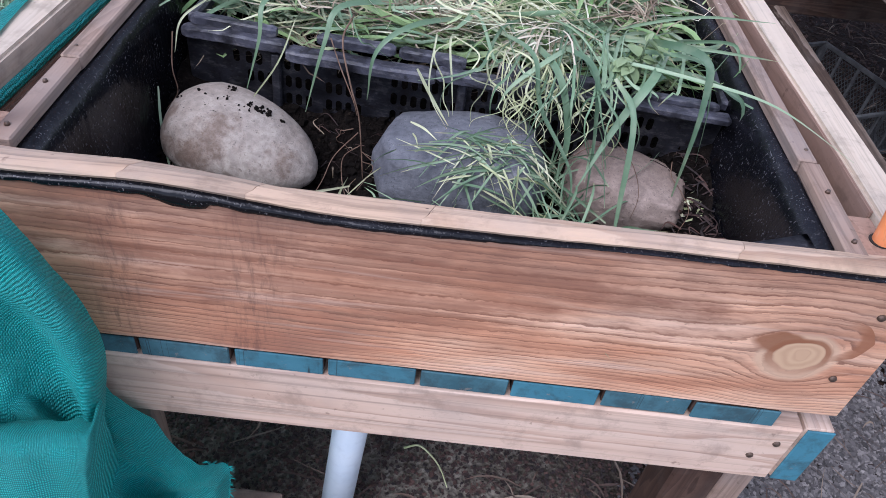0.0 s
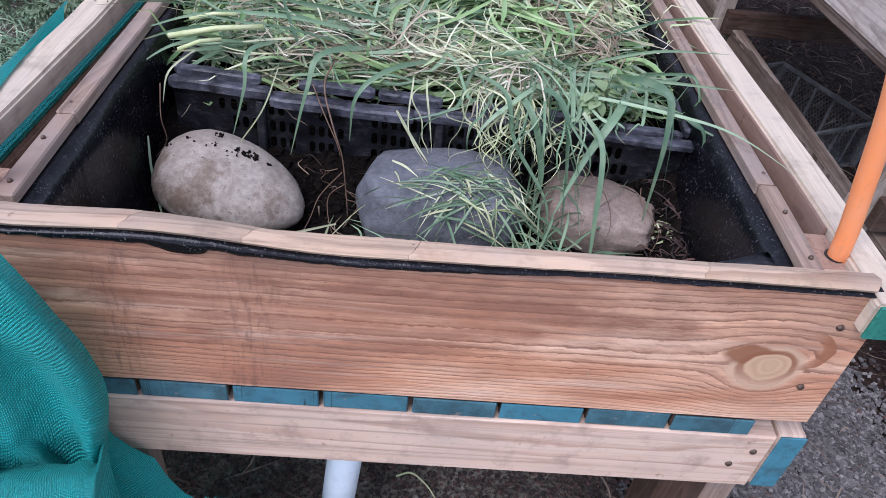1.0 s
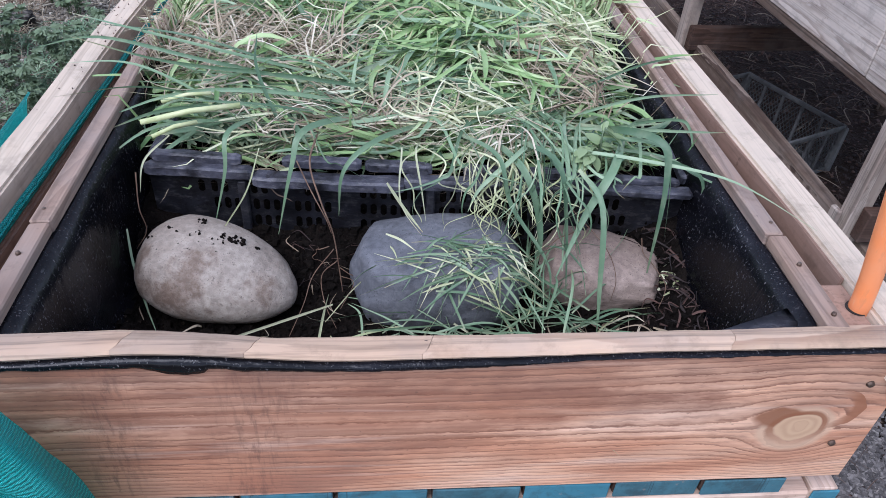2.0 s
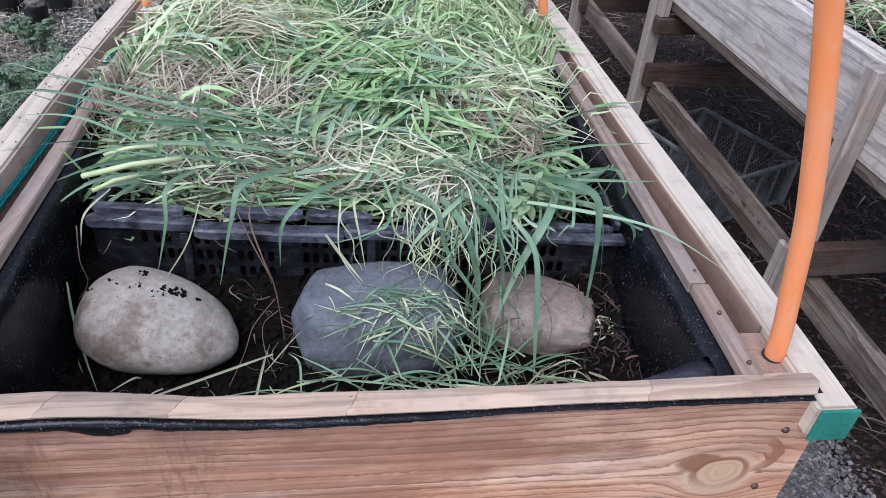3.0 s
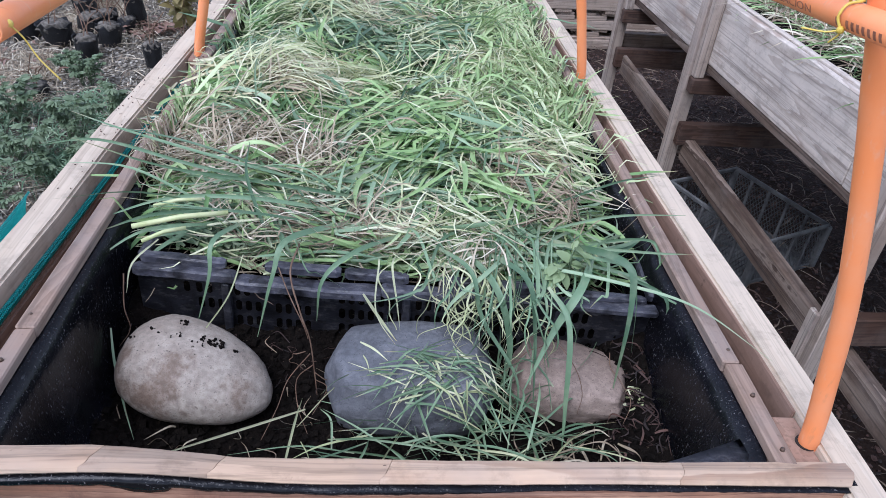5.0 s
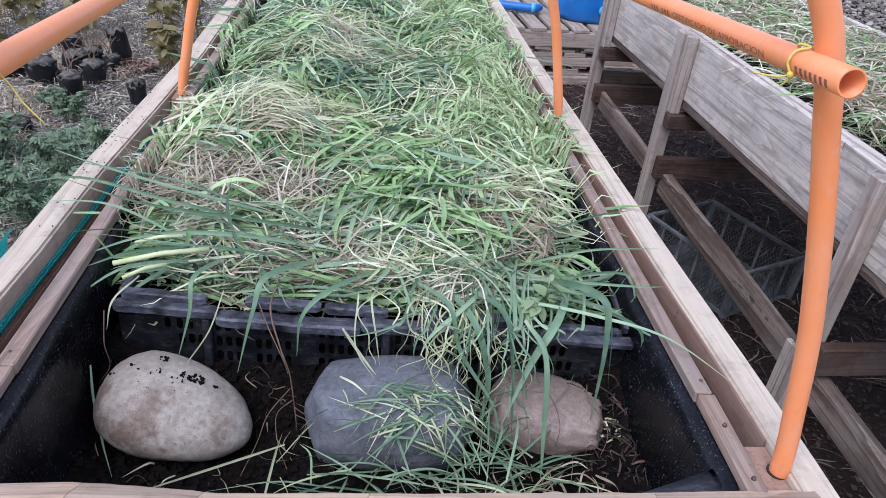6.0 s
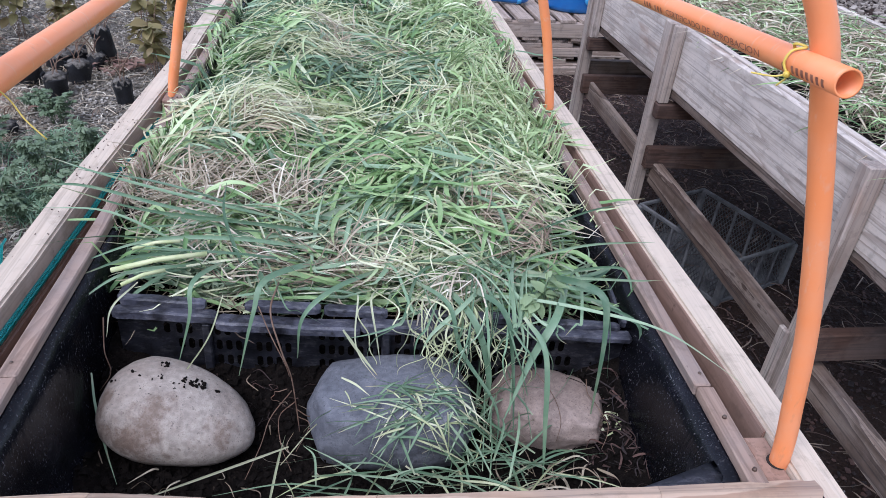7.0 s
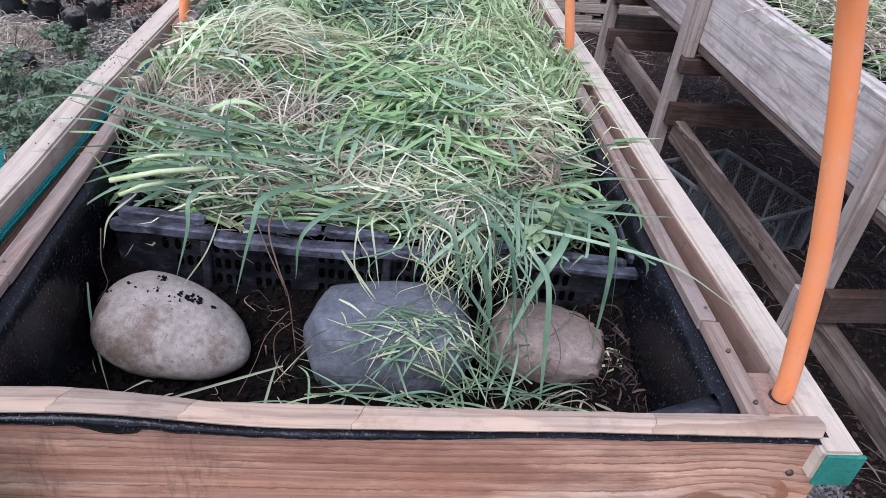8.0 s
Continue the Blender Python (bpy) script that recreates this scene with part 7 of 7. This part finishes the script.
# ---- the older bed alongside ----
old = thing("weathered_planter_bed", (1.129, 0.032, -0.03), "weathered grey timber planter bed on tall legs", "planter", turn=2.544)
for a, b in ((-0.35, 1.02), (1.022, 2.69)):
    bar("side_board", old, 0.0, 0.022, a, b, 0.595, 0.800, "grey", 0.003, wobble=0.001)
bar("inner_strip", old, 0.0235, 0.040, -0.35, 2.69, 0.74, 0.806, "grey", 0.003)
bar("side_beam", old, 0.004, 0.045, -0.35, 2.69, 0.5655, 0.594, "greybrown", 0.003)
bar("side_board", old, 0.83, 0.852, -0.35, 2.69, 0.595, 0.80, "grey", 0.003)
for ey in (-0.372, 2.692):
    bar("end_board", old, 0.0, 0.85, ey, ey + 0.02, 0.595, 0.80, "grey", 0.003)
for i in range(9):
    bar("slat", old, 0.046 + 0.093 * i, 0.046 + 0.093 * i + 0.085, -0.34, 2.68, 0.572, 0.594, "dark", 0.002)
# cross rails use the darkened wood, painting in the shade below the bed
for ly, deep, top in ((0.812, 0.042, 0.80), (1.855, 0.046, 0.812), (2.615, 0.046, 0.80)):
    leg = bar("leg", old, -0.047, -0.001, ly, ly + deep, -0.01, top, "leg", 0.003, wobble=0.001)
    if ly > 1:
        under(bar("leg_cleat", old, -0.036, -0.001, ly - 0.031, ly - 0.001, 0.545, top - 0.004, "leg", 0.003), leg)
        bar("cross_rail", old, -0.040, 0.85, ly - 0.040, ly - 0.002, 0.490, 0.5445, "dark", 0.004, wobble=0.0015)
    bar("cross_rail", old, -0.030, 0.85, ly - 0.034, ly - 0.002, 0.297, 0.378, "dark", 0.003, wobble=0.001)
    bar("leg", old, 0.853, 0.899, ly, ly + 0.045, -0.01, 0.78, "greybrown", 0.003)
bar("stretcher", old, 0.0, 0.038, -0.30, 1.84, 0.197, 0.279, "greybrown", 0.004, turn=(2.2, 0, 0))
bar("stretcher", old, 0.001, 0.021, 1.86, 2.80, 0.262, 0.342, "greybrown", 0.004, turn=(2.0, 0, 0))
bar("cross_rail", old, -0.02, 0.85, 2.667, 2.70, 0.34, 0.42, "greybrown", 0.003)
bar("leg_cleat", old, -0.062, -0.0475, 0.835, 0.868, 0.06, 0.345, "leg", 0.003)


def old_heap():
    rng = np.random.default_rng(8)
    n = 9000
    lx, ly = rng.uniform(0.13, 0.74, n), rng.uniform(-0.2, 2.6, n)
    c, s = math.cos(radians(2.544)), math.sin(radians(2.544))
    x, y = 1.129 + lx * c - ly * s, 0.032 + lx * s + ly * c
    for name, material, m, label in (("cut_grass", M_GRASS, rng.random(n) < 0.36, "green cut grass spread over the weathered bed"), ("dry_grass", M_STRAW, None, "dry straw spread over the weathered bed")):
        pick = m if m is not None else ~last
        last = pick
        k = int(pick.sum())
        me = blade_mesh(name, np.stack([x[pick], y[pick], np.full(k, 0.738)], 1), rng.uniform(0, 6.28, k), rng.uniform(0.06, 0.22, k), rng.uniform(0.0022, 0.0058, k), rng.normal(0, 0.9, k),
                        rng.uniform(-0.01, 0.03, k), rng.uniform(0, 0.04, k), rng.normal(0, 0.8, k))
        solid(name, me, material, label, "grass", kind="stuff")


old_heap()
bar("soil_fill", old, 0.042, 0.828, -0.34, 2.68, 0.60, 0.765, "dark", 0.0, "dark soil", material=M_SOIL)

# ---- slotted basket on the ground under the old bed ----


def basket():
    c = Vector((1.232, 1.645, 0.0))
    b = thing("plastic_basket", c, "dusty white slotted plastic basket standing on the earth", "basket", turn=-66.0)
    L, W, H = 0.41, 0.32, 0.165

    def lattice(width, height):
        bm = bmesh.new()
        n = int(width / 0.0145)
        for k in range(-int(height / 0.0145), n + 1):
            for sgn in (1, -1):
                x0 = k * 0.0145 if sgn > 0 else width - k * 0.0145
                z0, z1 = 0.012, height - 0.012
                run = (z1 - z0) * 0.62
                xa, xb = x0, x0 + sgn * run
                lo, hi = (xa, xb) if xa < xb else (xb, xa)
                f0, f1 = 0.0, 1.0
                if hi < 0 or lo > width:
                    continue
                if sgn > 0:
                    f0, f1 = max(0.0, (0 - xa) / run), min(1.0, (width - xa) / run)
                else:
                    f0, f1 = max(0.0, (xa - width) / run), min(1.0, xa / run)
                if f1 - f0 < 0.05:
                    continue
                p, q = Vector((xa + (xb - xa) * f0, 0, z0 + (z1 - z0) * f0)), Vector((xa + (xb - xa) * f1, 0, z0 + (z1 - z0) * f1))
                d = (q - p).normalized()
                s = Vector((-d.z, 0, d.x)) * 0.0014
                y = Vector((0, 0.0015 if sgn > 0 else -0.0005, 0))
                vs = [bm.verts.new(v + y) for v in (p - s, q - s, q + s, p + s)]
                bm.faces.new(vs)
        bmesh.ops.solidify(bm, geom=bm.faces[:], thickness=0.002)
        return bm

    for at, turn, wd in (((-L / 2, -W / 2, 0), (0, 0, 0), L), ((-L / 2, W / 2, 0), (0, 0, 0), L), ((-L / 2, -W / 2, 0), (0, 0, 90), W), ((L / 2, -W / 2, 0), (0, 0, 90), W)):
        part("lattice_wall", lattice(wd, H), M_BASKET, b, "", at, turn)
    for sy in (-1, 1):
        part("rim", block(L + 0.012, 0.010, 0.016, 0.003), M_BASKET, b, "", (0, sy * W / 2, H))
        part("foot_band", block(L + 0.004, 0.006, 0.018, 0.002), M_BASKET, b, "", (0, sy * W / 2, 0.009))
        for k in range(1, 5):
            part("rib", block(0.010, 0.006, H, 0.001), M_BASKET, b, "", (-L / 2 + L * k / 5, sy * (W / 2 + 0.001), H / 2))
    for sx in (-1, 1):
        part("rim", block(0.010, W + 0.012, 0.016, 0.003), M_BASKET, b, "", (sx * L / 2, 0, H))
        part("foot_band", block(0.006, W + 0.004, 0.018, 0.002), M_BASKET, b, "", (sx * L / 2, 0, 0.009))
        for k in range(1, 4):
            part("rib", block(0.006, 0.010, H, 0.001), M_BASKET, b, "", (sx * (L / 2 + 0.001), -W / 2 + W * k / 4, H / 2))
        for sy in (-1, 1):
            part("corner_post", block(0.024, 0.024, H, 0.004), M_BASKET, b, "", (sx * L / 2, sy * W / 2, H / 2))
    part("base", block(L, W, 0.006, 0.001), M_BASKET, b, "", (0, 0, 0.006))


basket()

# ---- dry litter on the earth ----


def ground_litter(count, area, seed, label, material=None):
    rng = np.random.default_rng(seed)
    x, y = rng.uniform(area[0], area[1], count), rng.uniform(area[2], area[3], count)
    me = blade_mesh("dry_litter", np.stack([x, y, np.full(count, 0.003)], 1), rng.uniform(0, 6.28, count), rng.uniform(0.03, 0.14, count), rng.uniform(0.0015, 0.005, count), rng.normal(0, 1.0, count),
                    rng.uniform(0.0, 0.012, count), rng.uniform(0, 0.02, count), rng.normal(0, 0.8, count), sections=5)
    solid("dry_litter", me, material or M_LITTER, label, "litter", kind="stuff")


ground_litter(2400, (0.5, 2.4, 0.2, 4.2), 41, "dry stalks and litter on the earth under the weathered bed")
ground_litter(260, (-0.5, 0.6, 0.05, 1.2), 42, "dry roots and litter on the earth under the bed")
ground_litter(5200, (-2.7, -0.5, 0.8, 5.2), 43, "pale dry stalks between the weeds", M_STRAW)


def mulch(count, area, seed, label, size=(0.002, 0.0065)):
    solid("mulch", pebbles("mulch", count, area, size, seed, -0.002, 0.6), M_MULCH, label, "soil", kind="stuff")


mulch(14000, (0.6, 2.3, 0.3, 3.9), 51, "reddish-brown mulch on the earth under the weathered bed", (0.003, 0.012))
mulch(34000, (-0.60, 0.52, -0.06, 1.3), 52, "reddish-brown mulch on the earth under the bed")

# ---- weeds, grass tufts and nursery bags beside the bed ----
for i, (wx, wy, h, sp, n, sz) in enumerate(((-1.17, 2.15, 0.20, 0.16, 60, 0.06), (-1.06, 2.30, 0.22, 0.12, 50, 0.055), (-1.12, 1.86, 0.15, 0.18, 60, 0.055), (-1.28, 1.98, 0.16, 0.16, 50, 0.06),
                                            (-0.98, 2.05, 0.14, 0.12, 40, 0.05), (-1.45, 2.30, 0.2, 0.2, 60, 0.06), (-1.0, 1.70, 0.10, 0.14, 40, 0.045), (-0.95, 1.45, 0.08, 0.12, 30, 0.04),
                                            (-1.55, 2.05, 0.18, 0.2, 50, 0.06), (-1.25, 1.6, 0.1, 0.15, 40, 0.05), (-1.31, 2.68, 0.15, 0.10, 50, 0.055), (-1.42, 2.80, 0.13, 0.08, 36, 0.05))):
    weed(wx, wy, 0.0, h, sp, int(n * 2.0), sz * 0.62, 100 + i, lobes=2)
for i, (wx, wy, h) in enumerate(((-1.08, 3.47, 0.42), (-1.20, 3.85, 0.5), (-1.88, 3.85, 0.36), (-2.05, 3.75, 0.42), (-1.95, 3.35, 0.3), (-1.03, 3.30, 0.30), (-1.72, 4.05, 0.4), (-2.15, 4.15, 0.4), (-1.62, 3.78, 0.28), (-1.34, 4.2, 0.45), (-1.0, 3.9, 0.45))):
    weed(wx, wy, 0.0, h, 0.13, 54, 0.072, 200 + i, M_YELLOW_LEAF, "tall yellowing weed with drooping leaves", "tall_weed", 0, 0.9)


def tuft(count, area, seed, label, material=None, width=(0.003, 0.006)):
    rng = np.random.default_rng(seed)
    c = rng.uniform(0, 1, (24, 2))
    pick = rng.integers(0, 24, count)
    x = area[0] + (area[1] - area[0]) * c[pick, 0] + rng.normal(0, 0.05, count)
    y = area[2] + (area[3] - area[2]) * c[pick, 1] + rng.normal(0, 0.05, count)
    me = blade_mesh("grass_tufts", np.stack([x, y, np.zeros(count)], 1), rng.uniform(0, 6.28, count), rng.uniform(0.05, 0.13, count), rng.uniform(*width, count), rng.normal(0, 0.5, count),
                    np.zeros(count), rng.uniform(0.01, 0.05, count), rng.normal(0, 0.5, count), sections=6)
    solid("grass_tufts", me, material or M_WEED, label, "grass", kind="stuff")


tuft(2400, (-1.6, -0.75, 0.9, 2.5), 61, "short green grass tufts growing beside the bed")
tuft(1500, (-2.1, -1.42, 2.35, 3.0), 62, "half-dry thin grass between the nursery bags", M_STRAW, (0.0015, 0.003))
tuft(1600, (-1.70, -1.28, 3.25, 3.8), 63, "dry grass standing behind the nursery bags", M_STRAW, (0.0015, 0.003))


def nursery_bag(x, y, r, h, seed, lean=0.0):
    rng = random.Random(seed)
    bag = thing("nursery_bag", (x, y, 0), "black plastic nursery bag filled with dry dark soil", "plant pot", "nursery bags on the ground", turn=rng.uniform(0, 360))
    bm = bmesh.new()
    rings = []
    for f in (0.0, 0.08, 0.35, 0.7, 0.95, 1.0, 0.9):
        ring = []
        for k in range(18):
            a = 2 * math.pi * k / 18
            rr = r * (0.86 + 0.14 * f) * (1 + 0.22 * fbm(math.cos(a) * 1.9 + seed, math.sin(a) * 1.9, f * 3)) * (0.93 if len(rings) == 6 else 1.0)
            ring.append(bm.verts.new((rr * math.cos(a) + lean * f, rr * math.sin(a), h * f * (1 + 0.30 * fbm(math.cos(a) * 2.6 + seed, math.sin(a) * 2.6, 7.0)))))
        rings.append(ring)
    for p, q in zip(rings, rings[1:]):
        for k in range(18):
            bm.faces.new((p[k], p[(k + 1) % 18], q[(k + 1) % 18], q[k]))
    bm.faces.new(rings[0][::-1])
    part("bag", bm, M_BAG, bag, smooth=True)
    bm = bmesh.new()
    bmesh.ops.create_icosphere(bm, subdivisions=3, radius=1.0)
    for v in bm.verts:
        k = 1 + 0.45 * fbm(v.co.x * 3 + seed, v.co.y * 3, v.co.z * 3)
        v.co = Vector((v.co.x * r * 0.9 * k + lean * 0.9, v.co.y * r * 0.9 * k, h * 0.90 + v.co.z * h * 0.26 * k))
    filling = part("soil", bm, plain("dry_dark_soil", (0.06, 0.052, 0.042), (0.27, 0.24, 0.20), 60.0, 0.95, 0.9, 0.01) if "dry_dark_soil" not in bpy.data.materials else bpy.data.materials["dry_dark_soil"], bag, smooth=True)
    for _ in range(4):
        a = rng.uniform(0, 6.28)
        q = Vector((lean + rng.uniform(-r, r) * 0.5, rng.uniform(-r, r) * 0.5, h * 0.95))
        under(part("dead_stem", tube(spline([q, q + Vector((0.03 * math.cos(a), 0.03 * math.sin(a), 0.07)), q + Vector((0.09 * math.cos(a), 0.09 * math.sin(a), rng.uniform(0.08, 0.16)))], 4), 0.0022, 5), M_ROOT, bag, smooth=True), filling)


for i, (bx, by, br, bh, lean) in enumerate(((-1.318, 3.505, 0.050, 0.165, 0.03), (-1.425, 3.02, 0.056, 0.095, -0.01), (-1.375, 3.20, 0.060, 0.095, 0.0), (-1.092, 2.945, 0.044, 0.105, -0.01), (-1.60, 3.17, 0.075, 0.10, -0.02), (-1.48, 2.53, 0.065, 0.05, 0.0),
                                               (-1.45, 3.42, 0.055, 0.085, 0.01), (-1.52, 3.33, 0.06, 0.09, -0.02), (-1.355, 3.38, 0.045, 0.07, 0.02), (-1.78, 3.22, 0.07, 0.09, 0.0), (-1.60, 3.58, 0.06, 0.10, 0.02), (-1.99, 3.48, 0.06, 0.11, 0.0))):
    nursery_bag(bx, by, br, bh, 300 + i, lean)


def leaf_pile(x, y, spread, count, seed, label):
    rng = random.Random(seed)
    leaves = []
    for _ in range(count):
        p = Vector((x + rng.gauss(0, spread), y + rng.gauss(0, spread), rng.uniform(0.01, 0.05)))
        a = rng.uniform(0, 6.28)
        leaves.append((p, Vector((math.cos(a), math.sin(a), rng.uniform(-0.3, 0.3))), Vector((rng.gauss(0, 0.5), rng.gauss(0, 0.5), 1)), rng.uniform(0.03, 0.065), rng.uniform(0.008, 0.02), 0))
    solid("dry_leaves", leafy("dry_leaves", leaves), M_DRY_LEAF, label, "leaves", kind="stuff")


M_DRY_LEAF = leaf_material("dry_red_leaves", ((0.0, (0.085, 0.045, 0.032)), (0.5, (0.20, 0.115, 0.088)), (1.0, (0.36, 0.235, 0.185))), (0.24, 0.145, 0.11), 0.1)
leaf_pile(-1.20, 3.40, 0.055, 110, 71, "reddish dry leaves lying between nursery bags and bed")
leaf_pile(-1.9, 2.9, 0.2, 120, 72, "reddish dry leaves lying among the weeds")

# ---- stacked pallets and the blue container behind ----


def pallet(x, y, z, turn, low=False):
    """A pallet with a tall edge plank, or a flatter one on blocks."""
    p = thing("pallet", (x, y, z), "weathered grey wooden pallet on blocks in a stack" if low else "weathered grey wooden pallet with gapped deck boards on a stack", "pallet", "stacked pallets", turn=turn)
    L, W = 1.0, 1.1
    for k in range(3):
        ey = k * (W - 0.045) / 2
        if low:
            bar("lead_board", p, 0, L, ey, ey + 0.09, 0.0, 0.052 if k == 0 else 0.02, "pallet", 0.003, wobble=0.0015)
            for n in range(5):
                bx = n * (L - 0.13) / 4 + 0.02 * math.sin(n * 5 + z * 90)
                bar("block", p, max(0.0, bx), max(0.0, bx) + 0.13, ey + 0.006, ey + 0.08, 0.0525 if k == 0 else 0.0205, 0.078, "pallet", 0.003)
        else:
            bar("stringer", p, 0, L, ey, ey + 0.045, 0.0195, 0.1040, "pallet", 0.003, wobble=0.001)
    if not low:
        for k in range(4):
            bx = k * (L - 0.1) / 3
            bar("bottom_board", p, bx, bx + 0.1, 0.004, W, 0.0, 0.019, "pallet", 0.002)
    for k in range(8):
        bx = k * (L - 0.095) / 7
        bar("top_board", p, bx, bx + 0.095, 0.012 if low else 0.0, W, *((0.0785, 0.094) if low else (0.1045, 0.124)), "pallet", 0.002, wobble=0.0015)
    return p


pallet(0.66, 3.655, -0.005, 5, True)
pallet(0.70, 3.65, 0.0895, 6, True)
pallet(0.63, 3.645, 0.184, 5)
bar("loose_board", thing("loose_plank", (0.65, 3.59, 0), "weathered plank leaning on the pallets", "plank", turn=8), 0.0, 0.95, -0.03, -0.008, 0.0, 0.05, "pallet", 0.003)


def barrel_profile(r, h):
    """A squat moulded container: rounded foot, bulging wall, rounded shoulder."""
    bm = bmesh.new()
    rings = []
    for f, k in ((0.0, 0.86), (0.03, 0.95), (0.10, 1.0), (0.35, 1.03), (0.60, 1.03), (0.85, 1.0), (0.95, 0.93), (1.0, 0.80)):
        rings.append([bm.verts.new((r * 1.25 * k * math.cos(2 * math.pi * n / 40), r * k * math.sin(2 * math.pi * n / 40), h * f)) for n in range(40)])
    for p, q in zip(rings, rings[1:]):
        for n in range(40):
            bm.faces.new((p[n], p[(n + 1) % 40], q[(n + 1) % 40], q[n]))
    bm.faces.new(rings[0][::-1])
    bm.faces.new(rings[-1])
    return bm


tank = thing("blue_container", (1.30, 4.00, 0.309), "blue plastic container with a light blue tap standing on pallets", "container", turn=8)
part("body", barrel_profile(0.17, 0.30), M_TANK, tank, smooth=True)
tap = part("tap", tube(spline([(0, 0, 0), (0, -0.05, 0), (0.02, -0.085, -0.01), (0.045, -0.10, -0.05)], 4), 0.015, 12), M_FITTING, tank, "light blue tap", (0.01, -0.16, 0.085), smooth=True)
under(part("collar", tube([Vector((0, 0, 0)), Vector((0, -0.03, 0))], 0.030, 14), M_FITTING, tank, "", (0.01, -0.165, 0.085), smooth=True), tap)
elbow = thing("pipe_elbow", (0.90, 3.99, 0.337), "light blue plastic pipe fitting lying on the pallets", "pipe fitting", turn=-4)
body = part("body", tube(spline([(-0.18, 0.02, 0.005), (0.0, 0.0, 0.005), (0.06, 0.0, 0.005), (0.09, 0.04, 0.005)], 5), 0.026, 14), M_TANK, elbow, smooth=True)
under(part("collar", tube([Vector((0.035, 0.0, 0.005)), Vector((0.06, 0.0, 0.005))], 0.031, 14), M_FITTING, elbow, smooth=True), body)

# grey ground cloth behind the old bed
bm = bmesh.new()
bmesh.ops.create_grid(bm, x_segments=90, y_segments=150, size=0.5)
for v in bm.verts:
    v.co = Vector((v.co.x * 2.6, v.co.y * 5.0, 0.03 + 0.03 * fbm(v.co.x * 9, v.co.y * 14) + 0.02 * fbm(v.co.x * 30, v.co.y * 45, 2.0)))
bmesh.ops.solidify(bm, geom=bm.faces[:], thickness=0.002)
solid("ground_cloth", bm, M_TARP, "wrinkled dark grey cloth on the ground", "ground cloth", at=(3.45, 2.6, 0.01), smooth=True)

solid("clods", pebbles("clods", 12000, (2.25, 6.0, 0.6, 7.5), (0.010, 0.05), 91, 0.0, 0.6, 0.1), M_EARTH_STONE, "rough grey earth clods on the ground cloth", "soil", kind="stuff")
